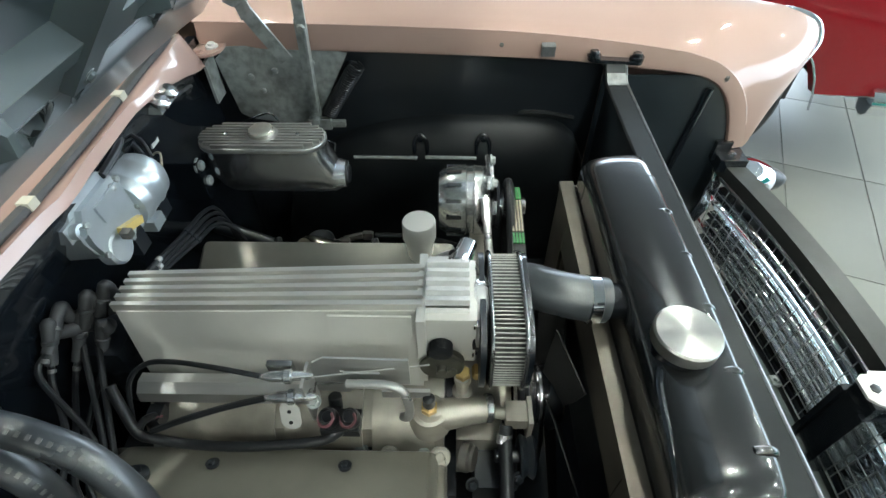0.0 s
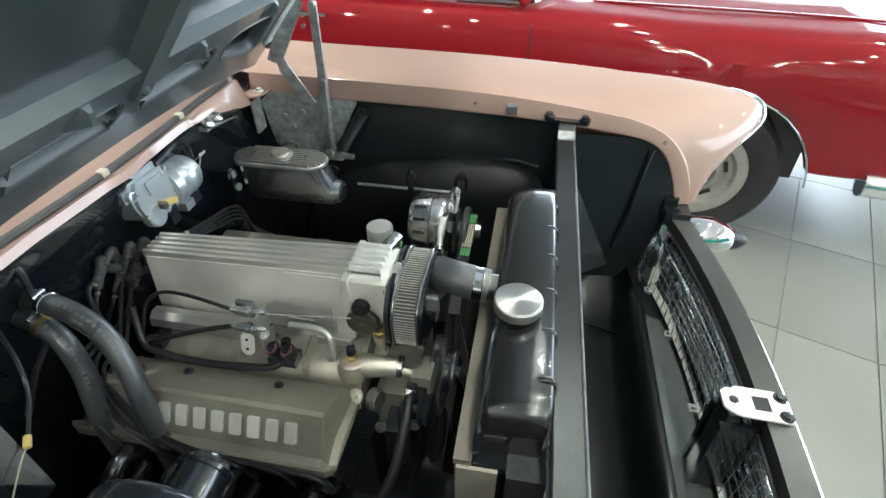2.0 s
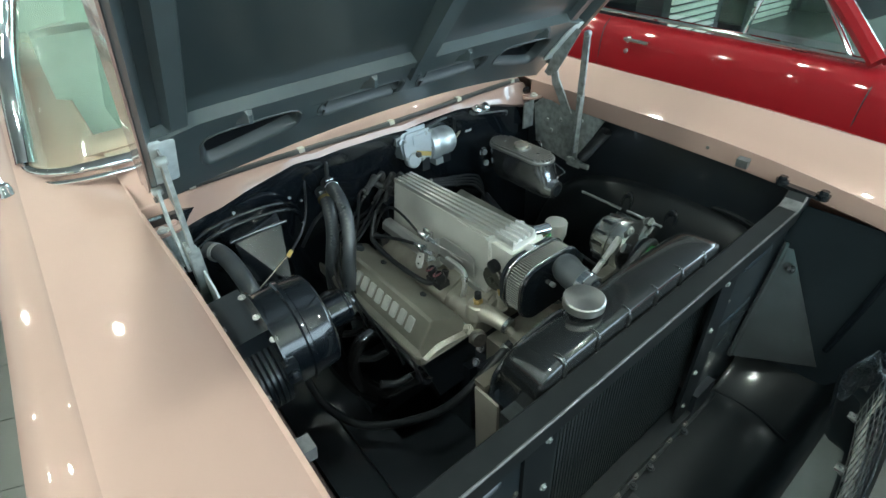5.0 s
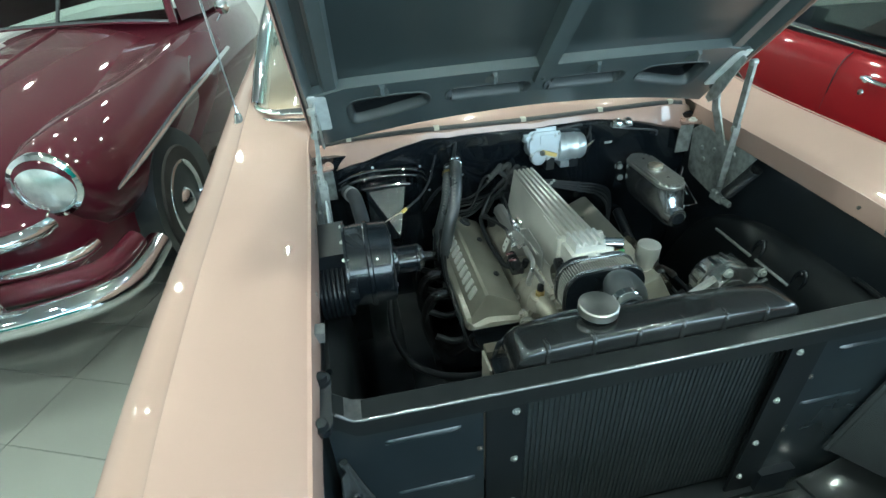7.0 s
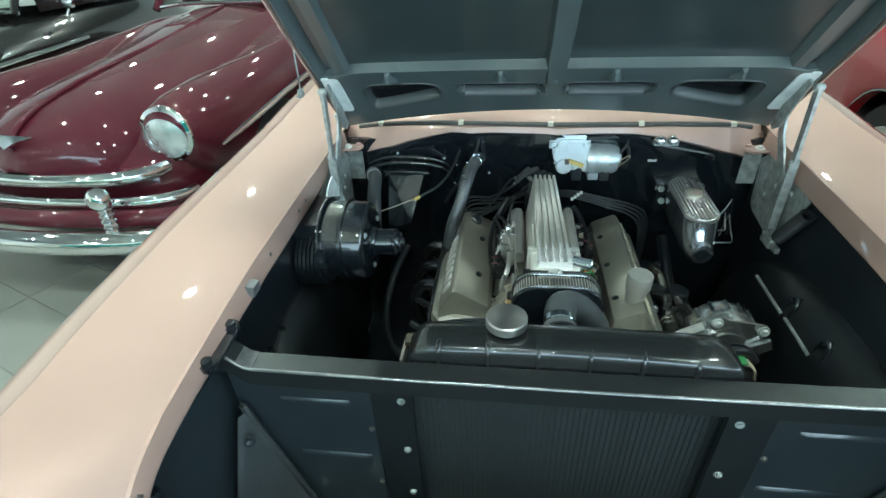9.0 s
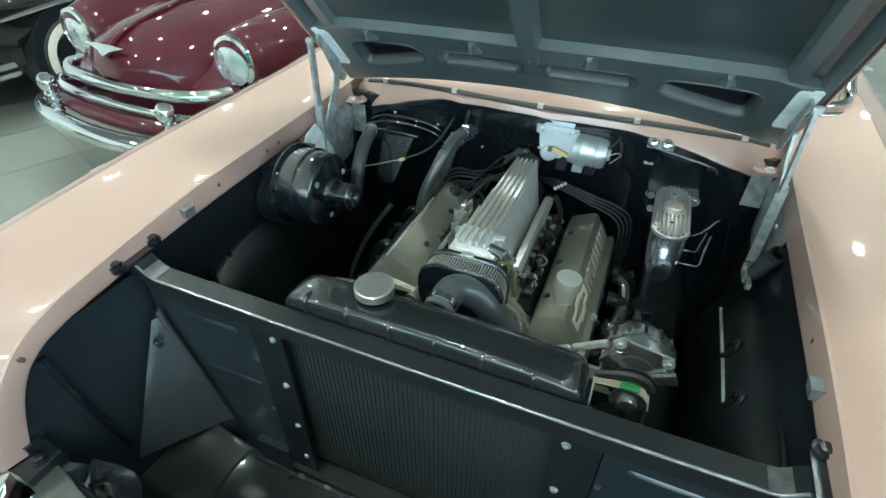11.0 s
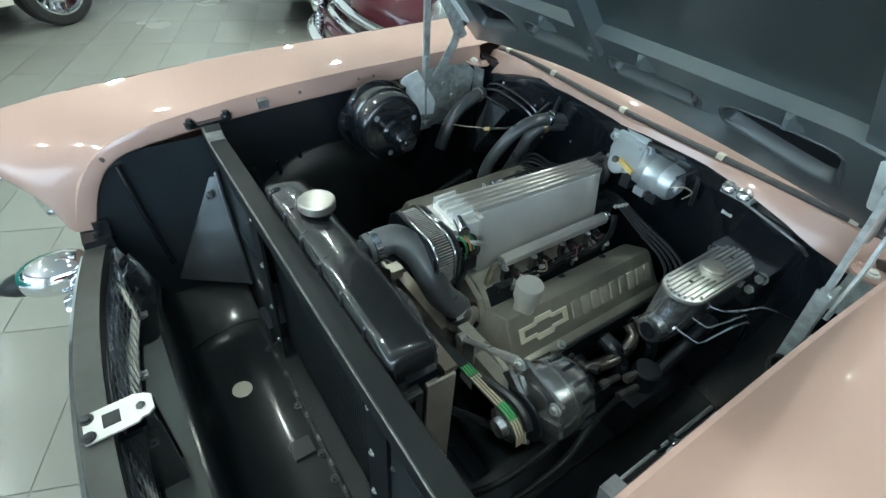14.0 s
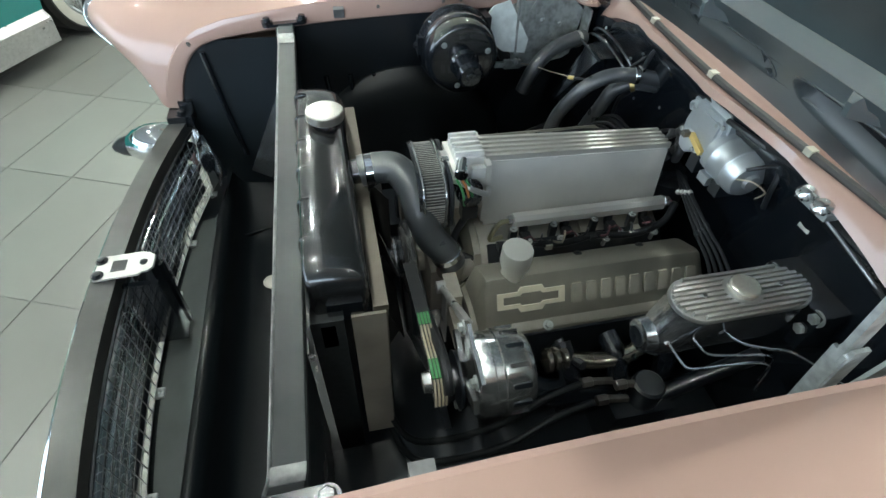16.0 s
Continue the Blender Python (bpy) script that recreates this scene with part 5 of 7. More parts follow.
part("side_boss", join(rod((0.056, 0.355, 0.945), (0.064, 0.355, 0.945), 0.012, 18), rbox((0.052, 0.375, 0.925), (0.062, 0.404, 0.950), 0.004)), BRIGHTAL, tb, "bright cast boss")
part("idle_motor", rod((0.040, 0.36, 0.955), (0.085, 0.345, 0.955), 0.014, 18), CHROME, tb, "bright cylindrical idle motor")
part("throttle_cam", join(lathe((-0.056, 0.383, 0.856), (-1, 0, 0), [(0, 0.030), (0.003, 0.033), (0.006, 0.026), (0.010, 0.026), (0.012, 0.033), (0.015, 0.031)], 28), rod((-0.05, 0.383, 0.856), (-0.080, 0.383, 0.856), 0.008, 12), rod((-0.069, 0.368, 0.848), (-0.074, 0.368, 0.848), 0.007, 12)), CAMGREY, tb, "dark throttle cam wheel")
part("fitting", rod((-0.055, 0.33, 0.835), (-0.075, 0.33, 0.835), 0.009, 6), BRASS, tb, "brass fitting")
# linkage, brackets and cables on the passenger side of the intake
cb = part("cable_bracket", holed_sheet([(0.428, 0.872), (0.428, 0.934), (0.545, 0.938), (0.562, 0.925), (0.575, 0.850), (0.52, 0.845), (0.50, 0.868)], [[(0.470, 0.898), (0.470, 0.908), (0.520, 0.912), (0.526, 0.905), (0.520, 0.899)]], 0.003, lambda a, b, d: V(-0.090, a, b - 0.030)), BRUSHED, eng, "bare slotted cable bracket")
part("bracket_foot", rbox((-0.128, 0.566, 0.800), (-0.088, 0.570, 0.895), 0.001), BRUSHED, cb)
part("bracket_lug", rbox((-0.100, 0.585, 0.868), (-0.092, 0.620, 0.905), 0.002), POLISH, cb)
for y, x, z in ((0.59, -0.112, 0.896), (0.588, -0.128, 0.868)):
    part("cable_end", lathe((x, y + 0.035, z), (0.06, -1, -0.04), [(0, 0.004), (0.014, 0.008), (0.030, 0.0085), (0.032, 0.011), (0.040, 0.011), (0.042, 0.007), (0.062, 0.006), (0.070, 0.003)], 14), POLISH, cb, "bright cable adjuster")
part("throttle_cable", tube([(-0.113, 0.625, 0.898), (-0.105, 0.69, 0.906), (-0.097, 0.75, 0.905), (-0.093, 0.795, 0.890), (-0.105, 0.825, 0.860), (-0.13, 0.835, 0.80)], 0.0038, 8, 5), RUBBER, eng, "black throttle cable")
part("kickdown_cable", tube([(-0.129, 0.622, 0.868), (-0.138, 0.68, 0.856), (-0.148, 0.74, 0.838), (-0.155, 0.79, 0.815)], 0.0048, 8, 5), RUBBER, eng, "black cable")
part("inner_cable", rod((-0.110, 0.555, 0.893), (-0.080, 0.40, 0.878), 0.0012, 6), BRUSHED, eng)
part("lever", rbox((-0.098, 0.40, 0.815), (-0.092, 0.47, 0.832), 0.003), BRUSHED, eng)
tab = part("bracket_tab", prism(oval(0.028, 0.048, 0.013), (-0.137, 0.594, 0.832), (0, 1, 0), (0.35, 0, 0.93), 0.003, 0.001), WHITEPL, eng, "oval bright tab with two holes")
for dz in (-0.010, 0.010):
    part("tab_hole", lathe((-0.1385 + 0.35 * dz, 0.594, 0.832 + 0.93 * dz), (-0.93, 0, 0.35), [(0, 0.003), (0.0012, 0.003)], 10), RUBBER, tab)
for yc in (0.543, 0.512):
    cn = part("connector", lathe((-0.128, yc, 0.800), (-0.25, 0, 1), [(0, 0.012), (0.010, 0.014), (0.020, 0.0145), (0.024, 0.0125), (0.034, 0.012), (0.036, 0.009), (0.030, 0.008)], 20), RUBBER, eng, "round black connector")
    part("connector_wire", tube([(-0.136, yc + 0.012, 0.830), (-0.148, yc + 0.008, 0.828), (-0.152, yc - 0.004, 0.834), (-0.146, yc - 0.012, 0.842), (-0.136, yc - 0.008, 0.840)], 0.0023, 6, 4), REDW, cn, "dull red wire loop")
part("connector_body", rbox((-0.146, 0.500, 0.788), (-0.112, 0.556, 0.806), 0.006), RUBBER, eng, "black connector body")
part("bracket_bolt", bolt((-0.124, 0.560, 0.850), (-0.4, 0, 1), 0.007, 0.007), ZINC, eng)
part("harness", tube([(-0.132, 0.515, 0.808), (-0.150, 0.545, 0.790), (-0.158, 0.60, 0.787), (-0.164, 0.67, 0.790), (-0.162, 0.74, 0.790), (-0.157, 0.79, 0.794), (-0.150, 0.82, 0.80), (-0.125, 0.84, 0.84), (-0.11, 0.85, 0.86)], 0.0075, 10, 5), RUBBER, eng, "black wiring loom")
part("harness_branch", tube([(-0.150, 0.82, 0.80), (-0.135, 0.815, 0.805), (-0.120, 0.812, 0.79)], 0.006, 8, 5), RUBBER, eng)
neck = part("coolant_neck", lathe((-0.100, 0.402, 0.745), (0, 0, 1), [(0, 0.034), (0.020, 0.033), (0.028, 0.028), (0.036, 0.027), (0.040, 0.022)], 28), CAST, eng, "cast coolant fitting")
part("elbow", tube([(-0.100, 0.402, 0.762), (-0.096, 0.370, 0.764), (-0.090, 0.340, 0.762), (-0.085, 0.312, 0.758)], lambda t: 0.026 - 0.006 * t, 18, 4), CAST, neck)
part("elbow_ring", rod((-0.084, 0.318, 0.759), (-0.083, 0.304, 0.757), 0.023, 24), POLISH, neck)
for q in ((-0.150, 0.462, 0.742), (-0.150, 0.385, 0.742)):
    part("flange_pad", lathe((q[0], q[1], q[2] - 0.012), (-0.45, 0, 0.9), [(0, 0.016), (0.008, 0.0155), (0.010, 0.012)], 20), CAST, neck)
    part("flange_bolt", bolt((q[0] - 0.005, q[1], q[2]), (-0.45, 0, 0.9), 0.0075, 0.007), CAST, neck)
part("tee_block", join(rbox((-0.104, 0.247, 0.730), (-0.070, 0.284, 0.757), 0.004), rod((-0.086, 0.284, 0.744), (-0.085, 0.308, 0.752), 0.010, 16)), CAST, neck, "cast tee block")
part("tee_flange", rbox((-0.112, 0.243, 0.700), (-0.066, 0.250, 0.765), 0.002), CAST, neck)
part("heater_return_hose", tube([(-0.100, 0.282, 0.735), (-0.125, 0.284, 0.720), (-0.190, 0.283, 0.692), (-0.254, 0.290, 0.655), (-0.302, 0.318, 0.611), (-0.352, 0.365, 0.570), (-0.410, 0.420, 0.542), (-0.465, 0.485, 0.535), (-0.500, 0.590, 0.560), (-0.490, 0.700, 0.630), (-0.450, 0.790, 0.700)], 0.0105, 14, 5), RUBBER, neck, "long black looping hose")
part("stub_clamp", rod((-0.110, 0.285, 0.727), (-0.121, 0.287, 0.717), 0.0135, 18, 0.05), POLISH, neck, "bright band clamp")
for q in ((-0.150, 0.340, 0.705), (-0.165, 0.265, 0.690), (-0.168, 0.335, 0.668)):
    part("timing_bolt", bolt(q, (-0.6, -0.3, 0.7), 0.0075, 0.008), SATIN, neck)
part("front_boss", lathe((-0.150, 0.352, 0.735), (-0.3, -1, 0.2), [(0, 0.022), (0.012, 0.022), (0.016, 0.018), (0.020, 0.018)], 20), BRONZE, neck, "dark boss")
part("sender", lathe((-0.100, 0.402, 0.784), (0, 0, 1), [(0, 0.013), (0.01, 0.013), (0.012, 0.010), (0.018, 0.010)], 6), BRASS, eng, "brass temperature sender")
part("sender_boot", lathe((-0.100, 0.402, 0.802), (0, 0, 1), [(0, 0.010), (0.016, 0.009), (0.020, 0.004)], 14), RUBBER, eng)
part("vacuum_pipe", tube([(-0.105, 0.515, 0.866), (-0.106, 0.47, 0.868), (-0.110, 0.440, 0.862), (-0.120, 0.428, 0.838), (-0.124, 0.430, 0.810), (-0.118, 0.440, 0.796)], 0.0065, 10, 4), BRUSHED, eng, "bent bright pipe")
part("vacuum_pipe", tube([(0.085, 0.466, 0.813), (0.090, 0.445, 0.815), (0.096, 0.428, 0.80), (0.10, 0.42, 0.775), (0.095, 0.45, 0.775)], 0.006, 10, 4), YZINC, eng, "bent dull plated pipe")
part("thermostat_housing", join(rod((0.116, 0.328, 0.70), (0.116, 0.328, 0.745), 0.032, 24), rod((0.116, 0.335, 0.70), (0.10, 0.38, 0.72), 0.03, 18)), CAST, eng, "cast thermostat housing")
part("distributor_cap", lathe((0.0, 0.905, 0.74), (0, 0, 1), [(0, 0.05), (0.06, 0.055), (0.08, 0.05), (0.085, 0.03), (0.10, 0.028)], 24), SATIN, eng, "black distributor cap")
# front drive
part("water_pump", join(rbox((-0.11, 0.285, 0.56), (0.11, 0.36, 0.70), 0.02), rod((0, 0.30, 0.64), (0, 0.24, 0.64), 0.035, 24)), CAST, eng, "cast water pump")
part("pump_pulley", lathe((0, 0.262, 0.64), (0, -1, 0), [(0, 0.085), (0.004, 0.09), (0.012, 0.078), (0.022, 0.09), (0.03, 0.085), (0.032, 0.05), (0.05, 0.045), (0.07, 0.045), (0.075, 0.03)], 40), POLISH, eng, "bright water pump pulley")
part("crank_pulley", lathe((0, 0.285, 0.44), (0, -1, 0), [(0, 0.08), (0.005, 0.095), (0.015, 0.08), (0.03, 0.095), (0.04, 0.09), (0.042, 0.03)], 40), SATIN, eng)
part("drive_belt", join(tube([(0.45, 0.247, 0.775), (0.425, 0.247, 0.80), (0.36, 0.247, 0.79), (0.09, 0.247, 0.67), (-0.03, 0.247, 0.725), (-0.09, 0.247, 0.64), (-0.10, 0.247, 0.46), (0.0, 0.247, 0.345), (0.095, 0.247, 0.42), (0.44, 0.247, 0.735)], 0.010, 8, 4)), RUBBER, eng, "black drive belt")
part("hub_drum", lathe((0, 0.262, 0.652), (0, -1, 0), [(0, 0.060), (0.004, 0.062), (0.010, 0.062), (0.012, 0.052), (0.040, 0.050), (0.042, 0.053), (0.048, 0.053), (0.050, 0.048), (0.088, 0.046), (0.094, 0.040), (0.096, 0.0)], 40), GLOSS, eng, "black drive hub with bright bands")
for yb_ in (0.248, 0.216, 0.176):
    part("hub_band", rod((0, yb_, 0.652), (0, yb_ - 0.006, 0.652), 0.0545 if yb_ > 0.2 else 0.0475, 40, 0.05), POLISH, eng, "bright band")
fan = part("fan", lathe((0, 0.205, 0.64), (0, -1, 0), [(0, 0.055), (0.012, 0.06), (0.03, 0.055), (0.032, 0.02)], 28), SATIN, eng, "black cooling fan")
for i in range(7):
    a = 2 * math.pi * i / 7
    d, t = V(math.cos(a), 0, math.sin(a)), V(-math.sin(a), 0, math.cos(a))
    c = V(0, 0.19, 0.64)
    part("blade", thick(loft([[c + d * r + t * (-0.035 * w) + V(0, 0.016, 0), c + d * r, c + d * r + t * (0.035 * w) - V(0, 0.016, 0)] for r, w in ((0.04, 0.8), (0.12, 1.2), (0.20, 1.4))], closed=False), 0.002), TYRE, fan)
part("lower_bracket", rbox((-0.17, 0.275, 0.54), (-0.10, 0.33, 0.66), 0.01), SATIN, eng)
part("idler", join(lathe((-0.135, 0.262, 0.70), (0, -1, 0), [(0, 0.03), (0.004, 0.034), (0.012, 0.028), (0.02, 0.034), (0.024, 0.03)], 28), rod((-0.135, 0.30, 0.70), (-0.135, 0.25, 0.70), 0.01, 14)), SATIN, eng)
for s in (1, -1):
    part("engine_mount", rbox((min(s * 0.16, s * 0.38), 0.55, 0.385), (max(s * 0.16, s * 0.38), 0.66, 0.45), 0.01), SATIN, eng)

# air filter
af = thing("air_filter", "oval pleated grey air filter with chrome rims", "filter", at=(0, 0.29, 0.84))
out = oval(0.194, 0.134, 0.05, 8)
C = V(0.004, 0, 0.877)
path = []
for i in range(len(out)):
    a, b = V(*out[i], 0), V(*out[(i + 1) % len(out)], 0)
    n = max(2, int((b - a).length / 0.0016))
    path += [a + (b - a) * k / n for k in range(n)]
rings = []
for y in (0.266, 0.312):
    rings.append([C + V(p.x * (1.0 if i % 4 < 2 else 0.945), y, p.y * (1.0 if i % 4 < 2 else 0.92)) for i, p in enumerate(path)])
part("pleats", loft(rings), material("filter_pleats", (0.07, 0.07, 0.07), 0.6, 0, vary=0.25, scale=60), af, "grey pleated filter medium", sharp=20)
crest = bmesh.new()
for i, p in enumerate(path):
    if i % 4 == 0:
        q = (p + path[(i + 1) % len(path)]) / 2
        d = V(q.x, 0, q.y).normalized()
        w = V(-d.z, 0, d.x)
        c = C + V(q.x, 0.289, q.y)
        vs = box(crest, (-0.0007, -0.022, -0.001), (0.0007, 0.022, 0.0012))
        for v in vs:
            v.co = c + w * v.co.x + V(0, v.co.y, 0) + d * v.co.z
part("pleat_edges", crest, material("pleat_edge_grey", (0.36, 0.36, 0.34), 0.5, 0.2, vary=0.2, scale=60), af, "pale pleat edges")
big = [(a * 1.03, b * 1.05) for a, b in out]
part("front_plate", bevelled(prism(big, C + V(0, 0.258, 0), (1, 0, 0), (0, 0, 1), -0.009), 0.003), GLOSS, af, "black front plate")
for y in (0.268, 0.314):
    part("rim", tube([C + V(a * 1.005, y, b * 1.01) for a, b in big + big[:1]], 0.0032, 8, 1), RIMD, af, "chrome rim")
part("back_plate", prism(big, C + V(0, 0.322, 0), (1, 0, 0), (0, 0, 1), -0.008), SATIN, af)
part("clamp_ring", rod((0.0, 0.322, 0.888), (0.0, 0.342, 0.888), 0.054, 32), SATIN, af)
part("centre_stud", rod((0.0, 0.260, 0.880), (0.0, 0.246, 0.880), 0.006, 6), ZINC, af)

# radiator
FINL = material("fin_edge", (0.036, 0.045, 0.050), 0.4, 0.4, vary=0.3, scale=60)
TANKBLK = material("radiator_black", (0.038, 0.041, 0.044), 0.22, 0.7, 0.9, spec=0.45, vary=0.2, scale=12, rough_vary=0.05, bump=0.02, bump_scale=40, coat_rough=0.08)
rad = thing("radiator", "gloss black painted radiator with stepped top tank", "radiator", at=(0, 0.08, 0.36))
part("core", rbox((-0.335, 0.030, 0.36), (0.335, 0.085, 0.875), 0.003), FIN, rad, "dark finned core")
rings = []
TANK = [(0.033, 0.0), (0.031, 0.075), (0.030, 0.100), (0.0305, 0.108), (0.033, 0.1135), (0.038, 0.1165), (0.046, 0.1175), (0.062, 0.118), (0.082, 0.1165), (0.102, 0.1125), (0.118, 0.106), (0.127, 0.099), (0.132, 0.088), (0.134, 0.070), (0.135, 0.0)]
for x, k, w in ((-0.297, 0.55, 0.80), (-0.294, 0.70, 0.88), (-0.286, 0.84, 0.95), (-0.272, 0.94, 0.99), (-0.25, 0.98, 1.0), (-0.18, 1.0, 1.0), (-0.1, 1.02, 1.0), (0.0, 1.03, 1.0), (0.1, 1.02, 1.0), (0.2, 0.985, 1.0), (0.265, 0.95, 1.0), (0.292, 0.91, 0.99), (0.306, 0.82, 0.95), (0.314, 0.68, 0.88), (0.317, 0.52, 0.80)):
    rings.append([V(x, 0.084 + (y - 0.084) * w, 0.863 + h * k) for y, h in TANK])
tank = part("top_tank", loft(rings), TANKBLK, rad, "gloss black top tank", sharp=50)
for i in range(6):
    x = -0.235 + 0.0925 * i
    k = 1.0 - 0.9 * max(0, x - 0.1) ** 1.3
    part("crimp", tube([(x, 0.036, 0.87), (x, 0.032, 0.93), (x, 0.0305, 0.860 + 0.100 * k), (x, 0.0330, 0.8615 + 0.1125 * k), (x, 0.042, 0.8625 + 0.1165 * k), (x, 0.054, 0.860 + 0.1165 * k)], 0.0055, 10, 3), TANKBLK, tank)
part("solder_seam", tube([(x, 0.136, 0.872) for x in np.linspace(-0.31, 0.31, 7)], 0.004, 8, 1), TANKBLK, tank)
part("overflow_boss", rbox((0.255, 0.040, 0.895), (0.300, 0.135, 0.930), 0.010), TANKBLK, tank)
part("core_flange", rbox((-0.318, 0.034, 0.853), (0.318, 0.135, 0.866), 0.003), GLOSS, rad)
cap = part("radiator_cap", lathe((-0.110, 0.093, 0.990), (0, 0, 1), [(0, 0.037), (0.002, 0.0395), (0.018, 0.0395), (0.0205, 0.037), (0.0208, 0.0)], 48), CAPB, rad, "round brushed aluminium radiator cap")
part("filler_neck", lathe((-0.110, 0.093, 0.957), (0, 0, 1), [(0, 0.036), (0.012, 0.030), (0.04, 0.029), (0.043, 0.034)], 32), GLOSS, rad)
part("overflow_pipe", tube([(-0.135, 0.122, 0.97), (-0.16, 0.128, 0.965), (-0.22, 0.13, 0.955), (-0.28, 0.13, 0.93), (-0.31, 0.135, 0.86), (-0.31, 0.14, 0.6)], 0.0055, 8, 5), GLOSS, rad, "black overflow pipe")
part("outlet_neck", join(rod((0.0, 0.125, 0.925), (0.0, 0.175, 0.93), 0.026, 24)), GLOSS, rad)
part("petcock_block", rbox((0.285, 0.06, 0.87), (0.325, 0.12, 0.905), 0.006), GLOSS, rad)
# shroud and panels carry their shade in a darker aluminium colour
sh = part("fan_shroud", rbox((-0.325, 0.1365, 0.873), (0.325, 0.163, 0.886), 0.005, 3), SHROUDSHADE, rad, "bare aluminium fan shroud, shade in its colour")
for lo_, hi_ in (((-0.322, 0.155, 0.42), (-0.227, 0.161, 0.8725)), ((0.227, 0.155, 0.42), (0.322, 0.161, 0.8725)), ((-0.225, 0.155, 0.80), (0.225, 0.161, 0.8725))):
    part("shroud_panel", rbox(lo_, hi_, 0.002), SHROUDSHADE, sh)
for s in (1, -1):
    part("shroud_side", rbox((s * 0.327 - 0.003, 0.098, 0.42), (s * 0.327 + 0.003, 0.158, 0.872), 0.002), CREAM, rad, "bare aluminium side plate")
part("bracket", join(rbox((0.30, 0.045, 0.80), (0.335, 0.07, 0.862), 0.004), bolt((0.32, 0.043, 0.83), (0, -1, 0), 0.007, 0.008)), GLOSS, rad)
for i in range(58):
    x = -0.325 + 0.65 * i / 57
    part("fin", rbox((x - 0.0016, 0.0272, 0.365), (x + 0.0016, 0.0298, 0.862), 0), FINL, rad)

# top hose
TOPHOSE = material("top_hose_rubber", (0.052, 0.059, 0.065), 0.30, 0, spec=0.95, vary=0.3, scale=25, rough_vary=0.06, bump=0.08, bump_scale=300)
HOSE = material("hose_rubber", (0.046, 0.052, 0.058), 0.32, 0, spec=0.9, vary=0.3, scale=25, rough_vary=0.06, bump=0.08, bump_scale=300)
th = thing("radiator_hose", "thick black rubber radiator hose, curved, with clamps", "hose", at=(0.0, 0.17, 0.93))
part("hose_body", tube([(0.0, 0.150, 0.927), (0.001, 0.185, 0.932), (0.010, 0.222, 0.932), (0.044, 0.250, 0.908), (0.080, 0.262, 0.865), (0.102, 0.282, 0.81), (0.113, 0.312, 0.772), (0.116, 0.328, 0.735)], 0.033, 20, 6), TOPHOSE, th)
part("clamp", rod((0.0, 0.160, 0.928), (0.0, 0.178, 0.929), 0.0352, 28, 0.05), CHROME, th, "bright band clamp")
part("clamp_screw", join(rod((-0.012, 0.169, 0.892), (0.012, 0.169, 0.892), 0.006, 10)), CHROME, th)
part("clamp", rod((0.1135, 0.314, 0.770), (0.1145, 0.320, 0.756), 0.0358, 28, 0.05), CHROME, th, "bright band clamp")

# alternator
al = thing("alternator", "polished finned alternator with green striped belt", "alternator", at=(0.41, 0.34, 0.70))
part("case", lathe((0.415, 0.288, 0.758), (0, 1, 0), [(0, 0.035), (0.004, 0.072), (0.015, 0.078), (0.036, 0.079), (0.038, 0.076), (0.052, 0.076), (0.054, 0.080), (0.09, 0.078), (0.112, 0.064), (0.118, 0.03)], 40), ALTC, al, "polished cast case")
for i in range(14):
    a = 2 * math.pi * i / 14
    part("vent", rbox((-0.004, 0.012, 0.066), (0.004, 0.044, 0.0812), 0.002, m=pose(0.415, 0.34, 0.758, 0, math.degrees(a), 0)), GLOSS, al)
for i in range(3):
    u = radians((25, 150, 265)[i])
    part("front_ear", bevelled(loft([[V(0.415 + r * math.cos(u + w), y, 0.758 + r * math.sin(u + w)) for r, w in ((0.03, 0.35), (0.088, 0.16), (0.088, -0.16), (0.03, -0.35))] for y in (0.278, 0.288)]), 0.003), ALTC, al, "cast mounting ear")
part("strap_plate", bevelled(prism([(0.352, 0.842), (0.372, 0.860), (0.392, 0.852), (0.478, 0.838), (0.480, 0.820), (0.400, 0.826), (0.360, 0.822)], (0, 0.292, 0), (1, 0, 0), (0, 0, 1), -0.007), 0.002), POLISH, al, "bright mounting strap")
for q in ((0.366, 0.288, 0.846), (0.468, 0.286, 0.830), (0.43, 0.276, 0.685)):
    part("ear_bolt", bolt(q, (0, -1, 0), 0.009, 0.010), ZINC, al)
part("cooling_fan", lathe((0.412, 0.276, 0.750), (0, -1, 0), [(0, 0.020), (0.002, 0.052), (0.008, 0.054), (0.010, 0.022)], 32), SATIN, al)
part("pulley", lathe((0.408, 0.268, 0.748), (0, -1, 0), [(0, 0.022), (0.006, 0.022), (0.008, 0.037), (0.011, 0.037)] + [(0.013 + 0.003 * k, 0.0335 if k % 2 else 0.031) for k in range(9)] + [(0.041, 0.037), (0.044, 0.037), (0.046, 0.022), (0.060, 0.019), (0.062, 0.0)], 36), POLISH, al, "grooved pulley")
RUN = [(0.452, 0.738), (0.447, 0.764), (0.432, 0.780), (0.408, 0.786), (0.380, 0.784), (0.30, 0.773), (0.20, 0.757), (0.10, 0.735)]
belt = part("belt", loft([[V(x, 0.221, z - 0.004), V(x, 0.221, z), V(x, 0.247, z), V(x, 0.247, z - 0.004)] for x, z in RUN]), RUBBER, al, "flat ribbed drive belt")
for k in range(4):
    part("belt_rib", tube([(x, 0.2245 + 0.0063 * k, z + 0.0004) for x, z in RUN[:6]], 0.0022, 6, 1), PALEW, belt, "worn pale rib")
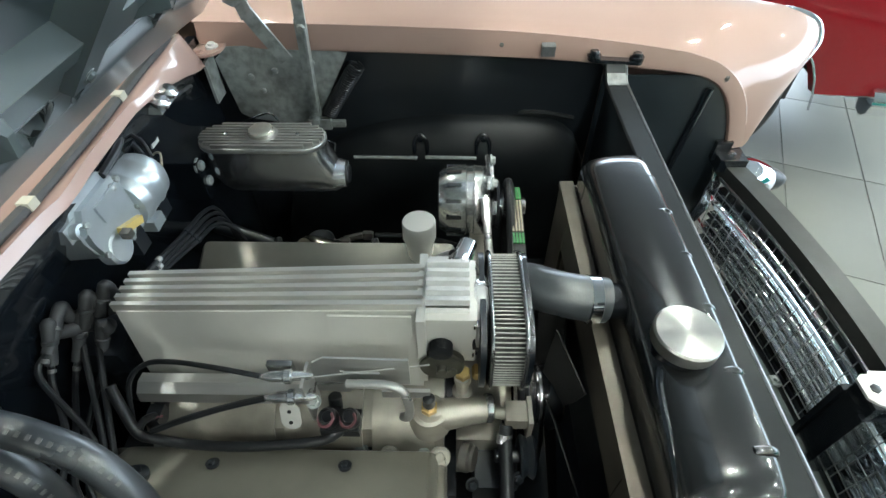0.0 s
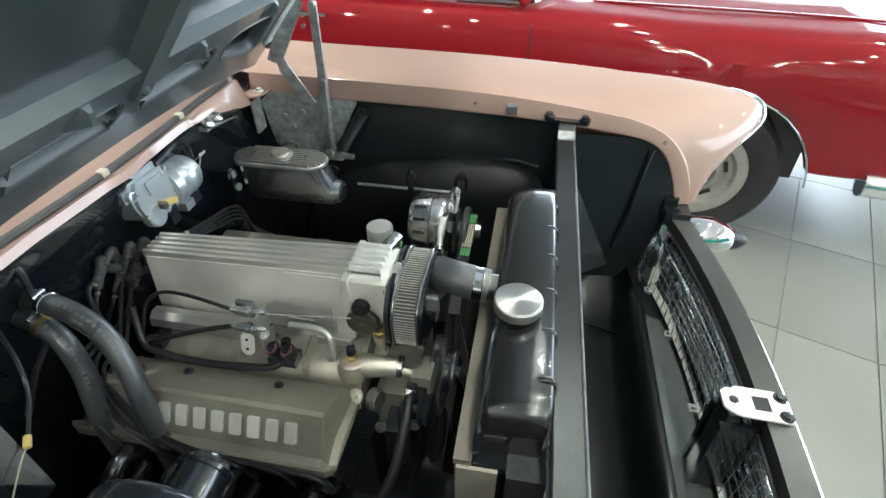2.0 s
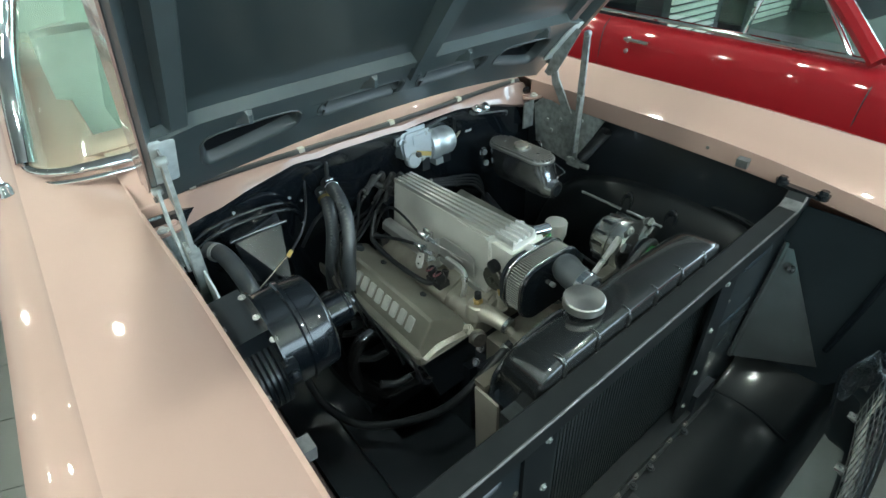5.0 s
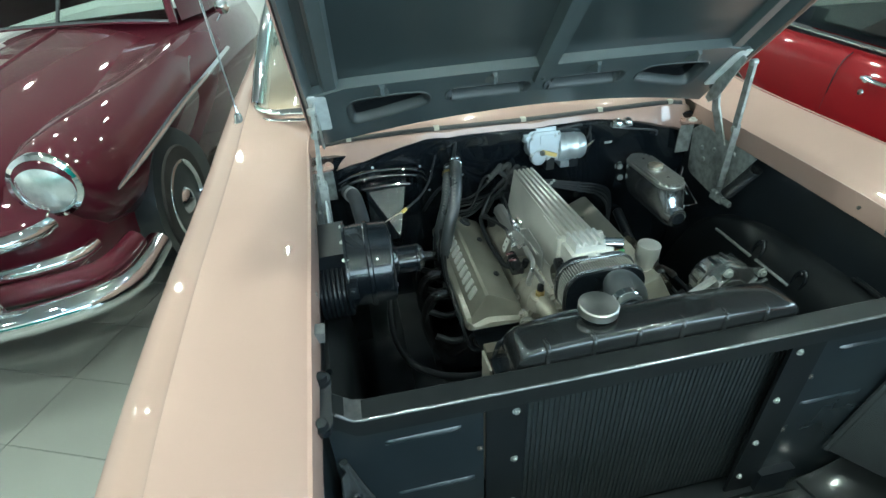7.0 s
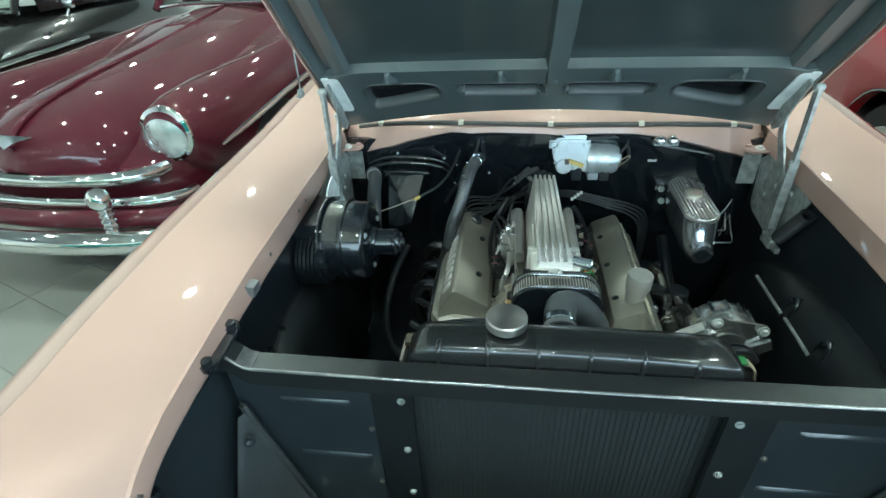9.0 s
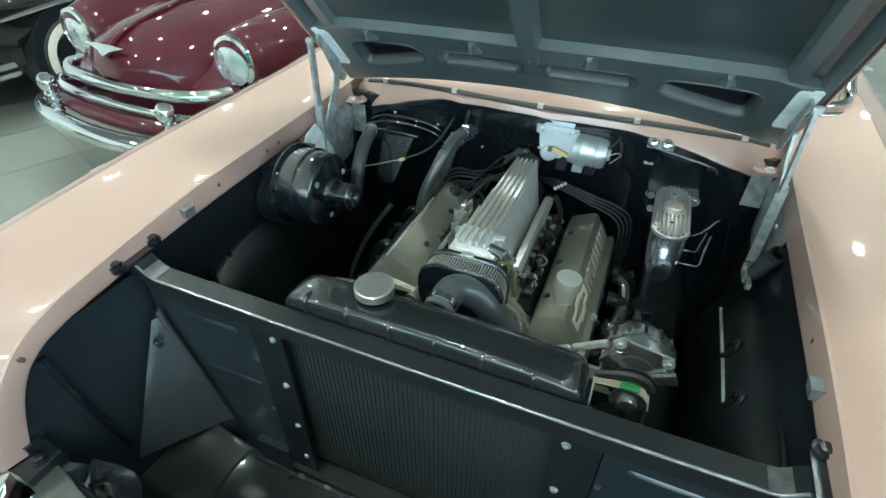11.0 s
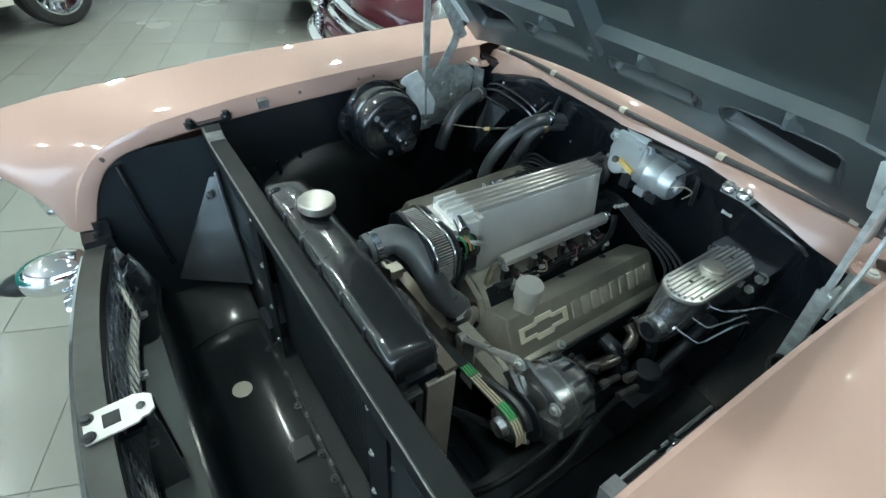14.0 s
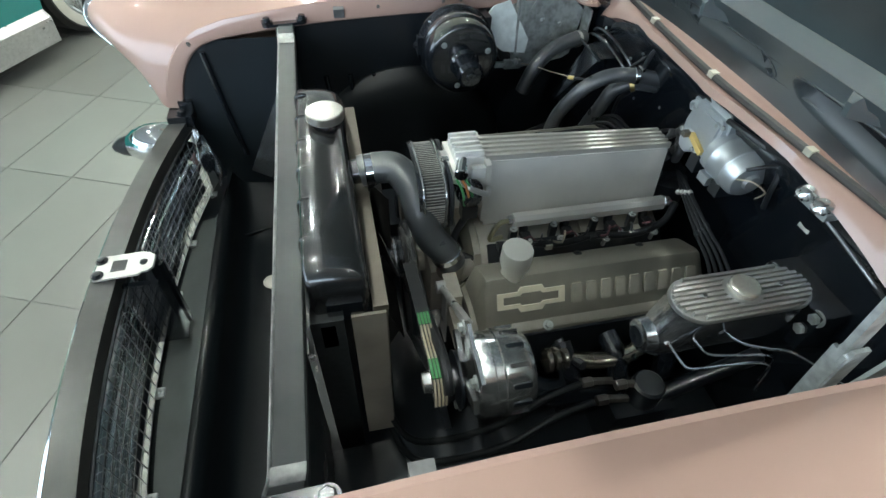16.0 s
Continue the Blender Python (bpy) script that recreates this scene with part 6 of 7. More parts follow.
for x0, x1 in ((0.268, 0.300), (0.385, 0.425)):
    zz = 0.7895 if x0 > 0.35 else 0.7725
    for k in range(4):
        part("belt_mark", rbox((x0, 0.222 + 0.0063 * k, zz - 0.004), (x1, 0.2265 + 0.0063 * k, zz), 0.0008), GREEN, belt, "green belt marking")
part("adjuster_rod", join(rod((0.183, 0.291, 0.736), (0.338, 0.303, 0.819), 0.008, 14), rod((0.30, 0.300, 0.798), (0.345, 0.303, 0.823), 0.010, 6), lathe((0.183, 0.30, 0.736), (0, -1, 0), [(0, 0.014), (0.02, 0.014)], 16)), BRUSHED, al, "bare steel adjuster rod")
part("lower_mount", join(rbox((0.15, 0.30, 0.64), (0.22, 0.33, 0.74), 0.006), rbox((0.20, 0.30, 0.66), (0.42, 0.33, 0.71), 0.008)), CAST, al)
part("plate", prism([(0.19, 0.60), (0.235, 0.60), (0.225, 0.76), (0.195, 0.76)], (0, 0.292, 0), (1, 0, 0), (0, 0, 1), -0.004), BRUSHED, al, "bare flat brace")

# master cylinder
mc = thing("brake_master_cylinder", "polished aluminium brake master cylinder with finned oval lid", "master cylinder", at=(0.43, 0.95, 0.84))
MX, MY = 0.430, 0.766


def stadium(w, h, z, k=10, y0=0.0):
    return [V(MX + a, MY + b + y0, z) for a, b in oval(w, h, w / 2 - 0.001, k)]


HULL = [(0.034, 0.625, 0.850, 0.785), (0.056, 0.612, 0.868, 0.792), (0.070, 0.608, 0.882, 0.808), (0.080, 0.610, 0.890, 0.828), (0.088, 0.618, 0.895, 0.852), (0.092, 0.628, 0.897, 0.876), (0.093, 0.634, 0.898, 0.894), (0.093, 0.6345, 0.898, 0.9035)]
part("reservoir", loft([[V(p.x, p.y, z) for p in stadium(w, y1 - y0, z, 12, (y0 + y1) / 2 - MY)] for w, y0, y1, z in HULL]), RESV, mc, "polished deep oval reservoir", sharp=60)
lid = part("lid", loft([stadium(0.092, 0.262, 0.903), stadium(0.095, 0.265, 0.905), stadium(0.095, 0.265, 0.911), stadium(0.093, 0.263, 0.913)]), LID, mc, "finned lid", sharp=50)
for i in range(9):
    x = MX - 0.040 + 0.010 * i
    ln = 0.258 / 2 - 0.044 * (abs(x - MX) / 0.044) ** 2.5
    part("fin", rbox((x - 0.0028, MY - ln, 0.912), (x + 0.0028, MY + ln, 0.921), 0.0013), LID, lid)
part("cap_seat", lathe((MX, MY, 0.913), (0, 0, 1), [(0, 0.034), (0.007, 0.034), (0.009, 0.031)], 32), LID, mc)
part("filler_cap", lathe((MX, MY, 0.920), (0, 0, 1), [(0, 0.025), (0.002, 0.0265), (0.011, 0.0265), (0.014, 0.024), (0.0145, 0.0)], 12), CAPPALE, mc, "pale faceted cap")
for dy in (-0.075, 0.075):
    part("lid_screw", bolt((MX, MY + dy, 0.920), (0, 0, 1), 0.005, 0.004, False), CHROME, mc)
part("bore", lathe((MX - 0.002, 0.599, 0.822), (0, 1, 0), [(0, 0.022), (0.003, 0.030), (0.02, 0.033), (0.06, 0.034)], 36), RESV, mc, "polished bore end")
part("bore_plug", lathe((MX - 0.002, 0.5995, 0.822), (0, -1, 0), [(0, 0.020), (0.003, 0.019), (0.004, 0.005), (0.002, 0.0)], 28), SATIN, mc)
LINES = [[(0.462, 0.720, 0.870), (0.500, 0.735, 0.872), (0.528, 0.760, 0.886), (0.550, 0.790, 0.897), (0.585, 0.868, 0.852), (0.598, 0.884, 0.838), (0.610, 0.886, 0.775), (0.612, 0.888, 0.715)],
         [(0.460, 0.668, 0.862), (0.490, 0.672, 0.860), (0.506, 0.684, 0.856), (0.520, 0.730, 0.862), (0.530, 0.765, 0.868), (0.534, 0.790, 0.850), (0.534, 0.80, 0.78)],
         [(0.452, 0.634, 0.842), (0.495, 0.637, 0.841), (0.517, 0.645, 0.841), (0.526, 0.690, 0.850), (0.538, 0.748, 0.862), (0.546, 0.775, 0.848), (0.546, 0.79, 0.77)]]
for pts in LINES:
    part("port", rod(V(*pts[0]) - V(0.012, 0, 0), V(*pts[0]) + V(0.014, 0, 0), 0.0065, 6), BRUSHED, mc)
    bl_ = thing("brake_line", "thin bright steel brake line with bends", "brake line", "brake lines", pts[0])
    part("line_tube", tube(pts, 0.0026, 8, 6), CHROME, bl_)
for p in ((0.373, 0.882), (0.381, 0.838), (0.490, 0.884), (0.482, 0.846)):
    part("bulkhead_stud", join(rod((p[0], 0.957, p[1]), (p[0], 0.885, p[1]), 0.0055, 12), bolt((p[0], 0.892, p[1]), (0, -1, 0), 0.011, 0.011)), ZINC, mc, "plated stud and nut")
part("mount_flange", rbox((MX - 0.07, 0.888, 0.80), (MX + 0.07, 0.956, 0.895), 0.008), GLOSS, mc, "black mounting block")

# wiper motor
wm = thing("wiper_motor", "silver painted wiper motor on the bulkhead", "motor", at=(0.10, 0.93, 1.0))
GEAR = [(-0.060, 0.000), (-0.056, 0.034), (-0.040, 0.052), (0.036, 0.052), (0.052, 0.036), (0.058, -0.004), (0.052, -0.034), (0.030, -0.038), (0.012, -0.050), (-0.020, -0.052), (-0.044, -0.044), (-0.056, -0.024)]
part("gearbox", bevelled(prism(GEAR, (0.082, 0.9420, 1.002), (1, 0, 0), (0, 0.12, 1), 0.066), 0.007), SILVERP, wm, "silver gearbox")
part("cover_plate", bevelled(prism([(a * 0.93, b * 0.92) for a, b in GEAR], (0.082, 0.8760, 1.002), (1, 0, 0), (0, 0.12, 1), 0.011), 0.003), SILVERP, wm, "pale silver cover plate")
part("raised_panel", prism(oval(0.060, 0.030, 0.004), (0.092, 0.8675, 1.026), (1, 0, 0), (0, 0.12, 1), 0.004, 0.0015), SILVERP, wm)
part("shaft_boss", lathe((0.058, 0.8800, 0.966), (0, -1, 0.12), [(0, 0.026), (0.018, 0.026), (0.022, 0.022), (0.023, 0.0)], 28), SILVERP, wm)
part("lower_boss", lathe((0.122, 0.8820, 0.963), (0, -1, 0.12), [(0, 0.016), (0.016, 0.016), (0.018, 0.012), (0.019, 0.0)], 24), SILVERP, wm)
part("side_lug", join(lathe((0.024, 0.8940, 1.030), (0, -1, 0.1), [(0, 0.011), (0.026, 0.011), (0.027, 0.007), (0.018, 0.006)], 20), rbox((0.010, 0.88, 1.02), (0.045, 0.92, 1.045), 0.004)), SILVERP, wm)
part("mount_bracket", join(rbox((-0.012, 0.915, 1.022), (0.030, 0.950, 1.050), 0.005), lathe((-0.020, 0.942, 1.036), (0, -1, 0), [(0, 0.016), (0.022, 0.015), (0.026, 0.010), (0.028, 0.0)], 18), bolt((0.008, 0.915, 1.036), (0, -1, 0), 0.008, 0.007)), ZINC, wm, "plated mounting lug")
part("top_cable", tube([(0.060, 0.915, 1.050), (0.085, 0.925, 1.066), (0.150, 0.925, 1.064), (0.215, 0.920, 1.052), (0.252, 0.915, 1.020), (0.262, 0.912, 0.975), (0.258, 0.925, 0.935)], 0.0055, 8, 6), RUBBER, wm, "black cable over the motor")
part("can_screw", bolt((0.112, 0.868, 1.036), (0, -1, 0.12), 0.005, 0.004), ZINC, wm)
part("motor_can", lathe((0.128, 0.8940, 0.984), (1, 0.0, -0.05), [(0, 0.046), (0.018, 0.047), (0.020, 0.0485), (0.024, 0.0485), (0.026, 0.047), (0.058, 0.0465), (0.060, 0.048), (0.064, 0.048), (0.066, 0.046), (0.086, 0.044), (0.095, 0.038), (0.098, 0.018), (0.106, 0.016), (0.107, 0)], 40), SILVERP, wm, "silver motor can")
part("can_strap", rbox((0.135, 0.855, 0.925), (0.165, 0.905, 0.945), 0.006), SILVERP, wm)
for q in ((0.034, 1.034), (0.128, 1.040), (0.130, 0.985), (0.030, 0.98), (0.085, 0.962)):
    part("screw", bolt((q[0], 0.8660 + 0.12 * (q[1] - 1.0), q[1]), (0, -1, 0.12), 0.0055, 0.006, False), ZINC, wm)
part("yellow_tag", rbox((-0.026, -0.005, -0.006), (0.026, 0.004, 0.006), 0.002, m=pose(0.092, 0.8570, 0.981, 0, 20, 0)), YELLOW, wm, "yellow plastic terminal")
part("terminal", rbox((0.058, 0.838, 0.984), (0.070, 0.852, 0.996), 0.002), BRONZE, wm)
part("mount_bracket", join(rbox((-0.035, 0.90, 1.028), (0.02, 0.935, 1.048), 0.003), bolt((-0.025, 0.905, 1.038), (0, -1, 0), 0.008, 0.008), rbox((0.02, 0.91, 1.04), (0.20, 0.95, 1.06), 0.004)), ZINC, wm)
for x in (0.10, 0.185):
    part("foot", join(rbox((x - 0.014, 0.86, 0.92), (x + 0.014, 0.955, 0.96), 0.004)), SATIN, wm)
part("cable", tube([(0.225, 0.87, 1.01), (0.245, 0.89, 1.03), (0.26, 0.935, 1.04), (0.255, 0.955, 1.0)], 0.004, 8, 5), RUBBER, wm)
part("cable", tube([(0.12, 0.88, 1.052), (0.18, 0.885, 1.055), (0.235, 0.91, 1.045), (0.27, 0.95, 1.02)], 0.006, 8, 5), RUBBER, wm)
part("pale_wire", tube([(0.22, 0.86, 0.985), (0.25, 0.87, 1.0), (0.262, 0.90, 0.98), (0.235, 0.92, 0.94)], 0.0018, 6, 5), PALEW, wm, "thin pale wire")
part("grommet", lathe((0.268, 0.952, 1.02), (0, -1, 0), [(0, 0.024), (0.01, 0.024), (0.014, 0.012)], 20), RUBBER, wm)
hb = thing("bulkhead_fitting", "pair of bright plated bolts on a clip", "fitting", at=(0.358, 0.885, 1.05))
part("clip", rbox((0.325, 0.885, 1.028), (0.395, 0.945, 1.042), 0.004), ZINC, hb)
for x in (0.340, 0.376):
    part("nut", lathe((x, 0.89, 1.042), (0, -0.5, 1), [(0, 0.017), (0.007, 0.017), (0.010, 0.013), (0.014, 0.010), (0.016, 0.0)], 14), POLISH, hb)

part("slot_tab", rbox((0.330, 0.935, 0.953), (0.356, 0.952, 0.962), 0.003), WHITEPL, hb, "small bright slot")
bp = thing("bulkhead_pipe", "thin grey metal pipe along the bulkhead", "pipe", at=(0.42, 0.93, 1.0))
part("pipe", tube([(0.352, 0.915, 1.018), (0.385, 0.920, 1.009), (0.44, 0.918, 1.000), (0.493, 0.916, 0.991), (0.520, 0.925, 0.978), (0.530, 0.94, 0.960)], 0.0035, 8, 5), BAREDGE, bp)
part("pipe_clip", rbox((0.500, 0.930, 0.968), (0.522, 0.952, 0.988), 0.003), SATIN, bp)
# heater blower
hbw = thing("heater_blower", "gloss black heater blower drum with motor", "heater blower", at=(-0.53, 0.50, 0.85))
BY, BZ = 0.490, 0.915
part("drum", lathe((-0.597, BY, BZ), (1, 0, 0), [(0, 0.085), (0.002, 0.115), (0.007, 0.115), (0.009, 0.104), (0.052, 0.106), (0.055, 0.111), (0.063, 0.111), (0.066, 0.105), (0.108, 0.104), (0.114, 0.101), (0.118, 0.094), (0.119, 0.085), (0.122, 0.04)], 56), GLOSS, hbw, "gloss black drum")
part("motor", lathe((-0.477, BY + 0.004, BZ - 0.008), (1, 0, 0), [(0, 0.044), (0.008, 0.040), (0.012, 0.036), (0.058, 0.036), (0.060, 0.038), (0.066, 0.038), (0.070, 0.032), (0.078, 0.028), (0.080, 0.014), (0.086, 0.012), (0.088, 0)], 32), GLOSS, hbw, "black blower motor")
for a in (20, 140, 260):
    part("screw", bolt((-0.478, BY + 0.075 * math.cos(radians(a)), BZ + 0.075 * math.sin(radians(a))), (1, 0, 0), 0.006, 0.005), ZINC, hbw)
part("duct", bevelled(loft([[V(x, 0.447, BZ - 0.02), V(x, 0.60, BZ - 0.02), V(x, 0.60, z), V(x, 0.447, z - 0.004)] for x, z in ((-0.676, 0.984), (-0.592, 0.988))]), 0.004), SATIN, hbw, "black flat-topped duct")
for i in range(7):
    part("pleat", tube([V(-0.665 + 0.011 * i, BY - 0.012 + 0.084 * math.cos(a), BZ - 0.045 + 0.076 * math.sin(a)) for a in np.linspace(0, 2 * math.pi, 25)], 0.006, 6, 1), SATIN, hbw)
for q in ((-0.596, 0.563, 0.992), (-0.596, 0.486, 0.992), (-0.594, 0.414, 0.986)):
    part("duct_screw", bolt(q, (0, 0, 1), 0.0055, 0.004), WHITEPL, hbw, "bright screw head")
part("bracket", join(rbox((-0.60, BY - 0.115, BZ - 0.02), (-0.575, BY - 0.095, BZ + 0.03), 0.004), bolt((-0.587, BY - 0.117, BZ + 0.005), (0, -1, 0), 0.008, 0.007)), SATIN, hbw)
hx = thing("heater_box", "black heater box on the bulkhead", "heater box", at=(-0.45, 0.94, 0.75))
part("case", bevelled(loft([[V(-0.53, 0.955, 0.93), V(-0.37, 0.955, 0.95), V(-0.40, 0.955, 0.66), V(-0.53, 0.955, 0.66)], [V(-0.515, 0.885, 0.925), V(-0.39, 0.865, 0.938), V(-0.43, 0.775, 0.80), V(-0.515, 0.80, 0.76)]]), 0.006), GLOSS, hx, "gloss black case")
for dz, dy in ((0.0, 0.0), (-0.016, -0.012)):
    part("top_flange", tube([(-0.60, 0.945 + dy, 0.930 + dz), (-0.56, 0.935 + dy, 0.952 + dz), (-0.50, 0.928 + dy, 0.966 + dz), (-0.41, 0.926 + dy, 0.966 + dz), (-0.345, 0.93 + dy, 0.952 + dz), (-0.315, 0.94 + dy, 0.925 + dz), (-0.305, 0.948 + dy, 0.89 + dz)], 0.006, 8, 5), GLOSS, hx)
part("flange_rim", tube([(-0.525, 0.868, 0.936), (-0.45, 0.858, 0.944), (-0.375, 0.862, 0.938)], 0.0045, 8, 4), GLOSS, hx)
for p in ((-0.485, 0.918, 0.985), (-0.33, 0.925, 0.965), (-0.295, 0.94, 1.004), (-0.29, 0.95, 0.93), (-0.40, 0.945, 1.01), (-0.18, 0.95, 0.99), (-0.13, 0.948, 1.02), (-0.18, 0.955, 0.90), (-0.30, 0.955, 0.86)):
    part("flange_bolt", bolt(p, (0, -1, 0.15), 0.0042, 0.004, False), ZINC, hx)
part("wire", tube([(-0.560, 0.70, 0.855), (-0.530, 0.735, 0.858), (-0.480, 0.765, 0.864), (-0.435, 0.788, 0.874), (-0.413, 0.797, 0.877)], 0.0013, 6, 5), PALEW, hx)
part("plug", rod((-0.415, 0.795, 0.876), (-0.400, 0.806, 0.881), 0.0058, 10), YELLOW, hx, "yellow wire plug")
part("dark_wire", tube([(-0.402, 0.804, 0.880), (-0.385, 0.815, 0.886), (-0.345, 0.845, 0.90), (-0.31, 0.88, 0.93), (-0.285, 0.915, 0.975), (-0.265, 0.945, 1.02)], 0.0036, 6, 5), RUBBER, hx)
part("duct_elbow", tube([(-0.575, 0.90, 0.92), (-0.556, 0.855, 0.922), (-0.546, 0.79, 0.900), (-0.54, 0.74, 0.85), (-0.54, 0.71, 0.77)], 0.022, 14, 5), HOSE, hx)
part("elbow_clamp", rod((-0.566, 0.88, 0.921), (-0.562, 0.868, 0.9215), 0.0245, 20, 0.05), BRUSHED, hx, "dull band clamp")

# heater hoses
for k, pts in enumerate(([(-0.205, 0.955, 0.962), (-0.219, 0.885, 0.974), (-0.232, 0.820, 0.972), (-0.244, 0.768, 0.945), (-0.262, 0.734, 0.892), (-0.284, 0.716, 0.832), (-0.297, 0.711, 0.760), (-0.295, 0.72, 0.66), (-0.290, 0.73, 0.56)], [(-0.225, 0.955, 0.938), (-0.241, 0.893, 0.942), (-0.253, 0.850, 0.920), (-0.264, 0.833, 0.868), (-0.283, 0.821, 0.812), (-0.300, 0.813, 0.755), (-0.305, 0.81, 0.68), (-0.300, 0.81, 0.57)])):
    hh = thing("heater_hose", "black rubber heater hose with faded white print", "hose", "heater hoses", pts[0])
    part("hose_body", tube(pts, 0.0185, 16, 6), HOSE, hh)
    part("clamp", rod(V(*pts[1]), V(*pts[1]) + (V(*pts[2]) - V(*pts[1])).normalized() * 0.012, 0.0212, 20, 0.05), BRASS if k else CHROME, hh, "yellowed band clamp" if k else "bright clamp")
    part("clamp_screw", rod(V(*pts[1]) + V(-0.012, 0.004, 0.019), V(*pts[1]) + V(0.012, 0.004, 0.019), 0.005, 10), CHROME, hh)
    pp = smooth_path(pts, 6)
    for q in range(14):
        a, b = pp[8 + q], pp[9 + q]
        mid, d = (a + b) / 2, (b - a).normalized()
        n = V(-0.35, -0.55, 0.75)
        n = (n - d * n.dot(d)).normalized()
        w = d.cross(n)
        part("print_bar", prism([(-0.0024, -0.0030), (0.0024, -0.0030), (0.0024, 0.0030), (-0.0024, 0.0030)], mid + n * 0.0181, d, w, 0.0008 * (1 if d.cross(w).dot(n) > 0 else -1)), WHITEM, hh)
lh = thing("vacuum_hose", "thin black hose along the bulkhead", "hose", at=(-0.205, 0.93, 1.03))
part("hose_body", tube([(-0.21, 0.955, 1.04), (-0.212, 0.905, 1.045), (-0.225, 0.895, 0.98), (-0.24, 0.89, 0.92), (-0.29, 0.90, 0.87), (-0.33, 0.92, 0.80)], 0.006, 8, 6), RUBBER, lh)
# spark plug wires
for i in range(4):
    w = thing("spark_plug_wire", "black spark plug wire in a loom", "wire", "spark plug wires", (0.03, 0.9, 0.83))
    o = float(i)
    part("lead", tube([(0.030 + 0.006 * i, 0.900, 0.858 - 0.004 * o), (0.080, 0.882, 0.872 - 0.0068 * o), (0.123, 0.873 - 0.002 * o, 0.870 - 0.0068 * o), (0.210, 0.866 - 0.0045 * o, 0.852 - 0.0078 * o), (0.285 - 0.004 * o, 0.868 - 0.006 * o, 0.832 - 0.008 * o), (0.332 - 0.008 * o, 0.868 - 0.008 * o, 0.802 - 0.008 * o), (0.346 - 0.010 * o, 0.862 - 0.012 * o, 0.735), (0.340 - 0.006 * o, 0.855 - 0.014 * o, 0.60)], 0.0040, 8, 6), RUBBER, w)
    xb = 0.122 - 0.009 * i
    part("end_mark", rod((xb - 0.004, 0.8735 - 0.002 * o, 0.8703 - 0.0068 * o), (xb + 0.005, 0.8725 - 0.002 * o, 0.8697 - 0.0068 * o), 0.0055, 10), WHITEPL, w, "white band")
    part("loom_clip", rod((0.207, 0.8664 - 0.0045 * o, 0.8528 - 0.0078 * o), (0.216, 0.8658 - 0.0045 * o, 0.8506 - 0.0078 * o), 0.0062, 10), SATIN, w)
BOOT = material("grey_boot_rubber", (0.045, 0.047, 0.05), 0.42, 0, vary=0.3, scale=40)
ELBOWS = [((-0.048, 0.938, 0.920), (-0.039, 0.000, -0.045)), ((-0.012, 0.922, 0.897), (-0.050, 0.008, -0.052)), ((-0.029, 0.882, 0.895), (-0.018, 0.020, -0.055)), ((-0.020, 0.934, 0.922), (-0.060, 0.004, -0.030)), ((0.002, 0.908, 0.922), (-0.030, 0.010, -0.040)), ((0.021, 0.890, 0.922), (-0.030, 0.012, -0.036))]
for i, (pe, dn) in enumerate(ELBOWS):
    pe, dn = V(*pe), V(*dn)
    w = thing("spark_plug_wire", "black spark plug wire with fat angled boot", "wire", "spark plug wires", pe)
    part("boot", tube([V(0.0, 0.905, 0.850).lerp(pe, 0.35), pe.lerp(V(pe.x, pe.y, 0.86), 0.35), pe, pe + dn * 0.18 + V(0, 0, 0.003), pe + dn * 0.6, pe + dn], lambda t: 0.0105 - 0.0022 * t, 12, 5), BOOT, w, "grey-black angled boot")
    part("boot_lip", rod(pe + dn * 0.40, pe + dn * 0.52, 0.0108, 12), BOOT, w)
    k = float(i)
    end = [V(-0.175, 0.888 - 0.010 * k, 0.840 - 0.006 * k), V(-0.245, 0.869 - 0.014 * k, 0.846 - 0.010 * k), V(-0.300, 0.83 - 0.04 * k, 0.79 - 0.012 * k), V(-0.320, 0.78 - 0.075 * k, 0.735), V(-0.305, 0.76 - 0.075 * k, 0.66)]
    part("lead", tube([pe + dn * 0.95, pe + dn * 1.5] + end, 0.0046, 8, 6), RUBBER, w)
    part("end_mark", rod(pe + dn * 1.10, pe + dn * 1.20, 0.0056, 10), WHITEPL if i == 2 else WHITEM, w, "white band")
# coil body below the boots
part("coil_tower", join(rbox((-0.055, 0.87, 0.80), (0.02, 0.935, 0.85), 0.010), rod((-0.02, 0.90, 0.80), (-0.02, 0.90, 0.70), 0.035, 20)), SATIN, eng, "black coil tower")
# steering box and brass fittings low on the driver's side
sb = thing("steering_box", "dark steering box with tarnished hydraulic fittings", "steering box", at=(0.42, 0.70, 0.42))
part("housing", join(rbox((0.38, 0.62, 0.42), (0.47, 0.76, 0.56), 0.02), rod((0.43, 0.70, 0.50), (0.43, 0.70, 0.62), 0.035, 20), rod((0.43, 0.74, 0.55), (0.43, 0.95, 0.66), 0.018, 14)), SATIN, sb)
for x, y in ((0.40, 0.63), (0.445, 0.645), (0.42, 0.70)):
    part("fitting", join(rod((x, y, 0.60), (x, y - 0.05, 0.615), 0.009, 6), rod((x, y - 0.05, 0.615), (x, y - 0.075, 0.615), 0.012, 6)), BRONZE, sb, "tarnished fitting")
for x in (0.40, 0.445):
    ph = thing("power_steering_hose", "thin black hydraulic steering hose", "hose", "steering hoses", (x, 0.56, 0.61))
    part("hose_body", tube([(x, 0.565, 0.613), (x + 0.01, 0.48, 0.60), (x + 0.03, 0.36, 0.55), (x, 0.20, 0.48), (x - 0.1, 0.15, 0.44)], 0.008, 10, 6), ARCHBLK, ph)

